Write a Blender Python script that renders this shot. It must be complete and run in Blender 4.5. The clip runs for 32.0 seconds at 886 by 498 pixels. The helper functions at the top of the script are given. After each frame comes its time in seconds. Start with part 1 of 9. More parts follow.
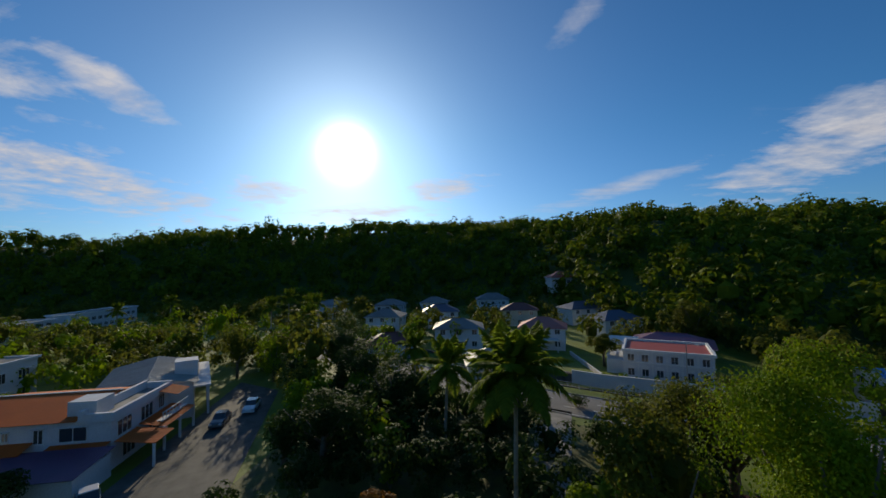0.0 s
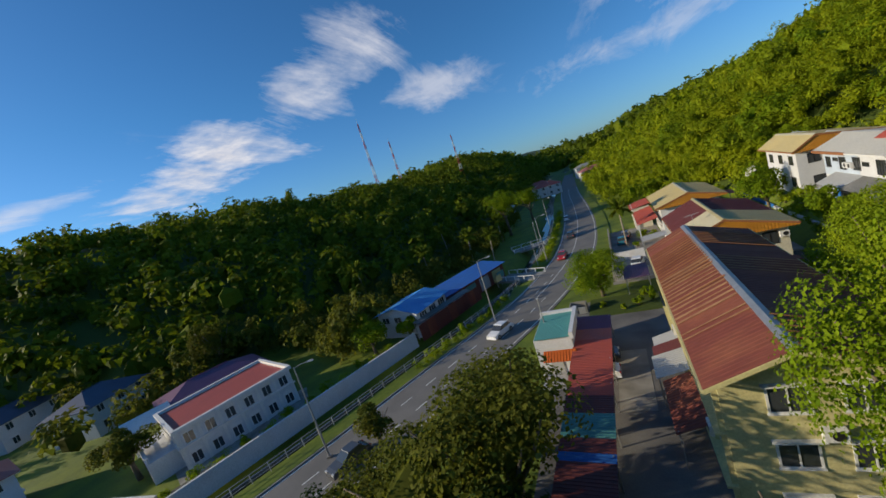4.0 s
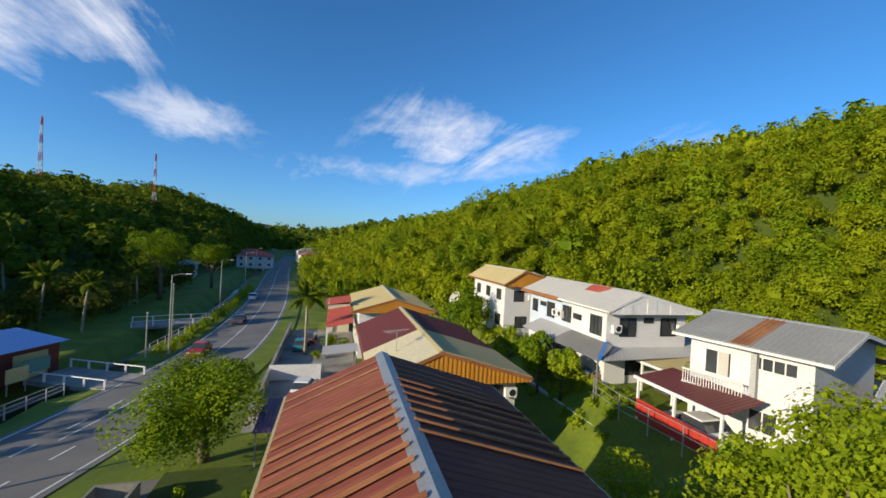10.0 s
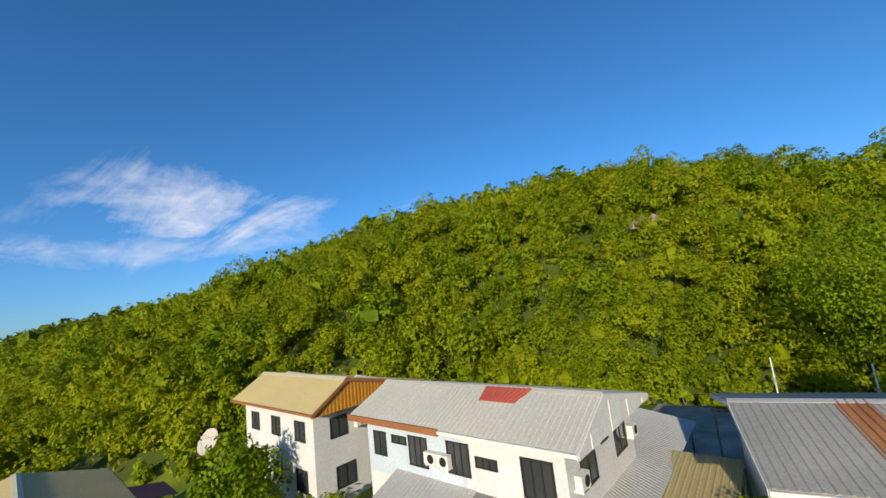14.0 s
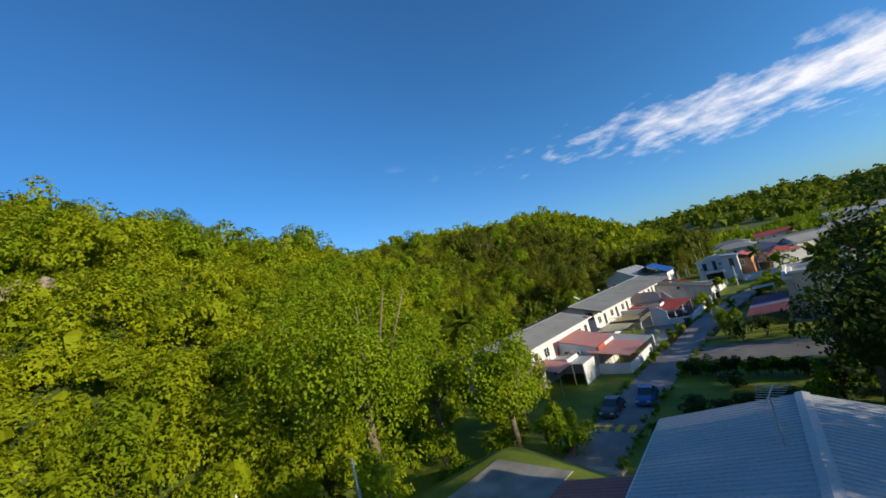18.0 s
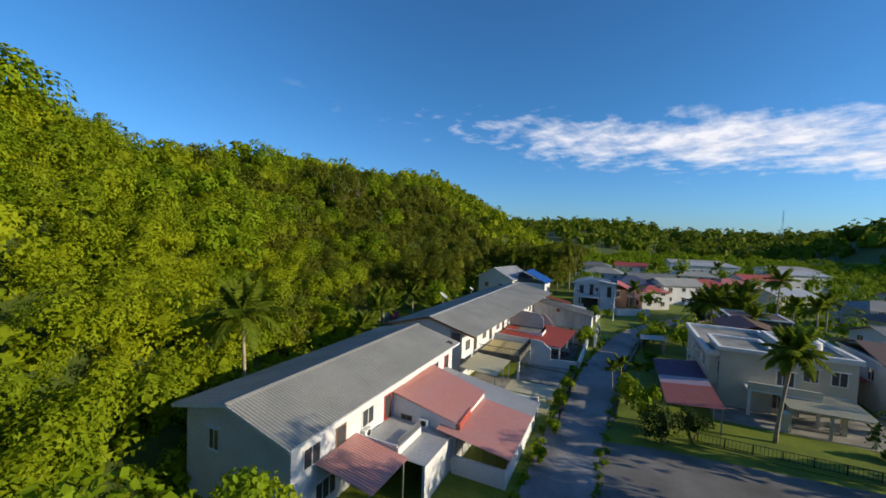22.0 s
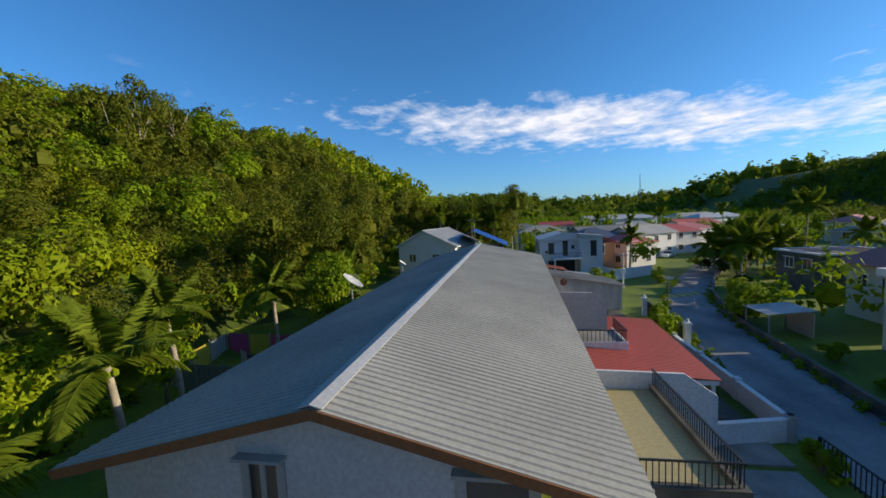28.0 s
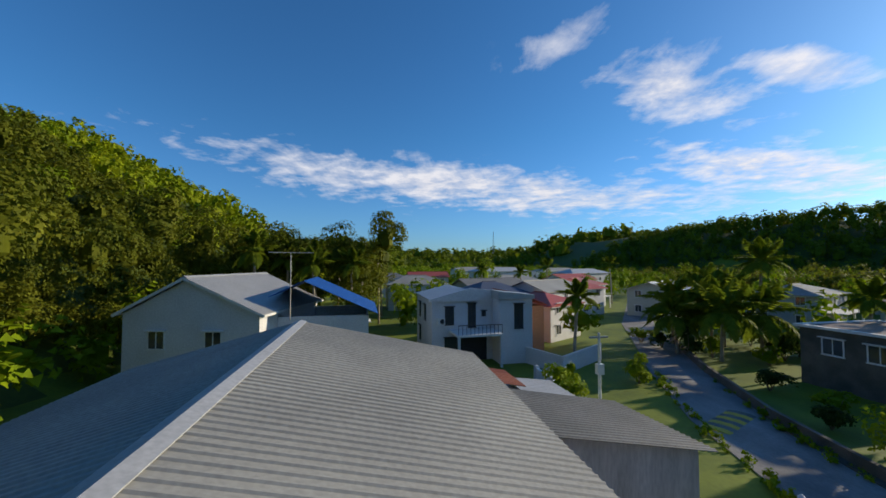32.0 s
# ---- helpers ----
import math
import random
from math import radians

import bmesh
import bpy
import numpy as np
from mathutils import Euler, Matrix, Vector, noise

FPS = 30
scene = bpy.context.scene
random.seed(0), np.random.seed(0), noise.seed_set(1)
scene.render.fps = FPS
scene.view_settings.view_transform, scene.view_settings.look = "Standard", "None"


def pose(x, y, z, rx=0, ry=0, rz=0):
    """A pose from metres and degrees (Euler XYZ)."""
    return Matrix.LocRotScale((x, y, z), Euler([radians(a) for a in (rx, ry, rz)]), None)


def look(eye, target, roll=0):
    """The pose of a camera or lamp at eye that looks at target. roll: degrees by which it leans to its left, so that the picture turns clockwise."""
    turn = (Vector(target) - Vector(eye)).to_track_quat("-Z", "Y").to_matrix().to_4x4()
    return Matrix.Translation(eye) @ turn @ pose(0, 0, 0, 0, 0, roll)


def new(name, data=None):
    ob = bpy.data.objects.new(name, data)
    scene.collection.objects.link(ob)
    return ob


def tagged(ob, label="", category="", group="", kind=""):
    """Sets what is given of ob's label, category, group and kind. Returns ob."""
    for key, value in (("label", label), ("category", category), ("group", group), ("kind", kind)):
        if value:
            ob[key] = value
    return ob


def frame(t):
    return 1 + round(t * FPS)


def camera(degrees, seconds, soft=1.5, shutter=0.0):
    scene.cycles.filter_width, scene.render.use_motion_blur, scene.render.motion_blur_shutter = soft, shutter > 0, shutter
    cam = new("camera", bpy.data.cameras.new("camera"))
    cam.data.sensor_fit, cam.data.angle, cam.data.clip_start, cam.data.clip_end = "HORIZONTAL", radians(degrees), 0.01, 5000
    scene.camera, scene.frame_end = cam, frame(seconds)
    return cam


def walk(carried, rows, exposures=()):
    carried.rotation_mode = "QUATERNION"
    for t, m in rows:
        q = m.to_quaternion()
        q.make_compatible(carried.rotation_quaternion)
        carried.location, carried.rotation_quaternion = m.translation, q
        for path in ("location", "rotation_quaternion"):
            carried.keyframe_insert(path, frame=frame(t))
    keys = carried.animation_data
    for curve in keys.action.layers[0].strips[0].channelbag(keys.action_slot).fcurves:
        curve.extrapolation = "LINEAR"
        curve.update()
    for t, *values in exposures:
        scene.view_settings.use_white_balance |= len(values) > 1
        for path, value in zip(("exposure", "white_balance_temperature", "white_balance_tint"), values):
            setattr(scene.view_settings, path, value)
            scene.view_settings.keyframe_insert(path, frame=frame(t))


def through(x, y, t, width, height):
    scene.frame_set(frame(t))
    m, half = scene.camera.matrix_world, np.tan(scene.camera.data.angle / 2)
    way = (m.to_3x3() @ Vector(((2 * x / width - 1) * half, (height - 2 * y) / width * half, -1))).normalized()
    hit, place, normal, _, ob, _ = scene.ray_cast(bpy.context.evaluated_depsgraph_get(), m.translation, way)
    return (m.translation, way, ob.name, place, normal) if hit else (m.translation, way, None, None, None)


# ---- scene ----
PATH = [
    (0, (-0.031, 0.425, 21.080), (-19.821, -2.310, 22.020), -1.11),
    (0.5, (-4.638, 0.844, 21.149), (-24.450, -1.682, 22.205), -0.33),
    (1, (-9.715, 1.330, 21.123), (-29.543, -1.013, 22.296), 0.25),
    (1.5, (-14.417, 1.558, 20.733), (-34.255, -0.577, 22.107), 0.89),
    (2, (-18.140, 1.355, 20.522), (-38.031, 0.007, 22.115), 0.98),
    (2.5, (-20.360, 0.456, 20.605), (-40.256, 1.314, 22.457), -2.68),
    (3, (-22.293, 0.430, 20.915), (-40.224, 9.236, 21.897), -16.04),
    (3.5, (-24.528, 0.478, 21.346), (-37.249, 15.852, 19.995), -19.27),
    (4, (-26.488, 1.088, 21.438), (-35.033, 18.949, 18.613), -18.20),
    (4.5, (-27.321, 3.271, 20.826), (-33.253, 22.068, 17.435), -15.65),
    (6.5, (-27.708, 12.272, 18.270), (-25.656, 31.782, 14.379), -3.07),
    (7, (-27.310, 13.959, 17.829), (-24.021, 33.335, 14.122), -2.11),
    (7.5, (-26.704, 16.319, 17.234), (-22.707, 35.627, 13.885), -0.72),
    (8, (-25.964, 18.634, 16.705), (-21.539, 37.926, 13.833), 0.81),
    (8.5, (-25.312, 20.950, 16.145), (-20.607, 40.269, 13.988), 2.05),
    (9, (-24.519, 23.709, 15.849), (-19.636, 43.047, 14.368), 2.77),
    (9.5, (-24.034, 25.975, 15.692), (-18.941, 45.297, 14.850), 2.99),
    (10, (-23.426, 28.678, 15.432), (-18.141, 47.966, 15.275), 3.15),
    (10.5, (-22.947, 31.243, 15.316), (-17.385, 50.447, 15.851), 3.15),
    (11, (-22.299, 33.685, 15.577), (-16.438, 52.779, 16.608), 2.67),
    (11.5, (-21.743, 36.411, 15.607), (-15.321, 55.285, 17.197), 2.03),
    (12, (-21.127, 38.836, 15.772), (-13.887, 57.364, 17.843), 0.57),
    (12.5, (-20.168, 41.561, 15.824), (-11.146, 59.236, 18.315), -2.68),
    (13, (-20.063, 44.304, 16.219), (-8.519, 60.405, 18.958), -4.86),
    (13.5, (-18.436, 46.588, 16.673), (-4.780, 60.910, 19.572), -5.90),
    (15.5, (-10.400, 53.200, 17.700), (7.795, 60.848, 20.932), -9.00),
    (16, (-7.700, 54.100, 17.700), (11.789, 57.187, 20.967), -11.20),
    (16.5, (-5.000, 54.500, 17.700), (14.699, 52.603, 20.587), -13.60),
    (17, (-2.100, 54.200, 17.700), (16.845, 48.408, 20.449), -15.60),
    (17.5, (0.576, 53.405, 17.646), (18.479, 44.780, 19.898), -15.02),
    (18, (3.522, 51.660, 17.741), (20.128, 40.703, 19.785), -13.89),
    (18.5, (6.332, 49.383, 17.733), (21.645, 36.669, 19.700), -12.06),
    (19, (9.390, 46.455, 18.555), (23.671, 32.562, 20.294), -9.10),
    (19.5, (11.928, 43.362, 18.717), (25.471, 28.740, 20.380), -5.91),
    (20, (14.999, 39.627, 18.777), (27.980, 24.486, 20.277), -3.79),
    (20.5, (17.766, 36.391, 18.956), (30.405, 20.937, 20.155), -2.24),
    (21, (20.033, 33.589, 19.388), (32.541, 17.998, 20.059), -0.89),
    (21.5, (22.380, 30.859, 19.681), (34.904, 15.266, 19.550), 0.60),
    (22, (24.634, 28.185, 19.672), (37.278, 12.717, 18.752), 2.25),
    (22.5, (26.987, 25.570, 19.525), (39.763, 10.276, 17.828), 3.58),
    (23, (29.393, 23.267, 19.212), (42.194, 8.095, 16.768), 4.17),
    (23.5, (31.807, 21.119, 18.739), (44.537, 6.011, 15.628), 3.90),
    (24, (34.144, 19.304, 18.106), (46.709, 4.157, 14.546), 3.05),
    (24.5, (36.976, 16.696, 17.001), (49.240, 1.338, 13.292), 1.40),
    (25, (39.430, 14.792, 16.227), (51.249, -0.903, 12.487), -1.41),
    (25.5, (41.656, 12.432, 15.530), (52.965, -3.652, 11.863), -3.37),
    (27.5, (50.573, -0.845, 12.504), (59.139, -18.783, 10.299), -2.50),
    (28, (52.382, -4.480, 11.982), (60.245, -22.797, 10.350), -2.71),
    (28.5, (54.041, -8.159, 11.391), (61.145, -26.833, 10.481), -3.52),
    (29, (55.700, -10.800, 11.300), (61.865, -29.818, 10.744), -4.53),
    (29.5, (56.800, -13.800, 11.200), (62.139, -33.073, 10.971), -5.04),
    (30, (57.594, -17.091, 11.097), (61.776, -36.649, 11.111), -5.60),
    (30.5, (58.500, -21.500, 11.100), (62.164, -41.161, 11.198), -4.23),
    (31, (59.303, -26.201, 10.948), (62.081, -46.002, 11.425), -2.98),
    (32, (61.050, -36.933, 10.849), (61.974, -56.897, 11.606), -0.09),
]
cam = camera(98.0, 32.0, soft=1.6)
EXPOSURES = [(0, -0.6), (2.3, -0.6), (3.3, -0.38), (4.5, 0.08), (7, 0.46), (9, 0.4), (12, 0.14), (16, 0.25), (18, 0.25), (20, 0.1), (23, 0.25), (25, 0.35), (28, 0.25), (32, 0.0)]
walk(cam, [(t, look(eye, target, roll)) for t, eye, target, roll in PATH], EXPOSURES)

# ---- sky and sun ----
SUN = Vector((-0.89, -0.357, 0.285)).normalized()


def make_world():
    world = bpy.data.worlds.new("sky")
    scene.world = world
    world.use_nodes = True
    nt = world.node_tree
    n, l = nt.nodes, nt.links
    n.clear()
    out = n.new("ShaderNodeOutputWorld")
    bg = n.new("ShaderNodeBackground")
    sky = n.new("ShaderNodeTexSky")
    sky.sky_type, sky.sun_disc = "NISHITA", False
    sky.sun_elevation = math.asin(SUN.z)
    sky.sun_rotation = math.atan2(SUN.x, SUN.y)
    sky.air_density, sky.dust_density, sky.ozone_density = 1.0, 0.45, 4.0

    def math_node(op, a, b=None, c=None, clamp=False):
        m = n.new("ShaderNodeMath")
        m.operation, m.use_clamp = op, clamp
        for i, v in enumerate((a, b, c)):
            if v is None:
                continue
            if isinstance(v, (int, float)):
                m.inputs[i].default_value = v
            else:
                l.new(v, m.inputs[i])
        return m.outputs[0]

    co = n.new("ShaderNodeTexCoord").outputs["Generated"]
    norm = n.new("ShaderNodeVectorMath")
    norm.operation = "NORMALIZE"
    l.new(co, norm.inputs[0])
    d = norm.outputs[0]
    sep = n.new("ShaderNodeSeparateXYZ")
    l.new(d, sep.inputs[0])
    x, y, z = sep.outputs
    # bright haze round the sun
    dot = n.new("ShaderNodeVectorMath")
    dot.operation = "DOT_PRODUCT"
    l.new(d, dot.inputs[0])
    dot.inputs[1].default_value = SUN
    c = math_node("MAXIMUM", dot.outputs["Value"], 0.0)
    halo = math_node("ADD", math_node("MULTIPLY", math_node("POWER", c, 900.0), HALO[0]),
                     math_node("MULTIPLY", math_node("POWER", c, 60.0), HALO[1]))
    halo = math_node("ADD", halo, math_node("MULTIPLY", math_node("POWER", c, 9.0), HALO[2]))
    # cloud sheet: the direction carried up to a flat layer
    zz = math_node("MAXIMUM", math_node("ADD", z, 0.10), 0.03)
    px, py = math_node("DIVIDE", x, zz), math_node("DIVIDE", y, zz)
    comb = n.new("ShaderNodeCombineXYZ")
    l.new(px, comb.inputs[0])
    l.new(py, comb.inputs[1])
    az = math_node("MULTIPLY", math_node("ARCTAN2", x, y), 180 / math.pi)
    el = math_node("MULTIPLY", math_node("ARCSINE", z), 180 / math.pi)

    def noise_tex(scale, detail, rough, dist, stretch=(1, 1, 1), turn=0.0, off=0.0):
        mp = n.new("ShaderNodeMapping")
        l.new(comb.outputs[0], mp.inputs[0])
        mp.inputs["Scale"].default_value = stretch
        mp.inputs["Rotation"].default_value = (0, 0, turn)
        mp.inputs["Location"].default_value = (off, off * 0.7, 0)
        t = n.new("ShaderNodeTexNoise")
        t.inputs["Scale"].default_value, t.inputs["Detail"].default_value = scale, detail
        t.inputs["Roughness"].default_value, t.inputs["Distortion"].default_value = rough, dist
        l.new(mp.outputs[0], t.inputs["Vector"])
        return t.outputs[0]

    wisp = noise_tex(1.9, 9, 0.66, 0.9, (1.0, 0.34, 1), 0.5, 3.0)
    puff = noise_tex(4.2, 8, 0.6, 0.2, (1, 1, 1), 0.2, 7.0)
    total = None
    for a0, e0, da, de, tilt, amount, soft in CLOUDS:
        ua = math_node("SUBTRACT", az, a0)
        ua = math_node("WRAP", ua, 180.0, -180.0)
        ue = math_node("SUBTRACT", math_node("SUBTRACT", el, e0), math_node("MULTIPLY", ua, tilt))
        r = math_node("ADD", math_node("POWER", math_node("ABSOLUTE", math_node("DIVIDE", ua, da)), 2.0),
                      math_node("POWER", math_node("ABSOLUTE", math_node("DIVIDE", ue, de)), 2.0))
        mask = math_node("EXPONENT", math_node("MULTIPLY", r, -1.0))
        tex = math_node("ADD", math_node("MULTIPLY", wisp, soft), math_node("MULTIPLY", puff, 1 - soft))
        # noise above a threshold that the mask lowers
        v = math_node("SUBTRACT", math_node("ADD", tex, math_node("MULTIPLY", mask, 0.30)), 0.63)
        v = math_node("MULTIPLY", v, 4.2, clamp=True)
        v = math_node("MULTIPLY", math_node("MULTIPLY", v, amount), math_node("MULTIPLY", mask, 2.2, clamp=True))
        total = v if total is None else math_node("MAXIMUM", total, v)
    total = math_node("MULTIPLY", total, math_node("MULTIPLY", z, 30.0, clamp=True), clamp=True)
    ccol = n.new("ShaderNodeMixRGB")
    l.new(math_node("MULTIPLY", puff, 1.6, clamp=True), ccol.inputs[0])
    ccol.inputs[1].default_value = (3.6, 4.0, 5.2, 1)
    ccol.inputs[2].default_value = (6.9, 6.9, 7.4, 1)
    tint = n.new("ShaderNodeMixRGB")
    tint.blend_type = "MULTIPLY"
    tint.inputs[0].default_value = 1.0
    low = n.new("ShaderNodeMixRGB")
    l.new(math_node("MULTIPLY", z, 3.2, clamp=True), low.inputs[0])
    low.inputs[1].default_value = SKY_LOW
    low.inputs[2].default_value = SKY_TINT
    l.new(low.outputs[0], tint.inputs[2])
    l.new(sky.outputs[0], tint.inputs[1])
    mix = n.new("ShaderNodeMixRGB")
    l.new(total, mix.inputs[0])
    l.new(tint.outputs[0], mix.inputs[1])
    l.new(ccol.outputs[0], mix.inputs[2])
    add = n.new("ShaderNodeMixRGB")
    add.blend_type = "ADD"
    add.inputs[0].default_value = 1.0
    hc = n.new("ShaderNodeMixRGB")
    hc.blend_type = "MULTIPLY"
    hc.inputs[0].default_value = 1.0
    hc.inputs[2].default_value = (1.14, 0.98, 0.96, 1)
    l.new(halo, hc.inputs[1])
    l.new(mix.outputs[0], add.inputs[1])
    l.new(hc.outputs[0], add.inputs[2])
    l.new(add.outputs[0], bg.inputs[0])
    bg.inputs[1].default_value = 0.118
    l.new(bg.outputs[0], out.inputs[0])


HALO = (34.0, 3.0, 1.1)
SKY_TINT = (0.46, 0.92, 1.22, 1)
SKY_LOW = (0.60, 0.90, 1.30, 1)
# azimuth, elevation, half width, half height (degrees), tilt, amount, wispiness
CLOUDS = [
    (179, 11.4, 40, 3.6, -0.10, 1.0, 0.45),
    (-165, 9.0, 26, 2.2, -0.02, 0.9, 0.4),
    (-151, 21.5, 10, 4.4, -0.35, 1.0, 0.35),
    (-165, 29, 8, 3.0, 0.2, 0.75, 0.6),
    (-140, 21, 8, 2.6, -0.45, 0.95, 0.5),
    (-142, 10.6, 16, 3.4, -0.22, 1.0, 0.3),
    (-122, 10.6, 6, 2.4, 0.0, 1.0, 0.35),
    (-110, 8.2, 12, 2.0, 0.0, 0.9, 0.4),
    (-98, 11.6, 8, 2.2, 0.12, 1.0, 0.45),
    (-77, 32, 5, 2.6, 0.3, 0.7, 0.6),
    (-72, 10.5, 12, 1.4, 0.2, 0.7, 0.8),
    (-52, 12, 13, 4.4, 0.36, 1.0, 0.6),
    (-36, 18, 15, 6.0, 0.3, 0.9, 0.85),
    (-20, 14, 9, 3.0, 0.0, 0.6, 0.9),
    (12, 10.5, 22, 2.0, 0.05, 0.4, 0.9),
    (17, 16, 13, 5.0, 0.0, 0.75, 0.8),
    (48, 14.5, 7, 3.5, 0.1, 0.4, 0.9),
]
make_world()
sun = new("sun", bpy.data.lights.new("sun", "SUN"))
sun.data.energy, sun.data.angle, sun.data.color = 5.0, radians(0.6), (1.0, 0.86, 0.62)
sun.rotation_mode = "QUATERNION"
sun.rotation_quaternion = SUN.to_track_quat("Z", "Y")


# ---- materials ----
def mat(name, base, second=None, rough=0.8, metal=0.0, scale=2.0, fine=30.0, bump=0.15, spec=0.4, amount=0.5, island=0.0, objvar=0.0, streak=None, mid=0.5):
    """A surface of two colours mixed by a coarse and a fine noise, with a fine relief."""
    m = bpy.data.materials.new(name)
    m.use_nodes = True
    nt = m.node_tree
    n, l = nt.nodes, nt.links
    b = n["Principled BSDF"]
    second = second or tuple(c * 0.7 for c in base)
    co = n.new("ShaderNodeTexCoord").outputs["Object"]
    mp = n.new("ShaderNodeMapping")
    l.new(co, mp.inputs[0])
    if streak:
        mp.inputs["Scale"].default_value = streak
    big, small = n.new("ShaderNodeTexNoise"), n.new("ShaderNodeTexNoise")
    for t, s, dd in ((big, scale, 5), (small, fine, 4)):
        t.inputs["Scale"].default_value, t.inputs["Detail"].default_value = s, dd
        l.new(mp.outputs[0], t.inputs["Vector"])
    ramp = n.new("ShaderNodeMapRange")
    ramp.inputs[1].default_value, ramp.inputs[2].default_value = mid - 0.18, mid + 0.18
    l.new(big.outputs[0], ramp.inputs[0])
    mx = n.new("ShaderNodeMixRGB")
    mx.inputs[1].default_value, mx.inputs[2].default_value = (*base, 1), (*second, 1)
    f = n.new("ShaderNodeMath")
    f.operation = "MULTIPLY"
    f.inputs[1].default_value = amount
    l.new(ramp.outputs[0], f.inputs[0])
    l.new(f.outputs[0], mx.inputs[0])
    hsv = n.new("ShaderNodeHueSaturation")
    l.new(mx.outputs[0], hsv.inputs["Color"])
    val = n.new("ShaderNodeMapRange")
    val.inputs[1].default_value, val.inputs[2].default_value = 0.3, 0.7
    val.inputs[3].default_value, val.inputs[4].default_value = 0.86, 1.12
    l.new(small.outputs[0], val.inputs[0])
    v = val.outputs[0]
    for src, amt in ((("ShaderNodeNewGeometry", "Random Per Island"), island), (("ShaderNodeObjectInfo", "Random"), objvar)):
        if amt:
            r = n.new("ShaderNodeMapRange")
            r.inputs[3].default_value, r.inputs[4].default_value = 1 - amt, 1 + amt
            l.new(n.new(src[0]).outputs[src[1]], r.inputs[0])
            mm = n.new("ShaderNodeMath")
            mm.operation = "MULTIPLY"
            l.new(v, mm.inputs[0])
            l.new(r.outputs[0], mm.inputs[1])
            v = mm.outputs[0]
    l.new(v, hsv.inputs["Value"])
    l.new(hsv.outputs[0], b.inputs["Base Color"])
    b.inputs["Roughness"].default_value, b.inputs["Metallic"].default_value = rough, metal
    b.inputs["Specular IOR Level"].default_value = spec
    if bump:
        bp = n.new("ShaderNodeBump")
        bp.inputs["Strength"].default_value, bp.inputs["Distance"].default_value = bump, 0.02
        l.new(small.outputs[0], bp.inputs["Height"])
        l.new(bp.outputs[0], b.inputs["Normal"])
    return m


def leaf_mat(name, dark, light, scale=0.16, shine=0.12, through=0.36):
    """Foliage: hue changes from crown to crown and from leaf to leaf; some light comes through."""
    m = mat(name, dark, light, rough=0.68, scale=scale, fine=1.3, bump=0, spec=shine, amount=1.0, island=0.14)
    nt = m.node_tree
    n, l = nt.nodes, nt.links
    b = n["Principled BSDF"]
    tr = n.new("ShaderNodeBsdfTranslucent")
    l.new(b.inputs["Base Color"].links[0].from_socket, tr.inputs[0])
    mx = n.new("ShaderNodeMixShader")
    mx.inputs[0].default_value = through
    l.new(b.outputs[0], mx.inputs[1])
    l.new(tr.outputs[0], mx.inputs[2])
    l.new(mx.outputs[0], n["Material Output"].inputs[0])
    return m


M = {}
M["grass"] = mat("grass", (0.165, 0.21, 0.010), (0.09, 0.13, 0.009), scale=0.25, fine=3.0, bump=0.6, amount=1.0)
M["soil"] = mat("forest_floor", (0.06, 0.088, 0.006), (0.035, 0.055, 0.006), scale=0.1, fine=2, bump=0.5)
M["asphalt"] = mat("asphalt", (0.20, 0.188, 0.17), (0.14, 0.132, 0.12), scale=0.3, fine=20, rough=0.85, amount=0.8)
M["asphalt_old"] = mat("old_asphalt", (0.20, 0.19, 0.175), (0.10, 0.095, 0.09), scale=0.25, fine=12, rough=0.9, amount=1.0)
M["concrete"] = mat("concrete", (0.34, 0.32, 0.28), (0.16, 0.15, 0.13), scale=0.5, fine=14, amount=0.9)
M["concrete_dark"] = mat("mossy_and_shaded_concrete", (0.13, 0.12, 0.10), (0.06, 0.06, 0.05), scale=0.6, fine=10, amount=1.0)
M["white_line"] = mat("road_paint", (0.7, 0.7, 0.66), (0.4, 0.4, 0.38), scale=3, fine=30)
M["yellow_line"] = mat("yellow_road_paint", (0.62, 0.45, 0.05), (0.35, 0.27, 0.08), scale=3, fine=30)
M["white_wall"] = mat("white_plaster", (0.64, 0.64, 0.645), (0.50, 0.50, 0.50), scale=0.5, fine=8, rough=0.75, amount=0.45, bump=0.06)
M["cream_wall"] = mat("cream_plaster", (0.56, 0.53, 0.42), (0.44, 0.41, 0.32), scale=0.5, fine=8, rough=0.75, amount=0.6)
M["yellow_wall"] = mat("pale_yellow_plaster", (0.62, 0.55, 0.25), (0.42, 0.38, 0.2), scale=0.4, fine=8, amount=0.7)
M["grey_wall"] = mat("grey_plaster", (0.42, 0.42, 0.41), (0.30, 0.30, 0.29), scale=0.6, fine=8)
M["stained_wall"] = mat("stained_plaster", (0.62, 0.58, 0.54), (0.34, 0.31, 0.28), scale=0.5, fine=6, amount=0.8, streak=(1.6, 1.6, 0.35))
M["roof_grey"] = mat("grey_metal_roof", (0.36, 0.35, 0.31), (0.26, 0.255, 0.23), rough=0.62, metal=0.12, scale=0.25, fine=9, amount=0.8, bump=0.05)
M["roof_dark"] = mat("dark_grey_metal_roof", (0.22, 0.215, 0.20), (0.15, 0.15, 0.14), rough=0.62, metal=0.12, scale=0.3, fine=9, amount=0.8, bump=0.05)
M["roof_tan"] = mat("tan_metal_roof", (0.52, 0.42, 0.19), (0.42, 0.35, 0.19), rough=0.55, metal=0.1, scale=0.3, fine=9, bump=0.05)
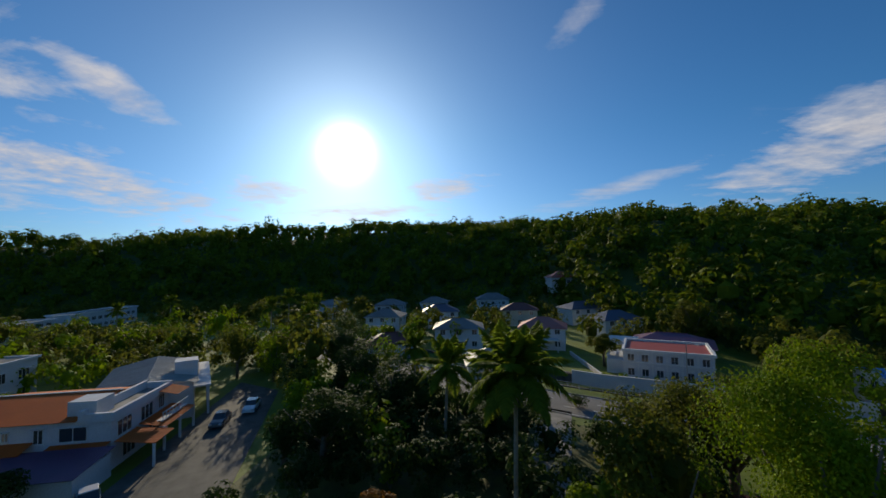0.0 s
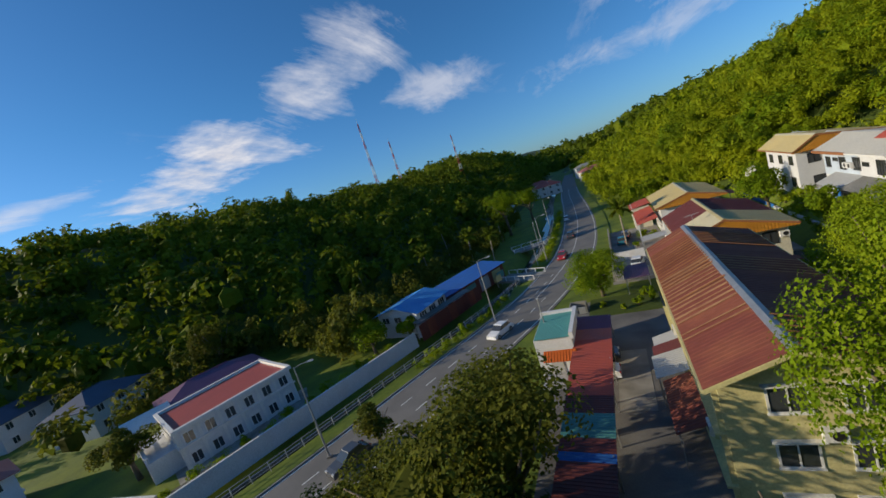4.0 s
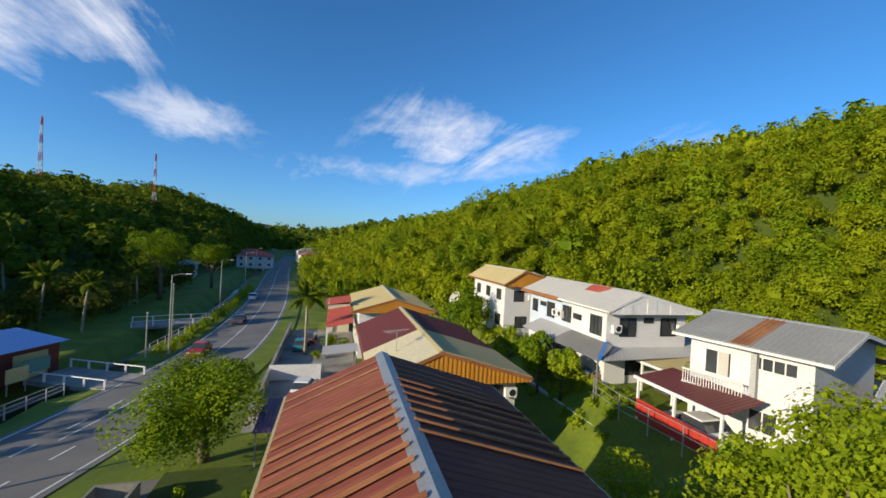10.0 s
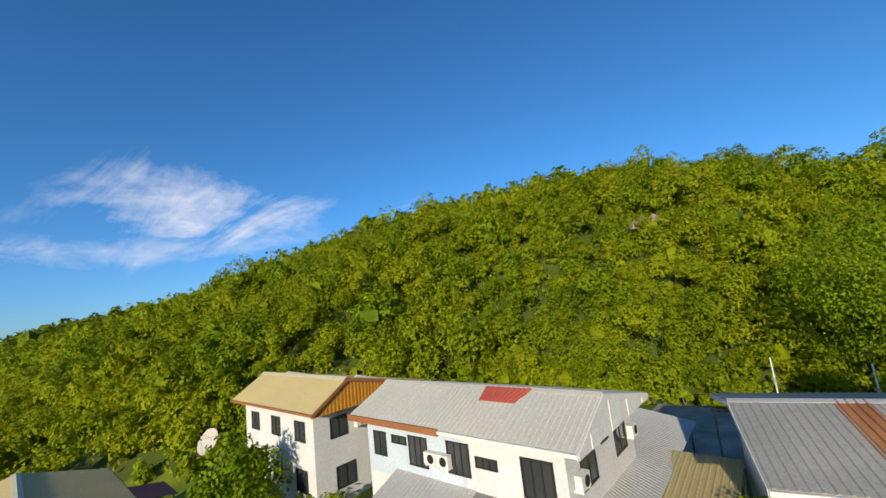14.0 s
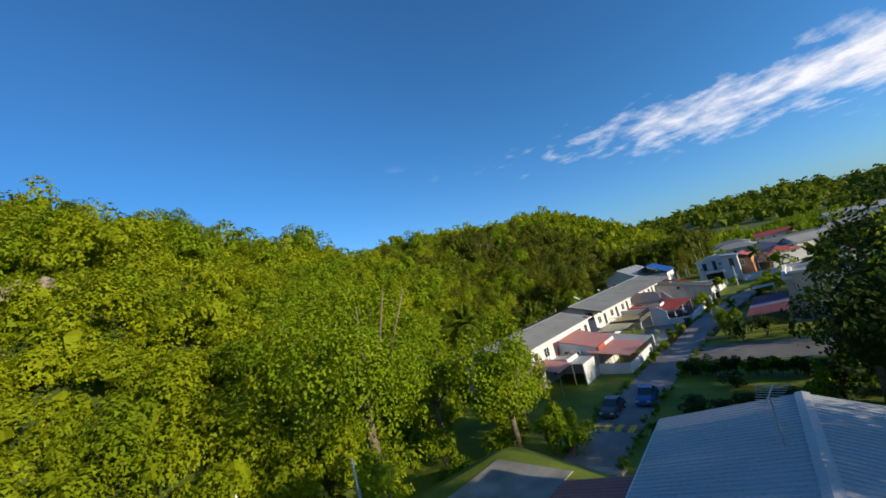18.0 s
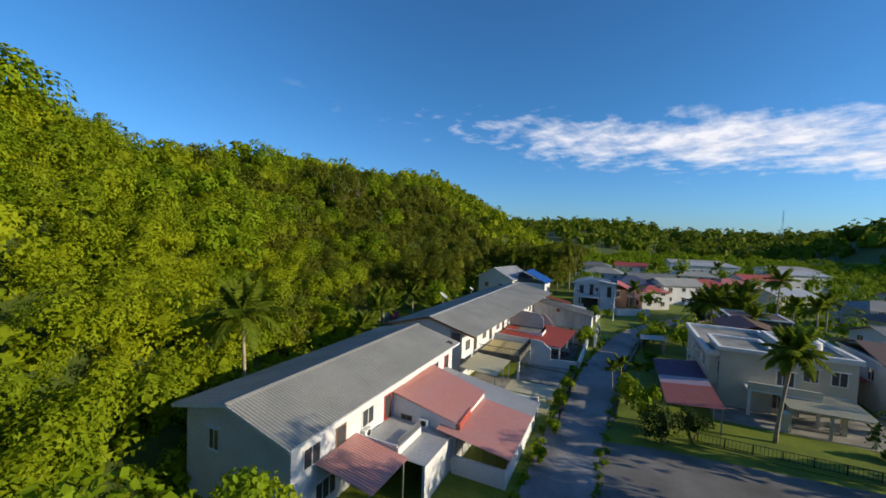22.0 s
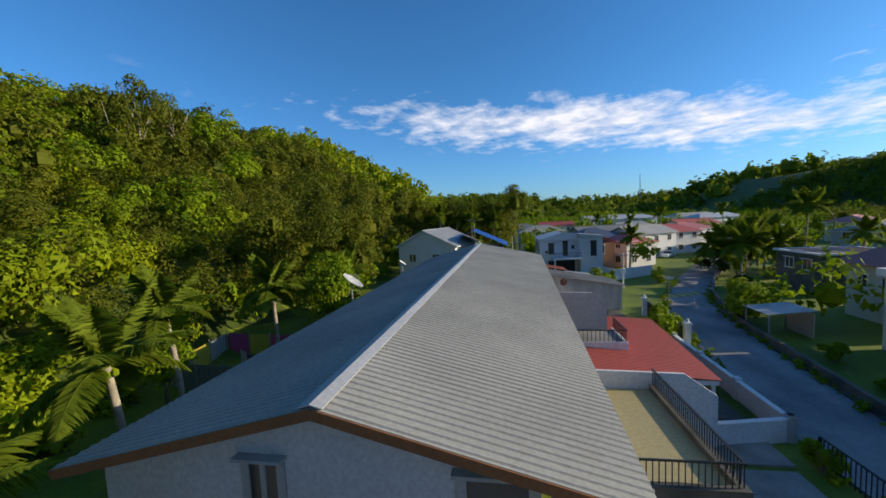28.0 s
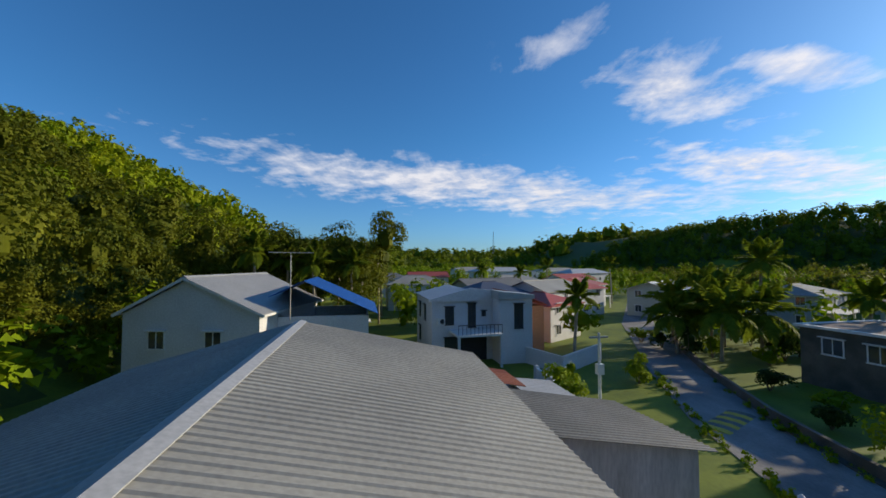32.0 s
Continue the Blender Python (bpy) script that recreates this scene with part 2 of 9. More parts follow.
M["roof_tan_pale"] = mat("faded_and_sunlit_tan_roof", (0.55, 0.49, 0.31), (0.44, 0.42, 0.33), rough=0.55, metal=0.1, scale=0.2, fine=9, bump=0.05)
M["roof_maroon"] = mat("maroon_metal_roof", (0.14, 0.035, 0.03), (0.10, 0.03, 0.028), rough=0.5, metal=0.1, scale=0.3, fine=9, bump=0.05)
M["roof_red"] = mat("red_metal_roof", (0.42, 0.085, 0.055), (0.32, 0.075, 0.055), rough=0.5, metal=0.05, scale=0.4, fine=9, bump=0.05)
M["roof_pink"] = mat("faded_red_metal_roof", (0.42, 0.13, 0.10), (0.36, 0.15, 0.13), rough=0.5, metal=0.1, scale=0.3, fine=9, bump=0.05)
M["roof_white"] = mat("pale_grey_metal_roof", (0.46, 0.46, 0.45), (0.36, 0.36, 0.35), rough=0.45, metal=0.25, scale=0.3, fine=9, bump=0.05)
M["roof_orange"] = mat("orange_metal_roof", (0.55, 0.12, 0.02), (0.40, 0.09, 0.02), spec=0.2, rough=0.75, scale=0.4, fine=9, bump=0.1)
M["orange_clad"] = mat("orange_cladding", (0.52, 0.23, 0.025), (0.42, 0.18, 0.025), rough=0.5, scale=0.4, fine=9, bump=0.05)
M["roof_blue"] = mat("blue_metal_roof", (0.02, 0.12, 0.42), (0.03, 0.09, 0.27), rough=0.45, metal=0.1, scale=0.3, fine=9, bump=0.05)
M["roof_teal"] = mat("teal_metal_roof", (0.09, 0.30, 0.28), (0.07, 0.2, 0.19), rough=0.5, metal=0.1, scale=0.3, fine=9, bump=0.05)
M["roof_navy"] = mat("violet_blue_tiles", (0.03, 0.03, 0.16), (0.025, 0.025, 0.10), rough=0.5, scale=0.5, fine=9, bump=0.1)
M["roof_purple"] = mat("dusky_purple_roof", (0.14, 0.06, 0.12), (0.10, 0.05, 0.09), rough=0.5, scale=0.5, fine=9, bump=0.1)
M["rust_pale"] = mat("faded_rust", (0.37, 0.20, 0.095), (0.21, 0.070, 0.034), rough=0.8, metal=0.05, scale=1.6, fine=9, amount=0.85, bump=0.1, streak=(0.5, 1.6, 1), mid=0.55)
M["roof_sky"] = mat("sky_blue_sheet", (0.035, 0.21, 0.52), (0.05, 0.26, 0.56), rough=0.45, scale=0.6, fine=6, bump=0.05)
M["rust"] = mat("rusted_roof", (0.185, 0.048, 0.032), (0.30, 0.105, 0.05), rough=0.75, metal=0.1, scale=0.5, fine=5, amount=0.75, bump=0.1, streak=(0.22, 1.0, 1), mid=0.6)
M["rust_rib"] = mat("worn_rust_rib", (0.36, 0.16, 0.06), (0.16, 0.045, 0.02), rough=0.7, metal=0.1, scale=0.6, fine=5, amount=0.9, streak=(0.3, 1, 1))
M["trim_white"] = mat("white_trim", (0.72, 0.71, 0.68), (0.55, 0.54, 0.52), scale=1, fine=10)
M["trim_brown"] = mat("brown_fascia", (0.30, 0.12, 0.045), (0.2, 0.08, 0.03), scale=1, fine=10)
M["galv"] = mat("galvanised_steel", (0.42, 0.42, 0.41), (0.3, 0.3, 0.29), rough=0.45, metal=0.6, scale=2, fine=20, bump=0.05)
M["dark_metal"] = mat("dark_metal", (0.03, 0.03, 0.032), (0.05, 0.05, 0.05), rough=0.5, metal=0.5, scale=4)
M["bark"] = mat("bark", (0.20, 0.16, 0.11), (0.11, 0.085, 0.06), scale=2, fine=12, bump=0.6, amount=1.0)
M["bark_pale"] = mat("pale_bark", (0.36, 0.31, 0.24), (0.22, 0.19, 0.14), scale=2, fine=12, bump=0.5, amount=1.0)
M["glass"] = mat("dark_window_glass", (0.035, 0.04, 0.045), (0.075, 0.08, 0.085), rough=0.08, spec=0.8, scale=0.5, bump=0)
M["glass_blue"] = mat("blue_glass", (0.02, 0.03, 0.05), (0.03, 0.05, 0.08), rough=0.06, spec=0.8, scale=0.5, bump=0)
M["curtain"] = mat("pale_curtain", (0.5, 0.47, 0.42), (0.35, 0.33, 0.3), scale=3, streak=(8, 8, 0.3))
M["leaf_hill"] = leaf_mat("hill_foliage", (0.13, 0.195, 0.005), (0.315, 0.35, 0.007), scale=0.09)
M["leaf_far"] = leaf_mat("far_foliage", (0.077, 0.116, 0.006), (0.174, 0.209, 0.009), scale=0.05)
M["leaf_tree"] = leaf_mat("tree_foliage", (0.11, 0.19, 0.005), (0.245, 0.315, 0.007), scale=0.35)
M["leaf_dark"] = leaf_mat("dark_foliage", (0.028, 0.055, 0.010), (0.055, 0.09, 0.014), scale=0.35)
M["leaf_lime"] = leaf_mat("light_green_foliage", (0.165, 0.245, 0.007), (0.30, 0.36, 0.010), scale=0.35)
M["leaf_rust"] = leaf_mat("orange_foliage", (0.20, 0.08, 0.012), (0.28, 0.14, 0.02), scale=0.5)
M["leaf_grey"] = leaf_mat("grey_green_foliage", (0.10, 0.11, 0.06), (0.17, 0.17, 0.10), scale=0.5)
M["leaf_palm"] = leaf_mat("palm_foliage", (0.12, 0.18, 0.01), (0.26, 0.31, 0.03), through=0.55)
M["car_white"] = mat("white_car_paint", (0.75, 0.75, 0.75), (0.7, 0.7, 0.7), rough=0.2, spec=0.6, bump=0)
M["car_red"] = mat("red_car_paint", (0.38, 0.02, 0.02), (0.32, 0.02, 0.02), rough=0.2, spec=0.6, bump=0)
M["car_blue"] = mat("blue_car_paint", (0.03, 0.09, 0.28), (0.03, 0.08, 0.24), rough=0.2, spec=0.6, bump=0)
M["car_grey"] = mat("grey_car_paint", (0.10, 0.105, 0.11), (0.09, 0.09, 0.1), rough=0.22, spec=0.6, bump=0, metal=0.3)
M["car_teal"] = mat("teal_car_paint", (0.03, 0.16, 0.20), (0.03, 0.13, 0.17), rough=0.2, spec=0.6, bump=0)
M["rubber"] = mat("tyre_rubber", (0.02, 0.02, 0.02), (0.03, 0.03, 0.03), rough=0.9)
M["fence_paint"] = mat("grey_fence_paint", (0.5, 0.5, 0.49), (0.36, 0.36, 0.35), scale=2, metal=0.2, rough=0.5)
M["tower_red"] = mat("red_mast_paint", (0.45, 0.07, 0.05), (0.35, 0.06, 0.05), scale=1)
M["red_paint"] = mat("red_paint", (0.45, 0.035, 0.02), (0.36, 0.03, 0.02), scale=1, fine=10)
M["blue_sheet"] = mat("blue_hoarding", (0.03, 0.16, 0.48), (0.03, 0.12, 0.36), scale=1, fine=10, rough=0.5)
M["wood"] = mat("weathered_wood", (0.24, 0.15, 0.08), (0.14, 0.09, 0.05), scale=1, fine=10)
M["tyre_dark"] = M["rubber"]
M["water"] = mat("canal_water", (0.03, 0.035, 0.025), (0.05, 0.05, 0.04), rough=0.12, spec=0.6, scale=0.4, bump=0.05)
M["lamp_glass"] = mat("lamp_glass", (0.6, 0.6, 0.58), (0.5, 0.5, 0.5), rough=0.2, bump=0)
M["yellow_sheet"] = mat("yellow_metal_sheet", (0.55, 0.46, 0.05), (0.42, 0.36, 0.08), rough=0.5, metal=0.05, scale=0.5, fine=9, bump=0.05)
M["pink_sheet"] = mat("pink_metal_sheet", (0.55, 0.10, 0.24), (0.42, 0.10, 0.2), rough=0.5, metal=0.05, scale=0.5, fine=9, bump=0.05)
M["roof_lilac"] = mat("pale_pink_metal_roof", (0.50, 0.36, 0.40), (0.42, 0.32, 0.36), rough=0.5, metal=0.1, scale=0.3, fine=9, bump=0.05)
M["roof_brown"] = mat("brown_roof", (0.16, 0.10, 0.07), (0.11, 0.075, 0.055), rough=0.6, scale=0.4, fine=8, bump=0.1)
M["roof_navy_dark"] = mat("blue_grey_roof", (0.07, 0.085, 0.13), (0.05, 0.06, 0.09), rough=0.5, scale=0.5, fine=9, bump=0.1)
M["orange_plaster"] = mat("orange_plaster", (0.50, 0.24, 0.12), (0.40, 0.19, 0.10), scale=0.5, fine=8)
M["leaf_olive"] = leaf_mat("olive_foliage", (0.09, 0.115, 0.012), (0.17, 0.17, 0.02), through=0.5)
M["roof_cream"] = mat("cream_grey_metal_roof", (0.52, 0.50, 0.44), (0.42, 0.41, 0.37), rough=0.5, metal=0.1, scale=0.25, fine=9, bump=0.05)
M["lane_concrete"] = mat("lane_concrete", (0.29, 0.28, 0.27), (0.13, 0.125, 0.125), scale=0.3, fine=9, rough=0.88, amount=0.9, streak=(1, 0.6, 1))
M["dry_grass"] = mat("rough_grass", (0.12, 0.125, 0.018), (0.055, 0.06, 0.014), scale=0.5, fine=4, bump=0.7, amount=1.0)
M["leaf_south"] = leaf_mat("dark_olive_foliage", (0.062, 0.085, 0.006), (0.165, 0.175, 0.012))
M["rock"] = mat("bare_rock", (0.30, 0.25, 0.17), (0.17, 0.14, 0.09), scale=0.8, fine=4, bump=0.6, amount=1.0)
# faded red, with the sky's reflection in the metal painted in as extra lightness
M["roof_salmon"] = mat("faded_sky_lit_salmon_roof", (0.56, 0.25, 0.21), (0.50, 0.29, 0.27), rough=0.42, metal=0.1, scale=0.3, fine=9, bump=0.05)
M["blue_wall"] = mat("pale_blue_plaster", (0.50, 0.57, 0.66), (0.40, 0.46, 0.54), scale=0.5, fine=8, rough=0.75, amount=0.6)


# ---- mesh helpers ----
class Mesh:
    """Collects corners and faces of one mesh."""

    def __init__(self):
        self.v, self.f = [], []

    def face(self, *pts):
        i = len(self.v)
        self.v += [tuple(p) for p in pts]
        self.f.append(tuple(range(i, i + len(pts))))
        return self

    def hexa(self, p):
        """Eight corners: four below, four above, each round anticlockwise."""
        i = len(self.v)
        self.v += [tuple(q) for q in p]
        for a in ((3, 2, 1, 0), (4, 5, 6, 7), (0, 1, 5, 4), (1, 2, 6, 5), (2, 3, 7, 6), (3, 0, 4, 7)):
            self.f.append(tuple(i + k for k in a))
        return self

    def box(self, x0, y0, z0, x1, y1, z1):
        return self.hexa([(x0, y0, z0), (x1, y0, z0), (x1, y1, z0), (x0, y1, z0), (x0, y0, z1), (x1, y0, z1), (x1, y1, z1), (x0, y1, z1)])

    def bevel_box(self, x0, y0, z0, x1, y1, z1, b):
        """A box whose upper edges are rounded off."""
        self.box(x0, y0, z0, x1, y1, z1 - b)
        i = len(self.v)
        self.v += [(x0, y0, z1 - b), (x1, y0, z1 - b), (x1, y1, z1 - b), (x0, y1, z1 - b), (x0 + b, y0 + b, z1), (x1 - b, y0 + b, z1), (x1 - b, y1 - b, z1), (x0 + b, y1 - b, z1)]
        for a in ((4, 5, 6, 7), (0, 1, 5, 4), (1, 2, 6, 5), (2, 3, 7, 6), (3, 0, 4, 7)):
            self.f.append(tuple(i + k for k in a))
        return self

    def tube(self, pts, radii, sides=8):
        """A round bar through points, with a radius at each."""
        pts = [Vector(p) for p in pts]
        if isinstance(radii, (int, float)):
            radii = [radii] * len(pts)
        i0 = len(self.v)
        for k, (p, r) in enumerate(zip(pts, radii)):
            d = (pts[min(k + 1, len(pts) - 1)] - pts[max(k - 1, 0)]).normalized()
            a = d.cross(Vector((0.31, 0.95, 0.05))).normalized()
            b = d.cross(a)
            for s in range(sides):
                t = 2 * math.pi * s / sides
                self.v.append(tuple(p + r * (math.cos(t) * a + math.sin(t) * b)))
        for k in range(len(pts) - 1):
            for s in range(sides):
                a, b = i0 + k * sides + s, i0 + k * sides + (s + 1) % sides
                self.f.append((a, b, b + sides, a + sides))
        self.f.append(tuple(i0 + s for s in reversed(range(sides))))
        self.f.append(tuple(i0 + (len(pts) - 1) * sides + s for s in range(sides)))
        return self

    def corrugated(self, r0, r1, e1, e0, pitch=0.3, high=0.035, thick=0.03, shape=(0, 0.3, 0.42, 0.58, 0.7)):
        """A ribbed sheet between the ridge r0-r1 and the eave e0-e1; the ribs run from ridge to eave."""
        r0, r1, e0, e1 = (Vector(p) for p in (r0, r1, e0, e1))
        up = (r1 - r0).cross(e0 - r0).normalized()
        up = up if up.z > 0 else -up
        n = max(2, int(round(((r1 - r0).length + (e1 - e0).length) / 2 / pitch)))
        rise = (0, 0, 1, 1, 0)
        rows = []
        for k in range(n):
            for s, h in zip(shape, rise):
                rows.append(((k + s) / n, h * high))
        rows.append((1.0, 0.0))
        i = len(self.v)
        for t, h in rows:
            a, b = r0.lerp(r1, t), e0.lerp(e1, t)
            self.v += [tuple(a + up * h), tuple(b + up * h), tuple(a - up * thick), tuple(b - up * thick)]
        flip = (r1 - r0).cross(e0 - r0).z > 0
        for k in range(len(rows) - 1):
            a = i + 4 * k
            q = [(a, a + 1, a + 5, a + 4), (a + 2, a + 6, a + 7, a + 3), (a + 1, a + 3, a + 7, a + 5), (a, a + 4, a + 6, a + 2)]
            self.f += q if flip else [tuple(reversed(x)) for x in q]
        m = i + 4 * (len(rows) - 1)
        self.f += [(i, i + 2, i + 3, i + 1), (m, m + 1, m + 3, m + 2)]
        return self

    def data(self, name, material, smooth=False):
        me = bpy.data.meshes.new(name)
        me.from_pydata(self.v, [], self.f)
        me.materials.append(material)
        if smooth:
            me.polygons.foreach_set("use_smooth", [True] * len(me.polygons))
        me.update()
        return me


def part(name, mesh, material, parent, label="", smooth=False, at=None):
    """One mesh object under a thing or a part."""
    ob = new(name, mesh if isinstance(mesh, bpy.types.Mesh) else mesh.data(name, material, smooth))
    ob.parent = parent
    if at is not None:
        ob.matrix_basis = at
    if label:
        tagged(ob, label)
    return ob


def thing(name, label, category, at=None, group="", kind=""):
    ob = new(name)
    ob.empty_display_size = 0.3
    if at is not None:
        ob.matrix_basis = at
    return tagged(ob, label, category, group, kind)


def solid(name, mesh, material, label, category="", group="", kind="", smooth=False, at=None):
    ob = new(name, mesh if isinstance(mesh, bpy.types.Mesh) else mesh.data(name, material, smooth))
    if at is not None:
        ob.matrix_basis = at
    return tagged(ob, label, category, group, kind)


rng = np.random.default_rng(5)


def lerp_table(y, table, col):
    return np.interp(y, [r[0] for r in table], [r[col] for r in table])


# ---- lie of the land ----
# y, foot of the hill, breadth of its slope, height
EAST = [(-900, 100, 200, 48), (-620, 120, 200, 31), (-420, 130, 200, 12), (-300, 130, 160, 12), (-215, 122, 90, 27.5), (-156, 100, 107, 48.5), (-90, 100, 102, 45.5), (-33, 88.5, 98, 38.5),
        (5, 71, 84, 30.5), (24, 52.5, 82, 34), (40, 41, 80, 33.5), (52, 32, 82, 37), (80, 27, 102, 48), (110, -6, 140, 53), (160, -27, 180, 53.6), (300, -42, 200, 46.4), (500, -78, 250, 42), (900, -100, 250, 56)]
WEST = [(-900, -20, 200, 46), (-613, -10, 110, 44), (-403, -50, 105, 37.2), (-320, -90, 100, 40), (-260, -150, 140, 45.6), (-142, -200, 120, 49.5), (-60, -205, 140, 53),
        (12, -192, 160, 54), (45, -112, 190, 47.3), (75, -84, 190, 47.2), (102, -76, 195, 44), (160, -70, 170, 41.5), (230, -68, 146, 34.6), (343, -75, 100, 37), (414, -80, 90, 43), (700, -140, 150, 58), (900, -160, 150, 62)]


def hill(d, breadth, high):
    t = np.clip(d / breadth, 0, 1)
    back = np.clip((d - breadth) / (breadth * 2.5), 0, 1)
    return high * np.sin(t * math.pi / 2) * (1 - 0.45 * back * back)


def bumps(x, y):
    return (np.sin(x * 0.043 + 1.3 * np.sin(y * 0.031)) * np.cos(y * 0.037 + 0.7) + 0.5 * np.sin(x * 0.09 + y * 0.07 + 2.0))


def ground_height(x, y):
    x, y = np.asarray(x, float), np.asarray(y, float)
    de = x - lerp_table(y, EAST, 1)
    dw = lerp_table(y, WEST, 1) - x
    z = np.maximum(hill(de, lerp_table(y, EAST, 2), lerp_table(y, EAST, 3)), hill(dw, lerp_table(y, WEST, 2), lerp_table(y, WEST, 3)))
    z = z * (1 + 0.07 * bumps(x, y))
    far = np.clip((np.hypot(x, y) - 650) / 500, 0, 1)
    z = np.maximum(z, far * (44 + 7 * np.sin(np.arctan2(y, x) * 7 + 1) + 5 * np.sin(np.arctan2(y, x) * 17)))
    # the bench on which the two white houses stand
    b = np.clip((np.minimum(np.minimum(x + 7, 36 - x), np.minimum(y - 27, 100 - y))) / 5.0, 0, 1)
    z = np.maximum(z, 4.2 * b * b * (3 - 2 * b))
    # the canal bed
    cx = canal_x(y)
    c = np.clip(1 - np.abs(x - cx) / 3.6, 0, 1) * ((y > -60) & (y < 330))
    return z - np.where(c > 0, 3.4 * np.minimum(1, c * 3), 0)


ROAD = [(-60, -104), (0, -66.5), (20, -57.0), (38, -50.2), (56, -42.7), (76, -38.3), (92, -37.0), (122, -38.2), (160, -42), (205, -47.3), (280, -54), (400, -62), (600, -80)]


def road_x(y):
    return np.interp(y, [r[0] for r in ROAD], [r[1] for r in ROAD])


def smooth_road_x(y):
    return sum(road_x(y + o) for o in (-9, -5, 0, 5, 9)) / 5


def canal_x(y):
    return smooth_road_x(np.asarray(y, float)) - 12.2 + np.clip((np.asarray(y, float) - 60) * 0.05, 0, 2.0)


def spaced(lo, hi, fine_lo, fine_hi, step):
    a = list(np.arange(fine_lo, fine_hi + 0.1, step))
    s, v = step, fine_lo
    left = []
    while v > lo:
        s *= 1.35
        v -= s
        left.append(max(v, lo))
    s, v = step, a[-1]
    while v < hi:
        s *= 1.35
        v += s
        a.append(min(v, hi))
    return np.array(left[::-1] + a)


def grid_mesh(name, xs, ys, height, material):
    X, Y = np.meshgrid(xs, ys)
    Z = height(X, Y)
    v = np.stack([X, Y, Z], -1).reshape(-1, 3)
    nx, ny = len(xs), len(ys)
    i = (np.arange(ny - 1)[:, None] * nx + np.arange(nx - 1)).ravel()
    f = np.stack([i, i + 1, i + nx + 1, i + nx], 1)
    return raw_mesh(name, v, f, material, True)


def raw_mesh(name, v, f, material, smooth=False):
    me = bpy.data.meshes.new(name)
    k = f.shape[1]
    me.vertices.add(len(v))
    me.vertices.foreach_set("co", np.ascontiguousarray(v, dtype=np.float32).ravel())
    me.loops.add(f.size)
    me.loops.foreach_set("vertex_index", np.ascontiguousarray(f, dtype=np.int32).ravel())
    me.polygons.add(len(f))
    me.polygons.foreach_set("loop_start", np.arange(0, f.size, k, dtype=np.int32))
    me.polygons.foreach_set("loop_total", np.full(len(f), k, dtype=np.int32))
    me.polygons.foreach_set("use_smooth", np.full(len(f), smooth))
    me.materials.append(material)
    me.update(calc_edges=True)
    me.validate()
    return me


def wooded(x, y):
    """Where the woods stand on the hills."""
    return (x - lerp_table(y, EAST, 1) > 1) | (lerp_table(y, WEST, 1) - x > 1) | (np.hypot(x, y) > 700)


ground_mesh = grid_mesh("ground", spaced(-3600, 3600, -130, 140, 2.5), spaced(-3600, 3600, -130, 190, 2.5), ground_height, M["grass"])
ground_mesh.materials.append(M["soil"])
cen = np.zeros(len(ground_mesh.polygons) * 3, dtype=np.float32)
ground_mesh.polygons.foreach_get("center", cen)
cen = cen.reshape(-1, 3)
ground_mesh.polygons.foreach_set("material_index", wooded(cen[:, 0], cen[:, 1]).astype(np.int32))
solid("ground", ground_mesh, None, "grassy valley floor and hillsides", "ground", kind="structure")


def ribbon(ys, left, right, z, thick, centre=smooth_road_x):
    """A strip along the road between two offsets from its centre line."""
    m = Mesh()
    for a, b in zip(ys[:-1], ys[1:]):
        pa, pb = [], []
        for yy, out in ((a, pa), (b, pb)):
            c = float(centre(yy))
            t = float(centre(yy + 0.5) - centre(yy - 0.5))
            n = Vector((1, -t, 0)).normalized()
            for o in (left, right):
                out.append(Vector((c, yy, 0)) + n * o)
        m.hexa([pa[0] + Vector((0, 0, z - thick)), pa[1] + Vector((0, 0, z - thick)), pb[1] + Vector((0, 0, z - thick)), pb[0] + Vector((0, 0, z - thick)),
                pa[0] + Vector((0, 0, z)), pa[1] + Vector((0, 0, z)), pb[1] + Vector((0, 0, z)), pb[0] + Vector((0, 0, z))])
    return m


YS = np.r_[np.arange(-60, 240, 4.0), np.arange(240, 600, 15.0)]
road = solid("road", ribbon(YS, -4.6, 4.6, 0.06, 0.5), M["asphalt"], "grey asphalt main road with painted lanes", "road", kind="structure")


# ---- foliage ----
def leaf_quads(centres, normals, size, rnd):
    """A bent leaf spray of two triangles at each place."""
    k = len(centres)
    n = normals / np.linalg.norm(normals, axis=1)[:, None]
    r = rnd.normal(size=(k, 3))
    a = np.cross(n, r)
    a /= np.linalg.norm(a, axis=1)[:, None] + 1e-9
    b = np.cross(n, a)
    s = size * rnd.uniform(0.6, 1.35, (k, 1))
    droop = -0.25 * s * n
    v = np.stack([centres - a * s * 0.5, centres - b * s * 0.36 + droop * 0.3, centres + a * s * 0.5 + droop, centres + b * s * 0.36 + droop * 0.3], 1)
    return v


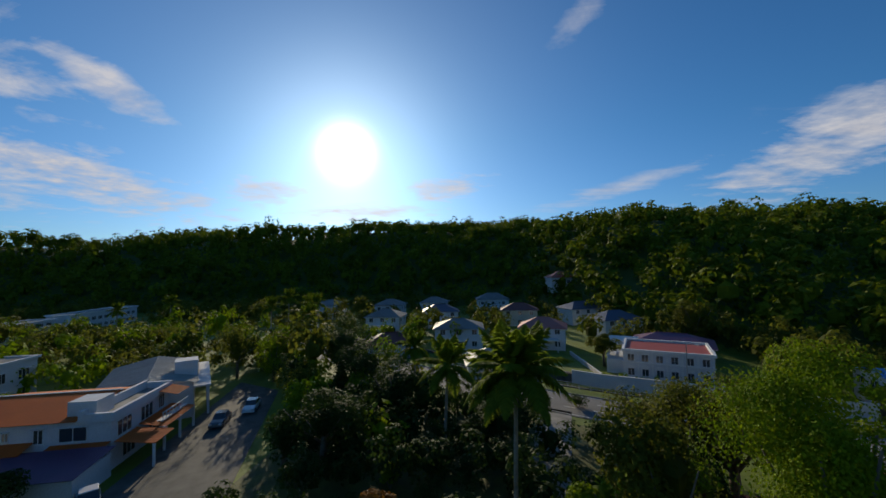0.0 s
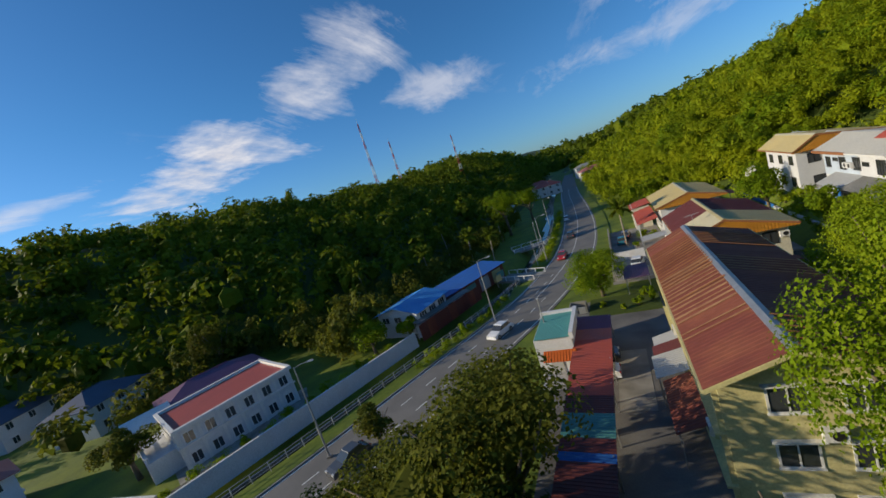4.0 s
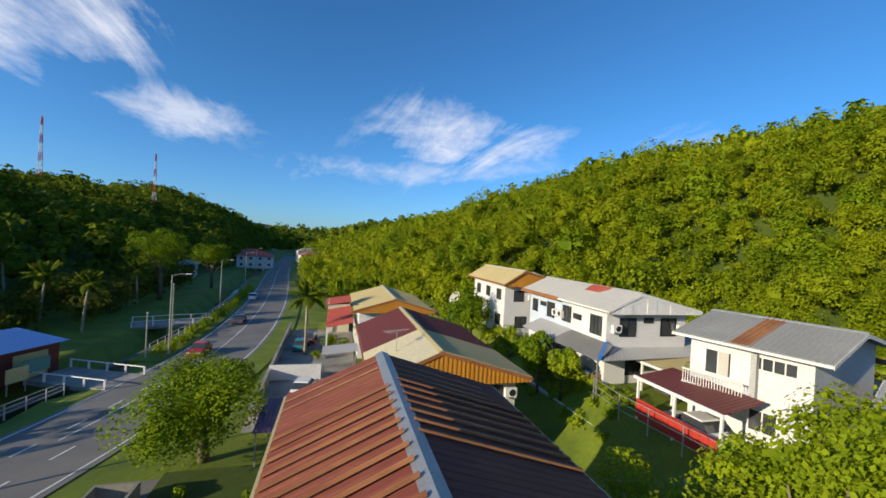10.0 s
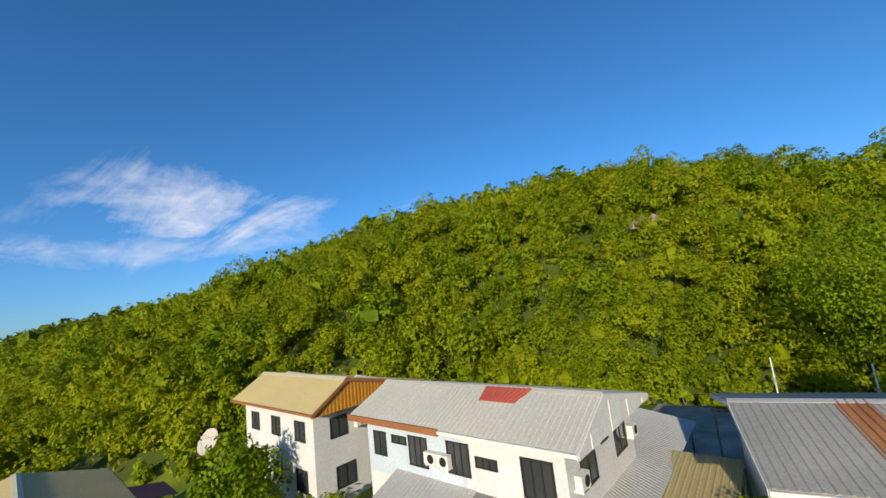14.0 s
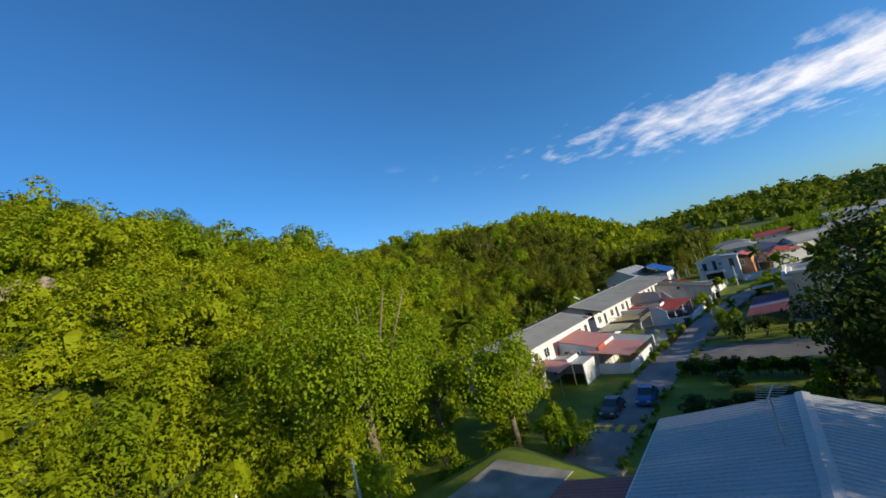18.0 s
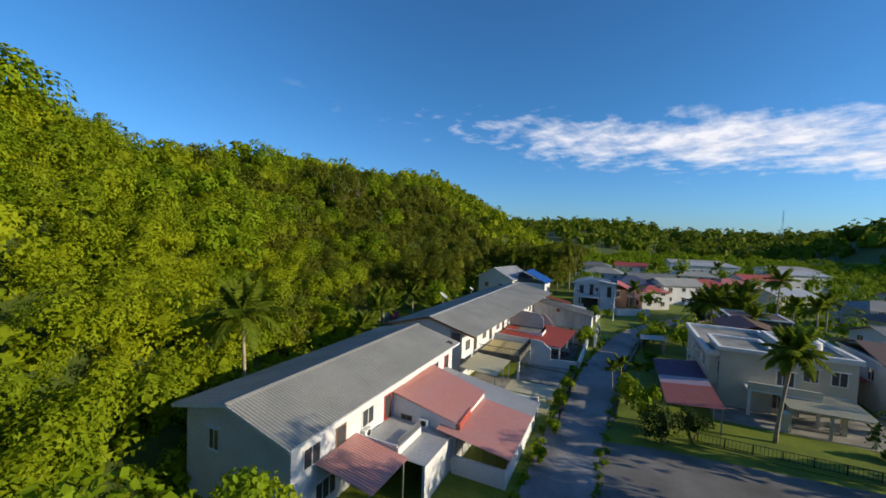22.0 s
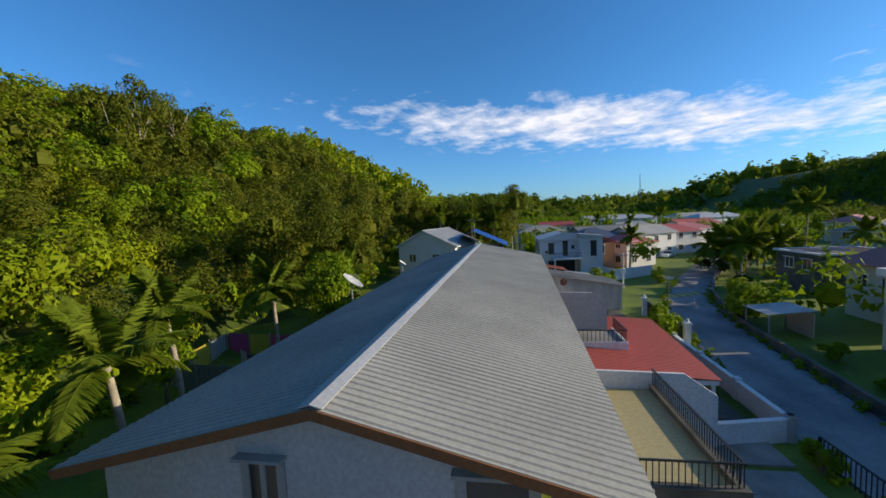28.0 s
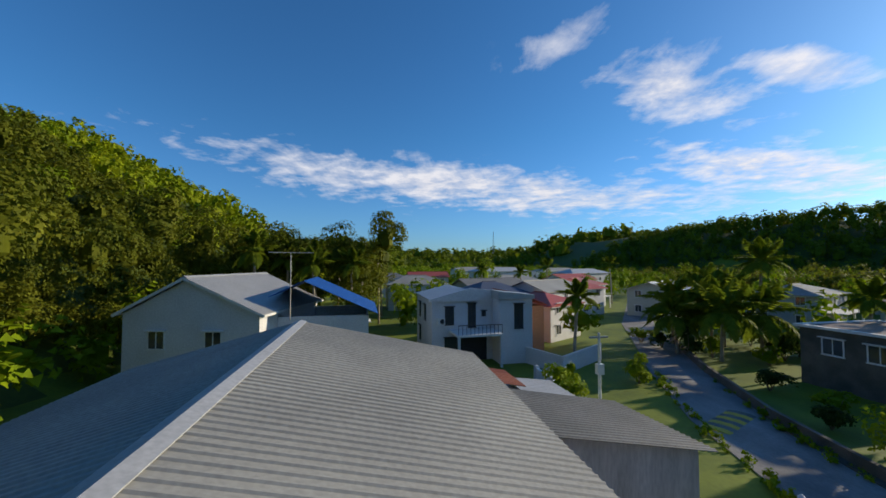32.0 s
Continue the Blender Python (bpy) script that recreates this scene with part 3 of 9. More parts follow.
def crown_template(rnd, leaves, lumps=7, size=0.17, flat=0.8, loose=0.14):
    """A crown of unit radius: leaf sprays over a handful of lumps, uneven, with gaps."""
    u = rnd.normal(size=(lumps, 3))
    u /= np.linalg.norm(u, axis=1)[:, None]
    u[:, 2] = u[:, 2] * 0.85 + 0.08
    cen = u * rnd.uniform(0.34, 0.70, (lumps, 1))
    rad = rnd.uniform(0.26, 0.52, lumps)
    per = leaves // lumps
    cs, ns = [], []
    for c, r in zip(cen, rad):
        d = rnd.normal(size=(per, 3))
        d /= np.linalg.norm(d, axis=1)[:, None]
        d[:, 2] = np.where(d[:, 2] < -0.6, -d[:, 2], d[:, 2])
        cs.append(c + d * r * rnd.uniform(0.72, 1.06, (per, 1)))
        ns.append(d + np.array([0, 0, 0.35]) + rnd.normal(size=(per, 3)) * loose)
    v = leaf_quads(np.concatenate(cs), np.concatenate(ns), size, rnd)
    v[..., 2] *= flat
    return v


def core_template():
    """A rough dark inside for a crown, so that no light shows straight through it."""
    m = Mesh()
    rows, sides = 3, 6
    pts = []
    for k in range(rows + 1):
        a = -math.pi / 2 + math.pi * k / rows
        for s in range(sides):
            t = 2 * math.pi * s / sides
            r = 0.50 + 0.1 * math.sin(3 * t + k)
            pts.append((math.cos(a) * math.cos(t) * r, math.cos(a) * math.sin(t) * r, math.sin(a) * 0.42))
    f = [(k * sides + s, k * sides + (s + 1) % sides, (k + 1) * sides + (s + 1) % sides, (k + 1) * sides + s) for k in range(rows) for s in range(sides)]
    return np.array(pts), np.array(f)


def forest(name, places, radii, heights, leaves, size, material, label, seed, kinds=6, group="", inner=0.56):
    """Many crowns joined into one mesh: places (n, 3) are the crowns' centres."""
    rnd = np.random.default_rng(seed)
    temps = [crown_template(rnd, leaves, lumps=int(rnd.integers(5, 9)), size=size) for _ in range(kinds)]
    # one pointed spray of three corners in place of each leaf
    temps = [np.stack([v[:, 0] * 1.14 - v[:, 2] * 0.14, v[:, 2], v[:, 3] * 1.7 - v[:, 1] * 0.7], 1).reshape(-1, 3) for v in temps]
    cv, cf = core_template()
    cf = np.concatenate([cf[:, :3], cf[:, [0, 2, 3]]])
    vs, fs, base = [], [], 0
    pick = rnd.integers(0, kinds, len(places))
    turn = rnd.uniform(0, 2 * math.pi, len(places))
    for p, r, h, k, t in zip(places, radii, heights, pick, turn):
        c, s = math.cos(t), math.sin(t)
        rot = np.array([[c, -s, 0], [s, c, 0], [0, 0, 1]])
        scale = np.array([r, r, h])
        q = (temps[k] @ rot.T) * scale + p
        vs.append(q)
        fs.append(np.arange(len(q)).reshape(-1, 3) + base)
        base += len(q)
        q = (cv @ rot.T) * scale * inner + p
        vs.append(q)
        fs.append(cf + base)
        base += len(q)
    me = raw_mesh(name, np.concatenate(vs), np.concatenate(fs), material)
    return solid(name, me, None, label, "trees", kind="stuff")


def scatter(x0, x1, y0, y1, step, seed, jitter=0.42):
    rnd = np.random.default_rng(seed)
    X, Y = np.meshgrid(np.arange(x0, x1, step), np.arange(y0, y1, step))
    X = X + (np.arange(X.shape[0])[:, None] % 2) * step / 2
    p = np.stack([X.ravel(), Y.ravel()], 1) + rnd.uniform(-jitter, jitter, (X.size, 2)) * step
    return p, rnd


def make_forest(name, p, rnd, r0, r1, leaves, size, material, label, seed, tall=1.0, inner=0.56):
    z = ground_height(p[:, 0], p[:, 1])
    r = rnd.uniform(r0, r1, len(p)) * (1 + 0.25 * (rnd.random(len(p)) > 0.88))
    h = r * rnd.uniform(1.1, 1.6, len(p))
    lift = rnd.uniform(0.55, 1.5, len(p)) * r * tall
    return forest(name, np.stack([p[:, 0], p[:, 1], z + lift], 1), r, h, leaves, size, material, label, seed, inner=inner)


# east hill: nearer slope in fine crowns, the back in coarser ones
p, rnd = scatter(-60, 260, -235, 330, 3.7, 11)
de = p[:, 0] - lerp_table(p[:, 1], EAST, 1)
near = (de > 1) & (de < 72) & (p[:, 1] > -115) & (p[:, 1] < 185)
edge = near & (de < 34) & (p[:, 1] > 12) & (p[:, 1] < 80) | near & (de < 26) & (p[:, 1] > -75) & (p[:, 1] <= 12)
south = p[:, 1] < -20 + 60 * (rnd.random(len(p)) - 0.5)
pe, rnde = scatter(-60, 260, -115, 185, 9.5, 77, 0.48)
dee = pe[:, 0] - lerp_table(pe[:, 1], EAST, 1)
big = (dee > 14) & (dee < 74) & (rnde.random(len(pe)) < 0.62)
make_forest("emergent_trees", pe[big], rnde, 3.4, 6.0, 1300, 0.088, M["leaf_tree"], "larger darker crowns standing out of the hillside woods", 29, tall=0.75)
pu, rndu = scatter(-60, 230, -60, 150, 3.7, 31)
du = pu[:, 0] - lerp_table(pu[:, 1], EAST, 1)
under = (du > 3) & (du < 60) & (pu[:, 1] > 8)
make_forest("undergrowth", pu[under], rndu, 1.8, 3.0, 110, 0.2, M["leaf_hill"], "low undergrowth between the crowns on the hillside", 33, tall=0.5)
make_forest("hill_woods", p[near & ~edge & ~south], rnd, 2.0, 4.4, 860, 0.092, M["leaf_hill"], "dense green woods on the steep hillside", 21, tall=1.1)
make_forest("hill_edge_woods", p[edge & ~south], rnd, 2.0, 4.3, 1400, 0.074, M["leaf_hill"], "fine leaved woods at the foot of the hillside", 25, tall=1.1)
make_forest("dark_hill_woods", p[near & south & ~edge], rnd, 2.0, 4.4, 520, 0.118, M["leaf_south"], "dark olive woods on the hillside behind the terraces", 27, tall=1.1)
make_forest("dark_edge_woods", p[edge & south], rnd, 2.0, 4.3, 1400, 0.074, M["leaf_south"], "dark olive trees at the foot of the hillside", 28, tall=1.1)
p, rnd = scatter(-30, 110, -80, 110, 2.3, 15)
de = p[:, 0] - lerp_table(p[:, 1], EAST, 1)
foot = (de > -1.5) & (p[:, 1] > -20) & (de < 9) & ~((p[:, 0] < 33) & (p[:, 1] > 44) & (p[:, 1] < 64))
make_forest("hill_scrub", p[foot], rnd, 1.3, 2.3, 260, 0.17, M["leaf_lime"], "bright scrub and creepers at the foot of the hill", 26, tall=0.55)
p, rnd = scatter(-60, 320, -330, 430, 5.6, 12)
de = p[:, 0] - lerp_table(p[:, 1], EAST, 1)
br = lerp_table(p[:, 1], EAST, 2)
mid = (de > 3) & (de < br + 14) & ~((de < 72) & (p[:, 1] > -115) & (p[:, 1] < 185))
make_forest("hilltop_woods", p[mid], rnd, 3.3, 5.4, 110, 0.21, M["leaf_hill"], "green woods along the top of the hill", 22, tall=0.75, inner=0.62)
p, rnd = scatter(-420, -20, -430, 470, 7.2, 13)
dw = lerp_table(p[:, 1], WEST, 1) - p[:, 0]
br = lerp_table(p[:, 1], WEST, 2)
far_w = (dw > 3) & (dw < br + 18)
make_forest("far_hill_woods", p[far_w], rnd, 4.3, 6.8, 130, 0.2, M["leaf_far"], "dark woods on the hill across the valley", 23, tall=0.55, inner=0.66)
# woods round the horizon
p, rnd = scatter(-1000, 1000, -1250, 1000, 26, 14)
q = np.hypot(p[:, 0], p[:, 1])
far_r = (q > 520) & (q < 1050) & ((p[:, 1] < -380) | (p[:, 1] > 420))
make_forest("horizon_woods", p[far_r], rnd, 11, 17, 44, 0.3, M["leaf_far"], "hazy woods on the far ridges", 24, tall=0.3, inner=0.85)


def crown_mesh(name, r, h, leaves, size, material, seed, lumps=9, core=True):
    rnd = np.random.default_rng(seed)
    v = crown_template(rnd, leaves, lumps, size / r, loose=0.5).reshape(-1, 3) * (r, r, h)
    f = np.arange(len(v)).reshape(-1, 4)
    if core:
        cv, cf = core_template()
        f = np.concatenate([f, cf + len(v)])
        v = np.concatenate([v, cv * (r * 0.7, r * 0.7, h * 0.75)])
    return raw_mesh(name, v, f, material)


def tree(x, y, r, h, top, leaf="leaf_tree", label="leafy green tree", seed=1, leaves=1500, size=0.42, trunk=0.22, bark="bark", z=None, lumps=9, name="tree", group="", core=True, limbs=6):
    """Trunk with limbs, and a crown of leaf sprays whose middle stands at h under the top."""
    z = float(ground_height(x, y)) if z is None else z
    ob = thing(name, label, "tree", pose(x, y, z), group)
    rnd = random.Random(seed)
    m = Mesh()
    mid = max(top - h * 0.8, h * 0.72)
    lean = (rnd.uniform(-0.3, 0.3), rnd.uniform(-0.3, 0.3))
    m.tube([(0, 0, -0.3), (lean[0] * 0.4, lean[1] * 0.4, mid * 0.45), (lean[0], lean[1], mid)], [trunk * 1.3, trunk, trunk * 0.6], 8)
    for k in range(limbs):
        a = 2 * math.pi * k / limbs + rnd.uniform(-0.4, 0.4)
        z0 = mid * rnd.uniform(0.4, 0.75)
        rr = r * rnd.uniform(0.45, 0.75)
        m.tube([(lean[0] * 0.6, lean[1] * 0.6, z0), (math.cos(a) * rr * 0.45, math.sin(a) * rr * 0.45, z0 + (mid - z0) * 0.6), (math.cos(a) * rr, math.sin(a) * rr, mid + h * rnd.uniform(-0.1, 0.45))],
               [trunk * 0.5, trunk * 0.32, trunk * 0.12], 6)
    part("trunk", m, M[bark], ob, smooth=True)
    part("crown", crown_mesh("crown", r, h, leaves, size, M[leaf], seed, lumps, core), None, ob, at=pose(lean[0], lean[1], mid))
    return ob


def frond_mesh(length, material, seed, leaflets=40, droop=0.9, broad=0.75):
    """One palm leaf along +x: an arched rib with two rows of narrow leaflets."""
    rnd = random.Random(seed)
    m = Mesh()

    def rib(t):
        return Vector((length * (t - 0.12 * t * t), 0, length * (0.34 * t - droop * 0.62 * t * t)))

    m.tube([rib(k / 6) for k in range(7)], [0.045 * (1.15 - k / 6) for k in range(7)], 5)
    for k in range(leaflets):
        t = 0.14 + 0.85 * k / leaflets
        ln = length * 0.30 * broad * (math.sin(math.pi * min(1, t * 0.9 + 0.12)) + 0.12)
        p = rib(t)
        d = (rib(min(1, t + 0.03)) - rib(t)).normalized()
        for s in (-1, 1):
            out = (Vector((0, s, 0)) * 0.9 + d * 0.55 + Vector((0, 0, rnd.uniform(-0.35, 0.05)))).normalized()
            w = d * 0.075
            tip = p + out * ln + Vector((0, 0, -ln * rnd.uniform(0.18, 0.45)))
            mid_ = p + out * ln * 0.5 + Vector((0, 0, -0.02 * ln))
            m.face(p - w, p + w, mid_ + w * 1.2, tip, mid_ - w * 1.2)
    return m.data("frond", material)


FRONDS = {}


def palm(x, y, crown, length=3.4, n=15, lean=(0, 0), label="tall coconut palm with arching fronds", seed=1, z=None, leaf="leaf_palm", group="palms", r=0.17):
    """A palm: ringed trunk to the height crown, with every frond a piece of its own."""
    z = float(ground_height(x, y)) if z is None else z
    ob = thing("palm_tree", label, "palm", pose(x, y, z), group)
    pts = [(lean[0] * (k / 6) ** 1.6, lean[1] * (k / 6) ** 1.6, -0.3 + (crown + 0.3) * k / 6) for k in range(7)]
    part("trunk", Mesh().tube(pts, [r * 1.35, r * 1.05, r, r, r * 0.95, r * 0.9, r * 0.85], 9), M["bark_pale"], ob, smooth=True)
    rnd = random.Random(seed)
    key = (round(length, 1), leaf)
    if key not in FRONDS:
        FRONDS[key] = [frond_mesh(length, M[leaf], 3, droop=d) for d in (0.35, 0.75, 1.15)]
    for k in range(n):
        tier = k % 3
        a = k * 137.5 + rnd.uniform(-12, 12)
        part("frond", FRONDS[key][tier], None, ob, at=pose(lean[0], lean[1], crown, 0, (-48, -18, 8)[tier] + rnd.uniform(-9, 9), a))
    nuts = Mesh()
    for k in range(5):
        a = k * 1.3
        c = Vector((lean[0] + 0.26 * math.cos(a), lean[1] + 0.26 * math.sin(a), crown - 0.25))
        nuts.tube([c + Vector((0, 0, 0.16)), c + Vector((0, 0, 0.08)), c - Vector((0, 0, 0.08)), c - Vector((0, 0, 0.16))], [0.05, 0.13, 0.13, 0.05], 7)
    part("coconut_bunch", nuts, M["leaf_lime"], ob)
    return ob


def banana(x, y, high, seed, z=None, label="banana plant with broad torn leaves"):
    z = float(ground_height(x, y)) if z is None else z
    ob = thing("banana_plant", label, "plant", pose(x, y, z), "banana plants")
    part("stem", Mesh().tube([(0, 0, -0.2), (0, 0, high * 0.55)], [0.16, 0.09], 8), M["leaf_lime"], ob)
    rnd = random.Random(seed)
    for k in range(8):
        m = Mesh()
        ln = high * rnd.uniform(0.5, 0.75)
        prev = None
        for j in range(7):
            t = j / 6
            c = Vector((ln * 0.75 * t, 0, ln * (0.75 * t - 0.72 * t * t)))
            w = 0.26 * math.sin(math.pi * min(1, 0.12 + 0.86 * t)) * ln / 2.2
            row = (c + Vector((0, -w, -0.12 * w)), c, c + Vector((0, w, -0.12 * w)))
            if prev:
                m.face(prev[0], row[0], row[1], prev[1]).face(prev[1], row[1], row[2], prev[2])
            prev = row
        part("leaf", m, M["leaf_lime"], ob, at=pose(0, 0, high * 0.5, 0, rnd.uniform(-35, 5), k * 45 + rnd.uniform(-15, 15)))
    return ob


def bush(x, y, r, h, seed, leaf="leaf_tree", label="rounded green garden shrub", z=None, leaves=350, size=0.22, name="shrub"):
    z = float(ground_height(x, y)) if z is None else z
    ob = thing(name, label, "shrub", pose(x, y, z), "shrubs")
    m = Mesh()
    for k in range(4):
        a = k * 1.57 + seed
        m.tube([(0, 0, -0.1), (math.cos(a) * r * 0.4, math.sin(a) * r * 0.4, h * 0.7)], [0.05, 0.02], 5)
    part("stem", m, M["bark"], ob)
    part("crown", crown_mesh("crown", r, h * 0.75, leaves, size, M[leaf], seed, 7), None, ob, at=pose(0, 0, h * 0.52))
    return ob


# ---- buildings ----
def side_frame(x0, x1, y0, y1, side):
    """Start, direction along and outward direction of one side of a house."""
    return {"S": (Vector((x0, y0, 0)), Vector((1, 0, 0)), Vector((0, -1, 0))), "N": (Vector((x1, y1, 0)), Vector((-1, 0, 0)), Vector((0, 1, 0))),
            "W": (Vector((x0, y1, 0)), Vector((0, -1, 0)), Vector((-1, 0, 0))), "E": (Vector((x1, y0, 0)), Vector((0, 1, 0)), Vector((1, 0, 0)))}[side]


def slab(m, o, a, n, u0, u1, z0, z1, d0, d1):
    """A block along a wall: u along it, z up, d outward."""
    up = Vector((0, 0, 1))
    c = [o + a * u + n * d for u, d in ((u0, d1), (u1, d1), (u1, d0), (u0, d0))]
    return m.hexa([p + up * z0 for p in c] + [p + up * z1 for p in c])


def add_window(house, box, side, u, z, w, h, panes=2, frame="trim_white", glass="glass", hood=True, name="window", trim=0.07):
    """A window on a wall: frame, sill, hood and each pane."""
    o, a, n = side_frame(*box, side)
    m = Mesh()
    t = trim
    slab(m, o, a, n, u - w / 2 - t, u + w / 2 + t, z - t, z, -0.02, 0.06)
    slab(m, o, a, n, u - w / 2 - t, u + w / 2 + t, z + h, z + h + t, -0.02, 0.06)
    for k in range(panes + 1):
        c = u - w / 2 + w * k / panes
        slab(m, o, a, n, c - t / 2 - (t / 2 if k == 0 else 0), c + t / 2 + (t / 2 if k == panes else 0), z, z + h, -0.02, 0.05)
    if hood:
        slab(m, o, a, n, u - w / 2 - 0.2, u + w / 2 + 0.2, z + h + t, z + h + t + 0.08, -0.02, 0.28)
        slab(m, o, a, n, u - w / 2 - 0.12, u + w / 2 + 0.12, z - t - 0.06, z - t, -0.02, 0.12)
    wn = part(name, m, M[frame], house)
    for k in range(panes):
        pm = slab(Mesh(), o, a, n, u - w / 2 + w * k / panes + t / 2, u - w / 2 + w * (k + 1) / panes - t / 2, z, z + h, -0.02, 0.015)
        part("pane", pm, M[glass], wn)
    return wn


def add_aircon(house, box, side, u, z):
    o, a, n = side_frame(*box, side)
    m = slab(Mesh(), o, a, n, u - 0.42, u + 0.42, z, z + 0.62, 0.12, 0.45)
    slab(m, o, a, n, u - 0.36, u - 0.3, z - 0.1, z, 0.0, 0.42)
    slab(m, o, a, n, u + 0.3, u + 0.36, z - 0.1, z, 0.0, 0.42)
    ac = part("air_conditioner", m, M["trim_white"], house, "white outdoor air conditioner unit")
    g = Mesh()
    up = Vector((0, 0, 1))
    c = o + a * (u + 0.08) + n * 0.455 + up * (z + 0.31)
    g.tube([c, c + n * 0.02], 0.24, 14)
    part("fan_grille", g, M["dark_metal"], ac)


def wall_parts(house, x0, x1, y0, y1, z0, eave, mat_name, gable=None, axis="y", name="wall", t=0.2):
    """Four walls with thickness; the gable ends rise to the ridge, at (place across, height)."""
    for side in "SNWE":
        m = Mesh()
        o, a, n = side_frame(x0, x1, y0, y1, side)
        inset = 0 if side in "SN" else t
        ln = (x1 - x0) if side in "SN" else (y1 - y0)
        slab(m, o, a, n, inset, ln - inset, z0, eave, -t, 0)
        if gable and (side in "SN") == (axis == "y"):
            g, gz = gable
            u = (g - x0 if side == "S" else x1 - g) if axis == "y" else (g - y0 if side == "E" else y1 - g)
            up = Vector((0, 0, 1))
            A, B, C = o + a * inset + up * eave, o + a * (ln - inset) + up * eave, o + a * u + up * gz
            A2, B2, C2 = A - n * t, B - n * t, C - n * t
            m.face(A, B, C).face(B2, A2, C2).face(B, B2, C2, C).face(A2, A, C, C2)
        part(name, m, M[mat_name], house)


def gable_roof(house, x0, x1, y0, y1, eave, rx, ridge, roof_w, roof_e, pitch=0.3, over=0.6, end=0.5, cap="roof_grey", fascia="trim_white", eave_w=None, eave_e=None, split=None, high=0.035, skew=0.0):
    """A roof with its ridge along y. split: (y, material towards y1 for both slopes). Returns nothing."""
    ew, ee = eave_w if eave_w is not None else eave, eave_e if eave_e is not None else eave
    ya, yb = y0 - end, y1 + end
    cuts = [(ya, yb, roof_w, roof_e)] if not split else [(ya, split[0], roof_w, roof_e), (split[0], yb, split[1], split[1])]
    for a, b, mw, me in cuts:
        part("roof_slope", Mesh().corrugated((rx, a, ridge), (rx, b, ridge), (x0 - over - skew * (yb - b) / (yb - ya), b, ew), (x0 - over - skew * (yb - a) / (yb - ya), a, ew), pitch, high), M[mw], house)
        part("roof_slope", Mesh().corrugated((rx, b, ridge), (rx, a, ridge), (x1 + over, a, ee), (x1 + over, b, ee), pitch, high), M[me], house)
    m = Mesh()
    sw, se = (ridge - ew) / (rx - x0 + over), (ridge - ee) / (x1 + over - rx)
    w = 0.28
    h = high + 0.012
    m.hexa([(rx - w, ya - 0.02, ridge - w * sw + h), (rx, ya - 0.02, ridge + h), (rx, yb + 0.02, ridge + h), (rx - w, yb + 0.02, ridge - w * sw + h),
            (rx - w, ya - 0.02, ridge - w * sw + h + 0.02), (rx, ya - 0.02, ridge + h + 0.03), (rx, yb + 0.02, ridge + h + 0.03), (rx - w, yb + 0.02, ridge - w * sw + h + 0.02)])
    m.hexa([(rx, ya - 0.02, ridge + h), (rx + w, ya - 0.02, ridge - w * se + h), (rx + w, yb + 0.02, ridge - w * se + h), (rx, yb + 0.02, ridge + h),
            (rx, ya - 0.02, ridge + h + 0.03), (rx + w, ya - 0.02, ridge - w * se + h + 0.02), (rx + w, yb + 0.02, ridge - w * se + h + 0.02), (rx, yb + 0.02, ridge + h + 0.03)])
    part("ridge_cap", m, M[cap], house)
    for yy, d in ((ya, -0.03), (yb, 0.03)):
        f = Mesh()
        for (xa, za), (xb, zb) in (((x0 - over, ew), (rx, ridge)), ((rx, ridge), (x1 + over, ee))):
            f.hexa([(xa, min(yy, yy + d), za - 0.26), (xb, min(yy, yy + d), zb - 0.26), (xb, max(yy, yy + d), zb - 0.26), (xa, max(yy, yy + d), za - 0.26),
                    (xa, min(yy, yy + d), za - 0.02), (xb, min(yy, yy + d), zb - 0.02), (xb, max(yy, yy + d), zb - 0.02), (xa, max(yy, yy + d), za - 0.02)])
        part("fascia", f, M[fascia], house)
    for xx, zz, s in ((x0 - over, ew, -1), (x1 + over, ee, 1)):
        if skew and s < 0:
            continue
        part("gutter", Mesh().box(min(xx, xx + 0.1 * s), ya, zz - 0.2, max(xx, xx + 0.1 * s), yb, zz - 0.04), M[fascia], house)


def clad_gable(house, x0, x1, y, d, rx, eave, ridge, material, over=0.55, pitch=0.3, low=0.0):
    """Upright ribbed cladding that fills the triangle under a gable."""
    m = Mesh()
    xa, xb = x0 - over, x1 + over
    n = int((xb - xa) / pitch)

    def top(x):
        return eave + (ridge - eave) * ((x - xa) / (rx - xa) if x < rx else (xb - x) / (xb - rx)) - 0.05

    for k in range(n):
        u0, u1 = xa + (xb - xa) * k / n, xa + (xb - xa) * (k + 1) / n
        for a, b, o in ((u0, u0 + (u1 - u0) * 0.6, 0.0), (u0 + (u1 - u0) * 0.6, u1, 0.03)):
            ya, yb = sorted((y, y + d * (0.04 + o)))
            lo = eave - 0.35 - low
            m.hexa([(a, ya, lo), (b, ya, lo), (b, yb, lo), (a, yb, lo), (a, ya, max(lo, top(a))), (b, ya, max(lo, top(b))), (b, yb, max(lo, top(b))), (a, yb, max(lo, top(a)))])
    part("gable_cladding", m, M[material], house)


def lean_roof(name, house, a, b, c, d, material, pitch=0.28, label="", high=0.03):
    """A ribbed sheet: upper edge a-b, lower edge c below b and d below a."""
    return part(name, Mesh().corrugated(a, b, c, d, pitch, high), M[material], house, label)


def posts(house, pts, z0, z1, r=0.05, material="galv", name="post"):
    for i, (x, y) in enumerate(pts):
        top = z1[i] if isinstance(z1, (list, tuple)) else z1
        part(name, Mesh().box(x - r, y - r, z0, x + r, y + r, top), M[material], house)


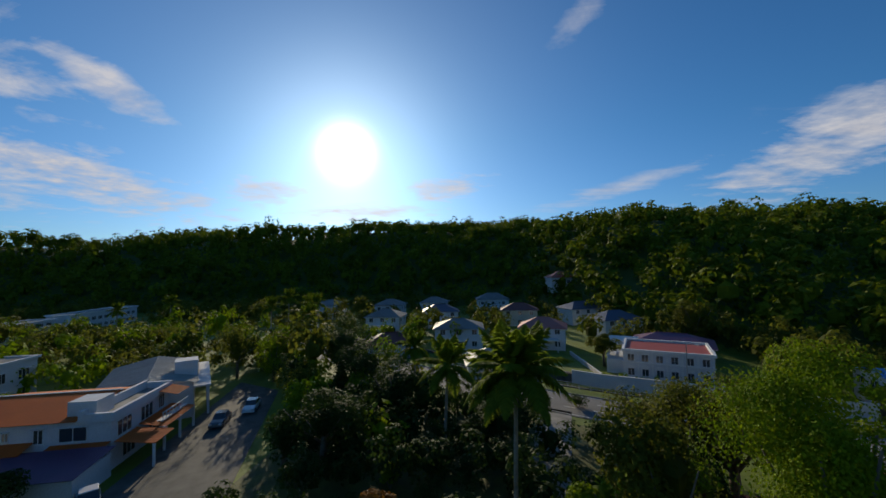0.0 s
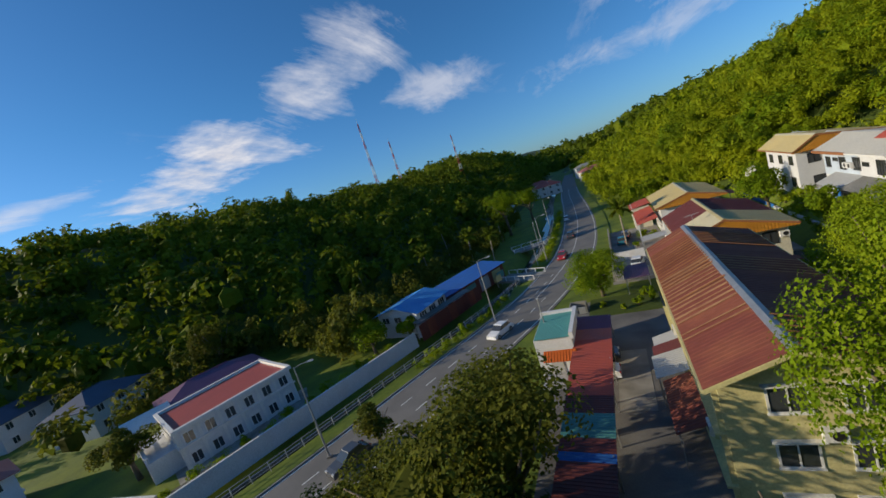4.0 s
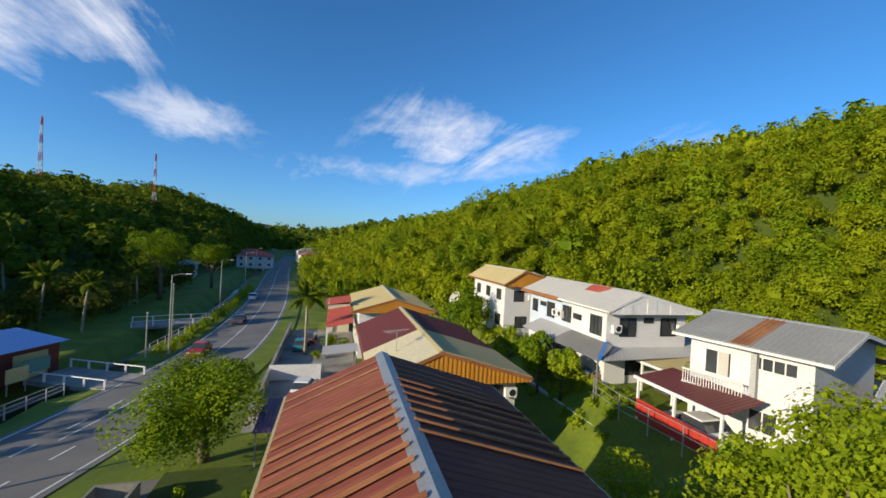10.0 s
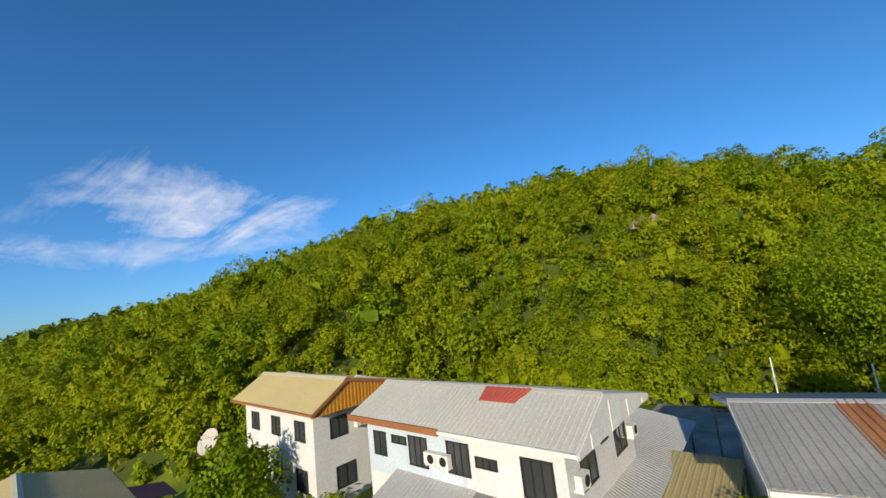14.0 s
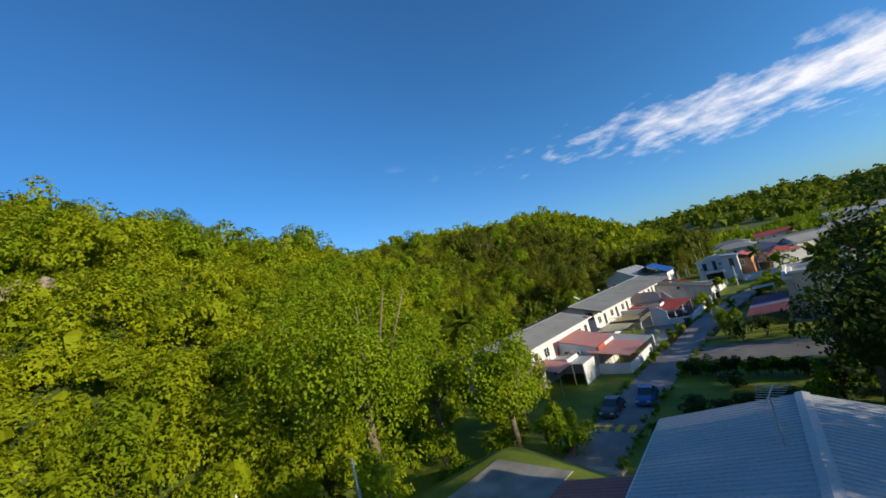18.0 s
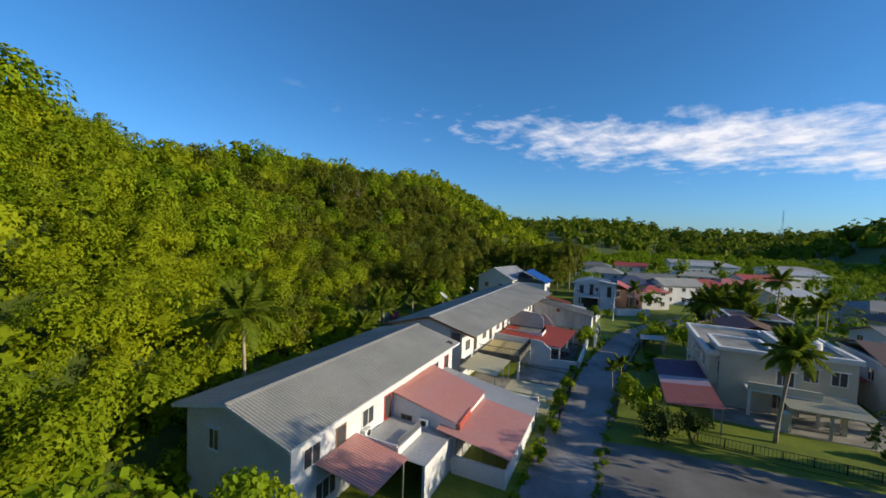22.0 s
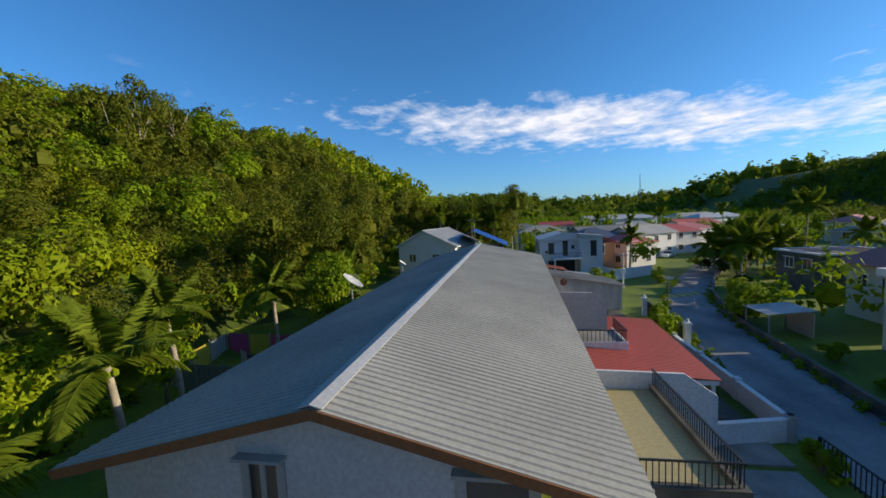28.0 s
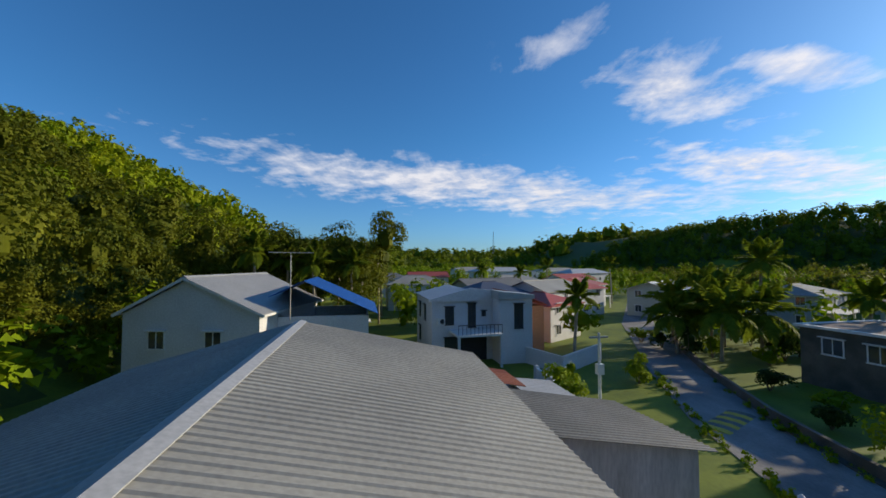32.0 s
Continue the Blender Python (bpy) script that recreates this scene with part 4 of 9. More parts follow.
# long two-and-a-half storey block with a rusted roof
blk = thing("apartment_block", "pale yellow three storey block under a long rusted metal roof", "building")
RX0, RX1, RY0, RY1 = -24.4, -17.0, 20.6, 43.9
wall_parts(blk, RX0, RX1, RY0, RY1, 0, 9.3, "yellow_wall", (-21.4, 10.6))
gable_roof(blk, RX0, RX1, RY0, RY1, 9.2, -21.4, 10.8, "rust", "rust", 0.33, 0.65, 1.0, cap="galv", fascia="yellow_wall", high=0.018)

def lap_strip(y, wide, west=True, u0=0.0, u1=1.0):
    """A faded lap between two roof sheets, lying on the ribs from ridge to eave."""
    (xa, za), (xb, zb) = ((-21.7, 10.70), (-25.04, 9.23)) if west else ((-21.1, 10.73), (-16.36, 9.23))
    p = [(xa + (xb - xa) * u, za + (zb - za) * u) for u in (u0, u1)]
    c = [(p[0][0], y, p[0][1]), (p[1][0], y, p[1][1]), (p[1][0], y + wide, p[1][1]), (p[0][0], y + wide, p[0][1])]
    c = c if not west else c[::-1]
    part("lap_strip", Mesh().hexa([(x, yy, z - 0.005) for x, yy, z in c] + [(x, yy, z + 0.022) for x, yy, z in c]), M["rust_pale"], blk, "faded ochre sheet lap")


for k in range(13):
    lap_strip(26.4 + 0.63 * k, 0.2 + 0.06 * math.sin(k * 2.3))
for k in range(6):
    lap_strip(30.9 + 0.62 * k, 0.13, False)
for y in (24.3, 24.9, 43.2, 44.0):
    lap_strip(y, 0.11)
for y in (42.4, 43.0, 43.7):
    lap_strip(y, 0.1, False, 0.0, 0.8)
for y0, y1, out in ((19.6, 31.1, 0.75), (34.6, 35.6, 0.45)):
    part("eave_sheet", Mesh().corrugated((-16.36, y0, 9.215), (-16.36, y1, 9.215), (-16.36 + out, y1, 9.215 - out * 0.317), (-16.36 + out, y0, 9.215 - out * 0.317), 0.33, 0.018), M["rust"], blk)

# semi-detached houses along the lane
h1 = thing("duplex_house", "two storey cream house with tan and maroon metal roof", "house")
wall_parts(h1, -20.3, -10.9, 53.2, 68.4, 0, 6.6, "cream_wall", (-16.6, 8.5))
# west slope in a paler tan: the sunlight on it is put into the colour
gable_roof(h1, -20.3, -10.9, 53.2, 68.4, 6.8, -16.6, 8.7, "roof_tan_pale", "roof_tan", 0.3, 0.8, 0.9, cap="roof_tan", fascia="trim_brown", split=(59.0, "roof_maroon"))
clad_gable(h1, -20.3, -10.9, 52.4, -1, -16.6, 6.8, 8.7, "orange_clad", 0.78)
h2 = thing("duplex_house", "two storey white house with tan metal roof and orange gable", "house")
wall_parts(h2, -20.2, -10.9, 80.3, 94.5, 0, 6.4, "white_wall", (-15.6, 8.0))
gable_roof(h2, -20.2, -10.9, 80.3, 94.5, 6.5, -15.6, 8.1, "roof_tan", "roof_tan", 0.3, 0.8, 0.9, cap="roof_tan_pale", fascia="trim_brown")
clad_gable(h2, -20.2, -10.9, 79.5, -1, -15.6, 6.5, 8.1, "orange_clad", 0.78)
h3 = thing("hill_house", "white house with tan roof and orange gable below the hill", "house")
wall_parts(h3, -2.0, 7.4, 75.0, 86.5, 4.0, 10.9, "white_wall", (2.0, 12.6))
gable_roof(h3, -2.0, 7.4, 75.0, 86.5, 11.0, 0.2, 12.8, "roof_tan", "roof_tan", 0.3, 0.7, 1.2, cap="roof_tan_pale", fascia="trim_brown")
clad_gable(h3, -2.0, 7.4, 74.0, -1, 0.2, 11.0, 12.8, "orange_clad", 0.68)
h4 = thing("hill_house", "white duplex with a cream grey metal roof below the hill", "house")
wall_parts(h4, -0.6, 8.0, 57.0, 70.6, 4.0, 10.7, "white_wall", (2.1, 12.1))
gable_roof(h4, -0.6, 8.0, 57.0, 70.6, 10.8, 2.1, 12.3, "roof_cream", "roof_cream", 0.3, 0.7, 1.0, cap="roof_cream", fascia="trim_white")
part("eave_board", Mesh().box(-1.42, 63.6, 10.5, -1.3, 71.6, 10.85), M["trim_brown"], h4, "brown painted eave board")
part("wall_panel", Mesh().box(-0.612, 62.6, 7.4, -0.602, 70.6, 10.6), M["blue_wall"], h4, "pale blue rendered upper wall")
clad_gable(h4, -0.6, 8.0, 56.1, -1, 2.1, 10.8, 12.3, "trim_white", 0.68, 2.2)
h5 = thing("hill_house", "two storey white house with a dark grey metal roof and balcony", "house", pose(4.6, 51.6, 0.4, 0, 0, 14.3) @ pose(-5.3, -50.7, 0))
wall_parts(h5, 0.7, 11.2, 43.4, 49.8, 3.2, 9.9, "white_wall", (5.3, 11.1))
gable_roof(h5, 0.7, 11.2, 43.4, 49.8, 10.0, 5.3, 11.3, "roof_grey", "roof_grey", 0.3, 0.7, 0.9, cap="roof_white", fascia="trim_white")

h6 = thing("hill_house", "low white house with a pale grey ribbed metal roof", "house", pose(6.6, 42.9, 0, 0, 0, 18.6))
wall_parts(h6, -4.6, 5.6, -13.8, -0.6, 2.4, 7.8, "white_wall", (0.0, 9.0))
gable_roof(h6, -4.6, 5.6, -13.8, -0.6, 7.9, 0.0, 9.2, "roof_white", "roof_white", 0.3, 0.7, 0.6, cap="roof_white", fascia="trim_white")

# terraces, in a frame of their own along the lane
TERRACE = pose(50.6, 19.5, 0, 0, 0, 14.5)
t1 = thing("terrace_row", "row of white terrace houses under one long grey metal roof", "terrace houses", TERRACE)
wall_parts(t1, -5.2, 5.0, -27.4, -2.4, 0, 6.2, "white_wall", (0.0, 7.6))
gable_roof(t1, -5.2, 5.0, -27.4, -2.4, 6.3, 0.0, 7.8, "roof_grey", "roof_grey", 0.26, 0.6, 0.7, cap="roof_grey", fascia="trim_white", eave_e=6.6)
t2 = thing("terrace_row", "white terrace houses under a long ribbed grey roof", "terrace houses", TERRACE @ pose(-0.3, -31.0, 0, 0, 0, -1.3) @ pose(1.0, 31.0, 0))
wall_parts(t2, -5.6, 5.2, -75.0, -31.4, 0, 6.4, "white_wall", (-1.0, 7.9))
gable_roof(t2, -6.8, 4.9, -75.0, -31.4, 6.5, -1.0, 8.25, "roof_grey", "roof_grey", 0.26, 0.9, 0.7, cap="roof_white", fascia="trim_brown", eave_e=6.45, skew=1.3)
STREET = [(12, -19.6), (0, -19.3), (-24, -19.7), (-33, -20.4), (-46, -21.4), (-60, -23.4), (-70, -25.4), (-79, -28.6), (-90, -34.6), (-104, -43.6), (-117, -51.6), (-150, -78)]


def lane_ribbon(points, half, z, thick):
    m = Mesh()
    pts = [Vector((x, y, 0)) for y, x in points]
    nn = []
    for k in range(len(pts)):
        d = (pts[min(k + 1, len(pts) - 1)] - pts[max(k - 1, 0)]).normalized()
        nn.append(Vector((-d.y, d.x, 0)))
    for k in range(len(pts) - 1):
        a, b, na, nb = pts[k], pts[k + 1], nn[k], nn[k + 1]
        c = [a - na * half, b - nb * half, b + nb * half, a + na * half]
        m.hexa([p + Vector((0, 0, z - thick)) for p in c] + [p + Vector((0, 0, z)) for p in c])
    return m


solid("lane", lane_ribbon(STREET, 2.6, 0.05, 0.4), M["lane_concrete"], "worn pale concrete lane between the houses", "road", kind="structure", at=TERRACE)


# ---- vehicles, poles, fences ----
def car(x, y, heading, paint, label, z=None, long=4.3, kind="car", group="cars"):
    """A car: body, cabin glass, roof, lamps, wheels with tyre and rim. heading: degrees of its nose from +x."""
    z = 0.06 if z is None else z
    ob = thing(kind, label, "car", pose(x, y, z, 0, 0, heading), group)
    L, w = long / 2, 0.86
    prof = [(-L, 0.35), (-L + 0.05, 0.75), (-L + 0.35, 0.92), (-L + 0.9, 0.96), (L * 0.38, 0.93), (L - 0.45, 0.80), (L - 0.08, 0.66), (L, 0.38)]
    m = Mesh()
    for y, dy in ((-w, -0.0), (w, 0.0)):
        m.v += [(x, y, 0.25) for x, _ in prof] + [(x, y * 0.985, 0.25 + (z_ - 0.25) * 0.6) for x, z_ in prof] + [(x, y * 0.9, z_) for x, z_ in prof]
    n = len(prof)
    for k in range(n - 1):
        for r in range(2):
            a = r * n + k
            m.f.append((a, a + 1, a + 1 + n, a + n))
            m.f.append((3 * n + a + 1, 3 * n + a, 3 * n + a + n, 3 * n + a + 1 + n))
        m.f.append((2 * n + k, 2 * n + k + 1, 5 * n + k + 1, 5 * n + k))
        m.f.append((k + 1, k, 3 * n + k, 3 * n + k + 1))
    for k in (0, n - 1):
        m.f += [(k, n + k, 4 * n + k, 3 * n + k), (n + k, 2 * n + k, 5 * n + k, 4 * n + k)]
    part("body", m, M[paint], ob)
    c = 0.68
    g = Mesh().hexa([(-L + 0.5, -w + 0.08, 0.92), (L * 0.42, -w + 0.08, 0.9), (L * 0.42, w - 0.08, 0.9), (-L + 0.5, w - 0.08, 0.92), (-L + 1.0, -c, 1.40), (L * 0.05, -c, 1.42), (L * 0.05, c, 1.42), (-L + 1.0, c, 1.40)])
    part("cabin_glass", g, M["glass"], ob)
    part("roof", Mesh().bevel_box(-L + 0.98, -c - 0.02, 1.40, L * 0.07, c + 0.02, 1.49, 0.05), M[paint], ob)
    for s in (-1, 1):
        part("headlight", Mesh().box(L - 0.16, s * 0.6 - 0.18, 0.56, L - 0.015, s * 0.6 + 0.18, 0.70), M["lamp_glass"], ob)
        part("tail_light", Mesh().box(-L - 0.01, s * 0.66 - 0.13, 0.62, -L + 0.1, s * 0.66 + 0.13, 0.80), M["red_paint"], ob)
        for xx in (-L * 0.62, L * 0.62):
            wh_ = part("wheel", Mesh().tube([(xx, s * 0.70, 0.31), (xx, s * 0.90, 0.31)], 0.31, 14), M["rubber"], ob)
            part("rim", Mesh().tube([(xx, s * 0.88, 0.31), (xx, s * 0.915, 0.31)], 0.19, 10), M["galv"], wh_)
    return ob


def street_lamp(x, y, turn, high=10.0, z=0.0, arm=1.6):
    ob = thing("street_lamp", "tall galvanised street lamp on a slim pole beside the road", "street lamp", pose(x, y, z, 0, 0, turn), "street lamps")
    part("pole", Mesh().tube([(0, 0, -0.2), (0, 0, high * 0.5), (0, 0, high)], [0.11, 0.085, 0.06], 8), M["galv"], ob)
    part("base", Mesh().box(-0.22, -0.22, -0.1, 0.22, 0.22, 0.25), M["concrete"], ob)
    part("arm", Mesh().tube([(0, 0, high - 0.1), (arm * 0.5, 0, high + 0.12), (arm, 0, high + 0.18)], 0.035, 6), M["galv"], ob)
    part("lamp_head", Mesh().hexa([(arm - 0.1, -0.13, high + 0.1), (arm + 0.55, -0.11, high + 0.15), (arm + 0.55, 0.11, high + 0.15), (arm - 0.1, 0.13, high + 0.1), (arm - 0.1, -0.1, high + 0.24), (arm + 0.5, -0.07, high + 0.26), (arm + 0.5, 0.07, high + 0.26), (arm - 0.1, 0.1, high + 0.24)]), M["fence_paint"], ob)
    return ob


def bar(m, a, b, w=0.03, h=None):
    """A square bar from a to b."""
    a, b = Vector(a), Vector(b)
    d = (b - a).normalized()
    up = Vector((0, 0, 1)) if abs(d.z) < 0.9 else Vector((1, 0, 0))
    s = d.cross(up).normalized() * w
    u = s.cross(d).normalized() * (h or w)
    m.hexa([a - s - u, b - s - u, b + s - u, a + s - u, a - s + u, b - s + u, b + s + u, a + s + u])
    return m


def railing(name, pts, high, label, step=2.0, rails=(1.0, 0.55), material="fence_paint", category="fence", pickets=0.0, w=0.03, z=None, at=None):
    """A fence along points: each post, each rail and, if wanted, upright bars."""
    ob = thing(name, label, category, at)
    pts = [Vector((p[0], p[1], p[2] if len(p) > 2 else 0.0)) for p in pts]
    for a, b in zip(pts[:-1], pts[1:]):
        n = max(1, round((b - a).length / step))
        for k in range(n + 1):
            if k == n and b is not pts[-1]:
                continue
            p = a.lerp(b, k / n)
            part("post", Mesh().box(p.x - w * 1.3, p.y - w * 1.3, p.z - 0.2, p.x + w * 1.3, p.y + w * 1.3, p.z + high), M[material], ob)
        for r in rails:
            part("rail", bar(Mesh(), a + Vector((0, 0, high * r)), b + Vector((0, 0, high * r)), w * 0.8), M[material], ob)
        if pickets:
            m = Mesh()
            k = int((b - a).length / pickets)
            for j in range(1, k):
                p = a.lerp(b, j / k)
                m.box(p.x - w * 0.4, p.y - w * 0.4, p.z + 0.08, p.x + w * 0.4, p.y + w * 0.4, p.z + high)
            tagged(part("grille", m, M[material], ob), kind="stuff")
    return ob


def garden_wall(name, pts, high, label, material="white_wall", thick=0.16, cap="trim_white", z=0.0, at=None, piers=0.0, category="wall"):
    """A masonry wall along points, with a coping and piers."""
    ob = thing(name, label, category, at)
    pts = [Vector((p[0], p[1], p[2] if len(p) > 2 else z)) for p in pts]
    for a, b in zip(pts[:-1], pts[1:]):
        d = (b - a)
        s = Vector((-d.y, d.x, 0)).normalized() * thick / 2
        lo, up = Vector((0, 0, -0.4)), Vector((0, 0, high))
        part("panel", Mesh().hexa([a - s + lo, b - s + lo, b + s + lo, a + s + lo, a - s + up, b - s + up, b + s + up, a + s + up]), M[material], ob)
        s2 = s * 1.5
        c0, c1 = up, up + Vector((0, 0, 0.07))
        part("coping", Mesh().hexa([a - s2 + c0, b - s2 + c0, b + s2 + c0, a + s2 + c0, a - s2 + c1, b - s2 + c1, b + s2 + c1, a + s2 + c1]), M[cap], ob)
        if piers:
            n = max(1, round(d.length / piers))
            for k in range(n + 1):
                p = a.lerp(b, k / n)
                part("pier", Mesh().bevel_box(p.x - thick, p.y - thick, p.z - 0.4, p.x + thick, p.y + thick, p.z + high + 0.25, 0.06), M[material], ob)
    return ob


# ---- main road, canal and verge ----
def road_strip(name, offs, ys, z, material, label, cat="road marking"):
    return solid(name, ribbon(ys, offs[0], offs[1], z, 0.02), M[material], label, cat, kind="structure")


NEAR = np.arange(-20, 240, 3.0)
road_strip("road_edge_line", (-4.25, -4.1), NEAR, 0.075, "white_line", "white edge line along the main road")
road_strip("road_edge_line", (4.0, 4.15), NEAR, 0.075, "white_line", "white edge line along the main road")


def dashes(off, length, gap, y0, y1, w=0.14):
    m = Mesh()
    y = y0
    while y < y1:
        r = ribbon(np.array([y, y + length]), off - w / 2, off + w / 2, 0.075, 0.02)
        i = len(m.v)
        m.v += r.v
        m.f += [tuple(i + k for k in f) for f in r.f]
        y += length + gap
    return m


solid("lane_dashes", dashes(-1.35, 1.6, 2.2, -20, 72), M["white_line"], "white broken lane line", "road marking", kind="structure")
solid("lane_dashes", dashes(1.35, 1.6, 2.2, -20, 60), M["white_line"], "white broken lane line", "road marking", kind="structure")
road_strip("centre_line", (-0.45, -0.32), np.arange(62, 240, 3.0), 0.076, "white_line", "solid white centre line")
verge = solid("verge", ribbon(np.r_[np.arange(-60, 60, 4.0), 60], -7.4, -4.6, 0.16, 0.5), M["grass"], "grassy verge between road and canal fence", "verge", kind="structure")
solid("verge", ribbon(np.arange(80, 190, 4.0), -8.2, -4.6, 0.16, 0.5), M["grass"], "grassy verge between road and canal fence", "verge", kind="structure")
solid("kerb", ribbon(np.r_[np.arange(-60, 60, 4.0), 60], -4.62, -4.45, 0.2, 0.5), M["concrete"], "concrete kerb", "kerb", kind="structure")
solid("verge", ribbon(np.arange(64, 190, 4.0), 4.6, 7.4, 0.14, 0.5), M["grass"], "grassy roadside verge", "verge", kind="structure")


def along(off, ys):
    out = []
    for yy in ys:
        t = float(smooth_road_x(yy + 0.5) - smooth_road_x(yy - 0.5))
        n = Vector((1, -t, 0)).normalized()
        p = Vector((float(smooth_road_x(yy)), yy, 0)) + n * off
        out.append((p.x, p.y, 0.12))
    return out


railing("canal_fence", along(-7.2, range(-14, 71, 7)), 1.05, "pale grey metal guard rail along the canal", 1.75, (1.0, 0.66, 0.33))
railing("canal_fence", along(-7.8, range(84, 150, 11)), 1.05, "pale grey metal guard rail along the canal", 2.2, (1.0, 0.5))
garden_wall("canal_wall", along(-8.6, range(-40, 150, 10)), -0.1, "dark stained concrete canal wall", "concrete_dark", 0.4, "concrete_dark", category="canal wall")
garden_wall("canal_wall", along(-15.6, range(-40, 82, 10)), 0.35, "dark stained concrete canal wall", "concrete_dark", 0.5, "concrete_dark", category="canal wall")
solid("canal_bed", ribbon(np.arange(-55, 320, 5.0), -15.6, -8.8, -2.6, 0.3), M["water"], "shallow dark water in the canal bed", "water", kind="structure")
for k, (a, b) in enumerate((((-43.2, 74.0), (-51.5, 77.5)), ((-44.5, 105.0), (-54.5, 101.0)))):
    br = thing("canal_bridge", "low concrete bridge with railings over the canal", "bridge")
    A, B = Vector((*a, 0)), Vector((*b, 0))
    s = Vector((-(B - A).y, (B - A).x, 0)).normalized() * 2.2
    part("deck", Mesh().hexa([A - s + Vector((0, 0, -0.35)), A + s + Vector((0, 0, -0.35)), B + s + Vector((0, 0, -0.35)), B - s + Vector((0, 0, -0.35)), A - s + Vector((0, 0, 0.1)), A + s + Vector((0, 0, 0.1)), B + s + Vector((0, 0, 0.1)), B - s + Vector((0, 0, 0.1))]), M["concrete"], br)
    for q in (-1, 1):
        for j in range(5):
            p = A.lerp(B, j / 4) + s * q * 0.95
            part("post", Mesh().box(p.x - 0.08, p.y - 0.08, 0, p.x + 0.08, p.y + 0.08, 1.0), M["trim_white"], br)
        part("rail", bar(Mesh(), A + s * q * 0.95 + Vector((0, 0, 0.95)), B + s * q * 0.95 + Vector((0, 0, 0.95)), 0.05), M["trim_white"], br)
for (x, y), a in (((-47.2, 54.2), 10), ((-43.0, 83.6), 0), ((-46.0, 116.5), 0), ((-57.3, 25.8), 20), ((-50.5, 160), 0), ((-56, 205), 0)):
    street_lamp(x, y, a)
for x, y, h in ((-45.2, 90.5, 8.0), (-44.8, 82.0, 5.5), (-36.8, 41.5, 7.0), (-33.4, 61.5, 5.0)):
    pl = thing("utility_pole", "slim grey utility pole beside the road", "pole", pose(x, y, 0), "utility poles")
    part("pole", Mesh().tube([(0, 0, -0.2), (0, 0, h)], [0.09, 0.06], 8), M["galv"], pl)
    part("cap", Mesh().box(-0.1, -0.1, h, 0.1, 0.1, h + 0.12), M["fence_paint"], pl)
car(-45.1, 49.3, -112, "car_white", "white saloon car driving on the main road", long=4.4)
car(-39.6, 83.6, -94, "car_red", "red hatchback driving on the main road", long=3.9)
car(-54.0, 25.0, -111, "car_grey", "silver grey car on the main road", long=4.3)
car(-39.3, 103, 92, "car_grey", "dark car further up the road", long=4.2)
car(-42.6, 131, 95, "car_white", "pale car far up the road", long=4.2)

# ---- block yard ----
box = (RX0, RX1, RY0, RY1)
for zz in (1.4, 4.3, 7.2):
    add_window(blk, box, "S", 2.6, zz, 1.5, 1.3, 2)
    add_window(blk, box, "S", 5.2, zz, 1.3, 1.3, 2)
    for k in range(7):
        add_window(blk, box, "W", 2.0 + 3.2 * k, zz, 1.7, 1.25, 3, frame="fence_paint")
        if k % 2:
            add_window(blk, box, "E", 2.0 + 3.2 * k, zz, 1.4, 1.2, 2)
for k, zz in ((1, 3.4), (3, 6.3), (5, 3.4)):
    add_aircon(blk, box, "W", 3.6 + 3.2 * k, zz)
add_aircon(blk, box, "S", 3.9, 5.9)
for k in range(8):
    part("pilaster", Mesh().box(RX0 - 0.25, RY0 + 0.2 + 3.2 * k, 0, RX0 + 0.02, RY0 + 0.5 + 3.2 * k, 9.1), M["yellow_wall"], blk)
for zz in (2.95, 5.95):
    part("ledge", Mesh().box(RX0 - 0.5, RY0, zz, RX0 + 0.02, RY1, zz + 0.12), M["yellow_wall"], blk)
for k in range(40):
    yy = 20.0 + k * 0.62
    if 32.0 < yy < 41.5 or abs(yy - 29.3) < 0.3:
        part("roof_rib", Mesh().hexa([(-25.03, yy, 9.27), (-21.6, yy, 10.80), (-21.6, yy + 0.14, 10.80), (-25.03, yy + 0.14, 9.27), (-25.03, yy + 0.02, 9.33), (-21.6, yy + 0.02, 10.86), (-21.6, yy + 0.12, 10.86), (-25.03, yy + 0.12, 9.33)]), M["rust_rib"], blk)
    if yy < 23.6 or 37.8 < yy < 41.8:
        part("roof_rib", Mesh().hexa([(-21.2, yy, 10.80), (-16.4, yy, 9.27), (-16.4, yy + 0.14, 9.27), (-21.2, yy + 0.14, 10.80), (-21.2, yy + 0.02, 10.86), (-16.4, yy + 0.02, 9.33), (-16.4, yy + 0.12, 9.33), (-21.2, yy + 0.12, 10.86)]), M["rust_rib"], blk)
solid("yard", Mesh().box(-36.0, 12.0, -0.3, -24.4, 56.0, 0.05), M["asphalt_old"], "stained concrete yard beside the block", "yard", kind="structure")
solid("yard_slab", Mesh().box(-30.2, 31.0, 0.0, -27.4, 41.0, 0.07), M["concrete"], "paler concrete parking bay", "yard", kind="structure")
sh = thing("scrap_lean_to", "patched lean-to of rusty and grey sheets against the block", "shed")
lean_roof("sheet", sh, (-24.6, 31.2, 3.3), (-24.6, 34.6, 3.3), (-27.0, 34.6, 2.7), (-27.0, 31.2, 2.7), "roof_white")
lean_roof("sheet", sh, (-24.6, 34.6, 3.35), (-24.6, 36.2, 3.35), (-26.8, 36.2, 2.75), (-26.8, 34.6, 2.75), "roof_maroon")
lean_roof("sheet", sh, (-24.6, 36.2, 3.3), (-24.6, 38.0, 3.3), (-26.6, 38.0, 2.7), (-26.6, 36.2, 2.7), "roof_white")
lean_roof("sheet", sh, (-24.6, 25.0, 3.3), (-24.6, 31.0, 3.3), (-26.6, 31.0, 2.6), (-26.6, 25.0, 2.6), "rust")
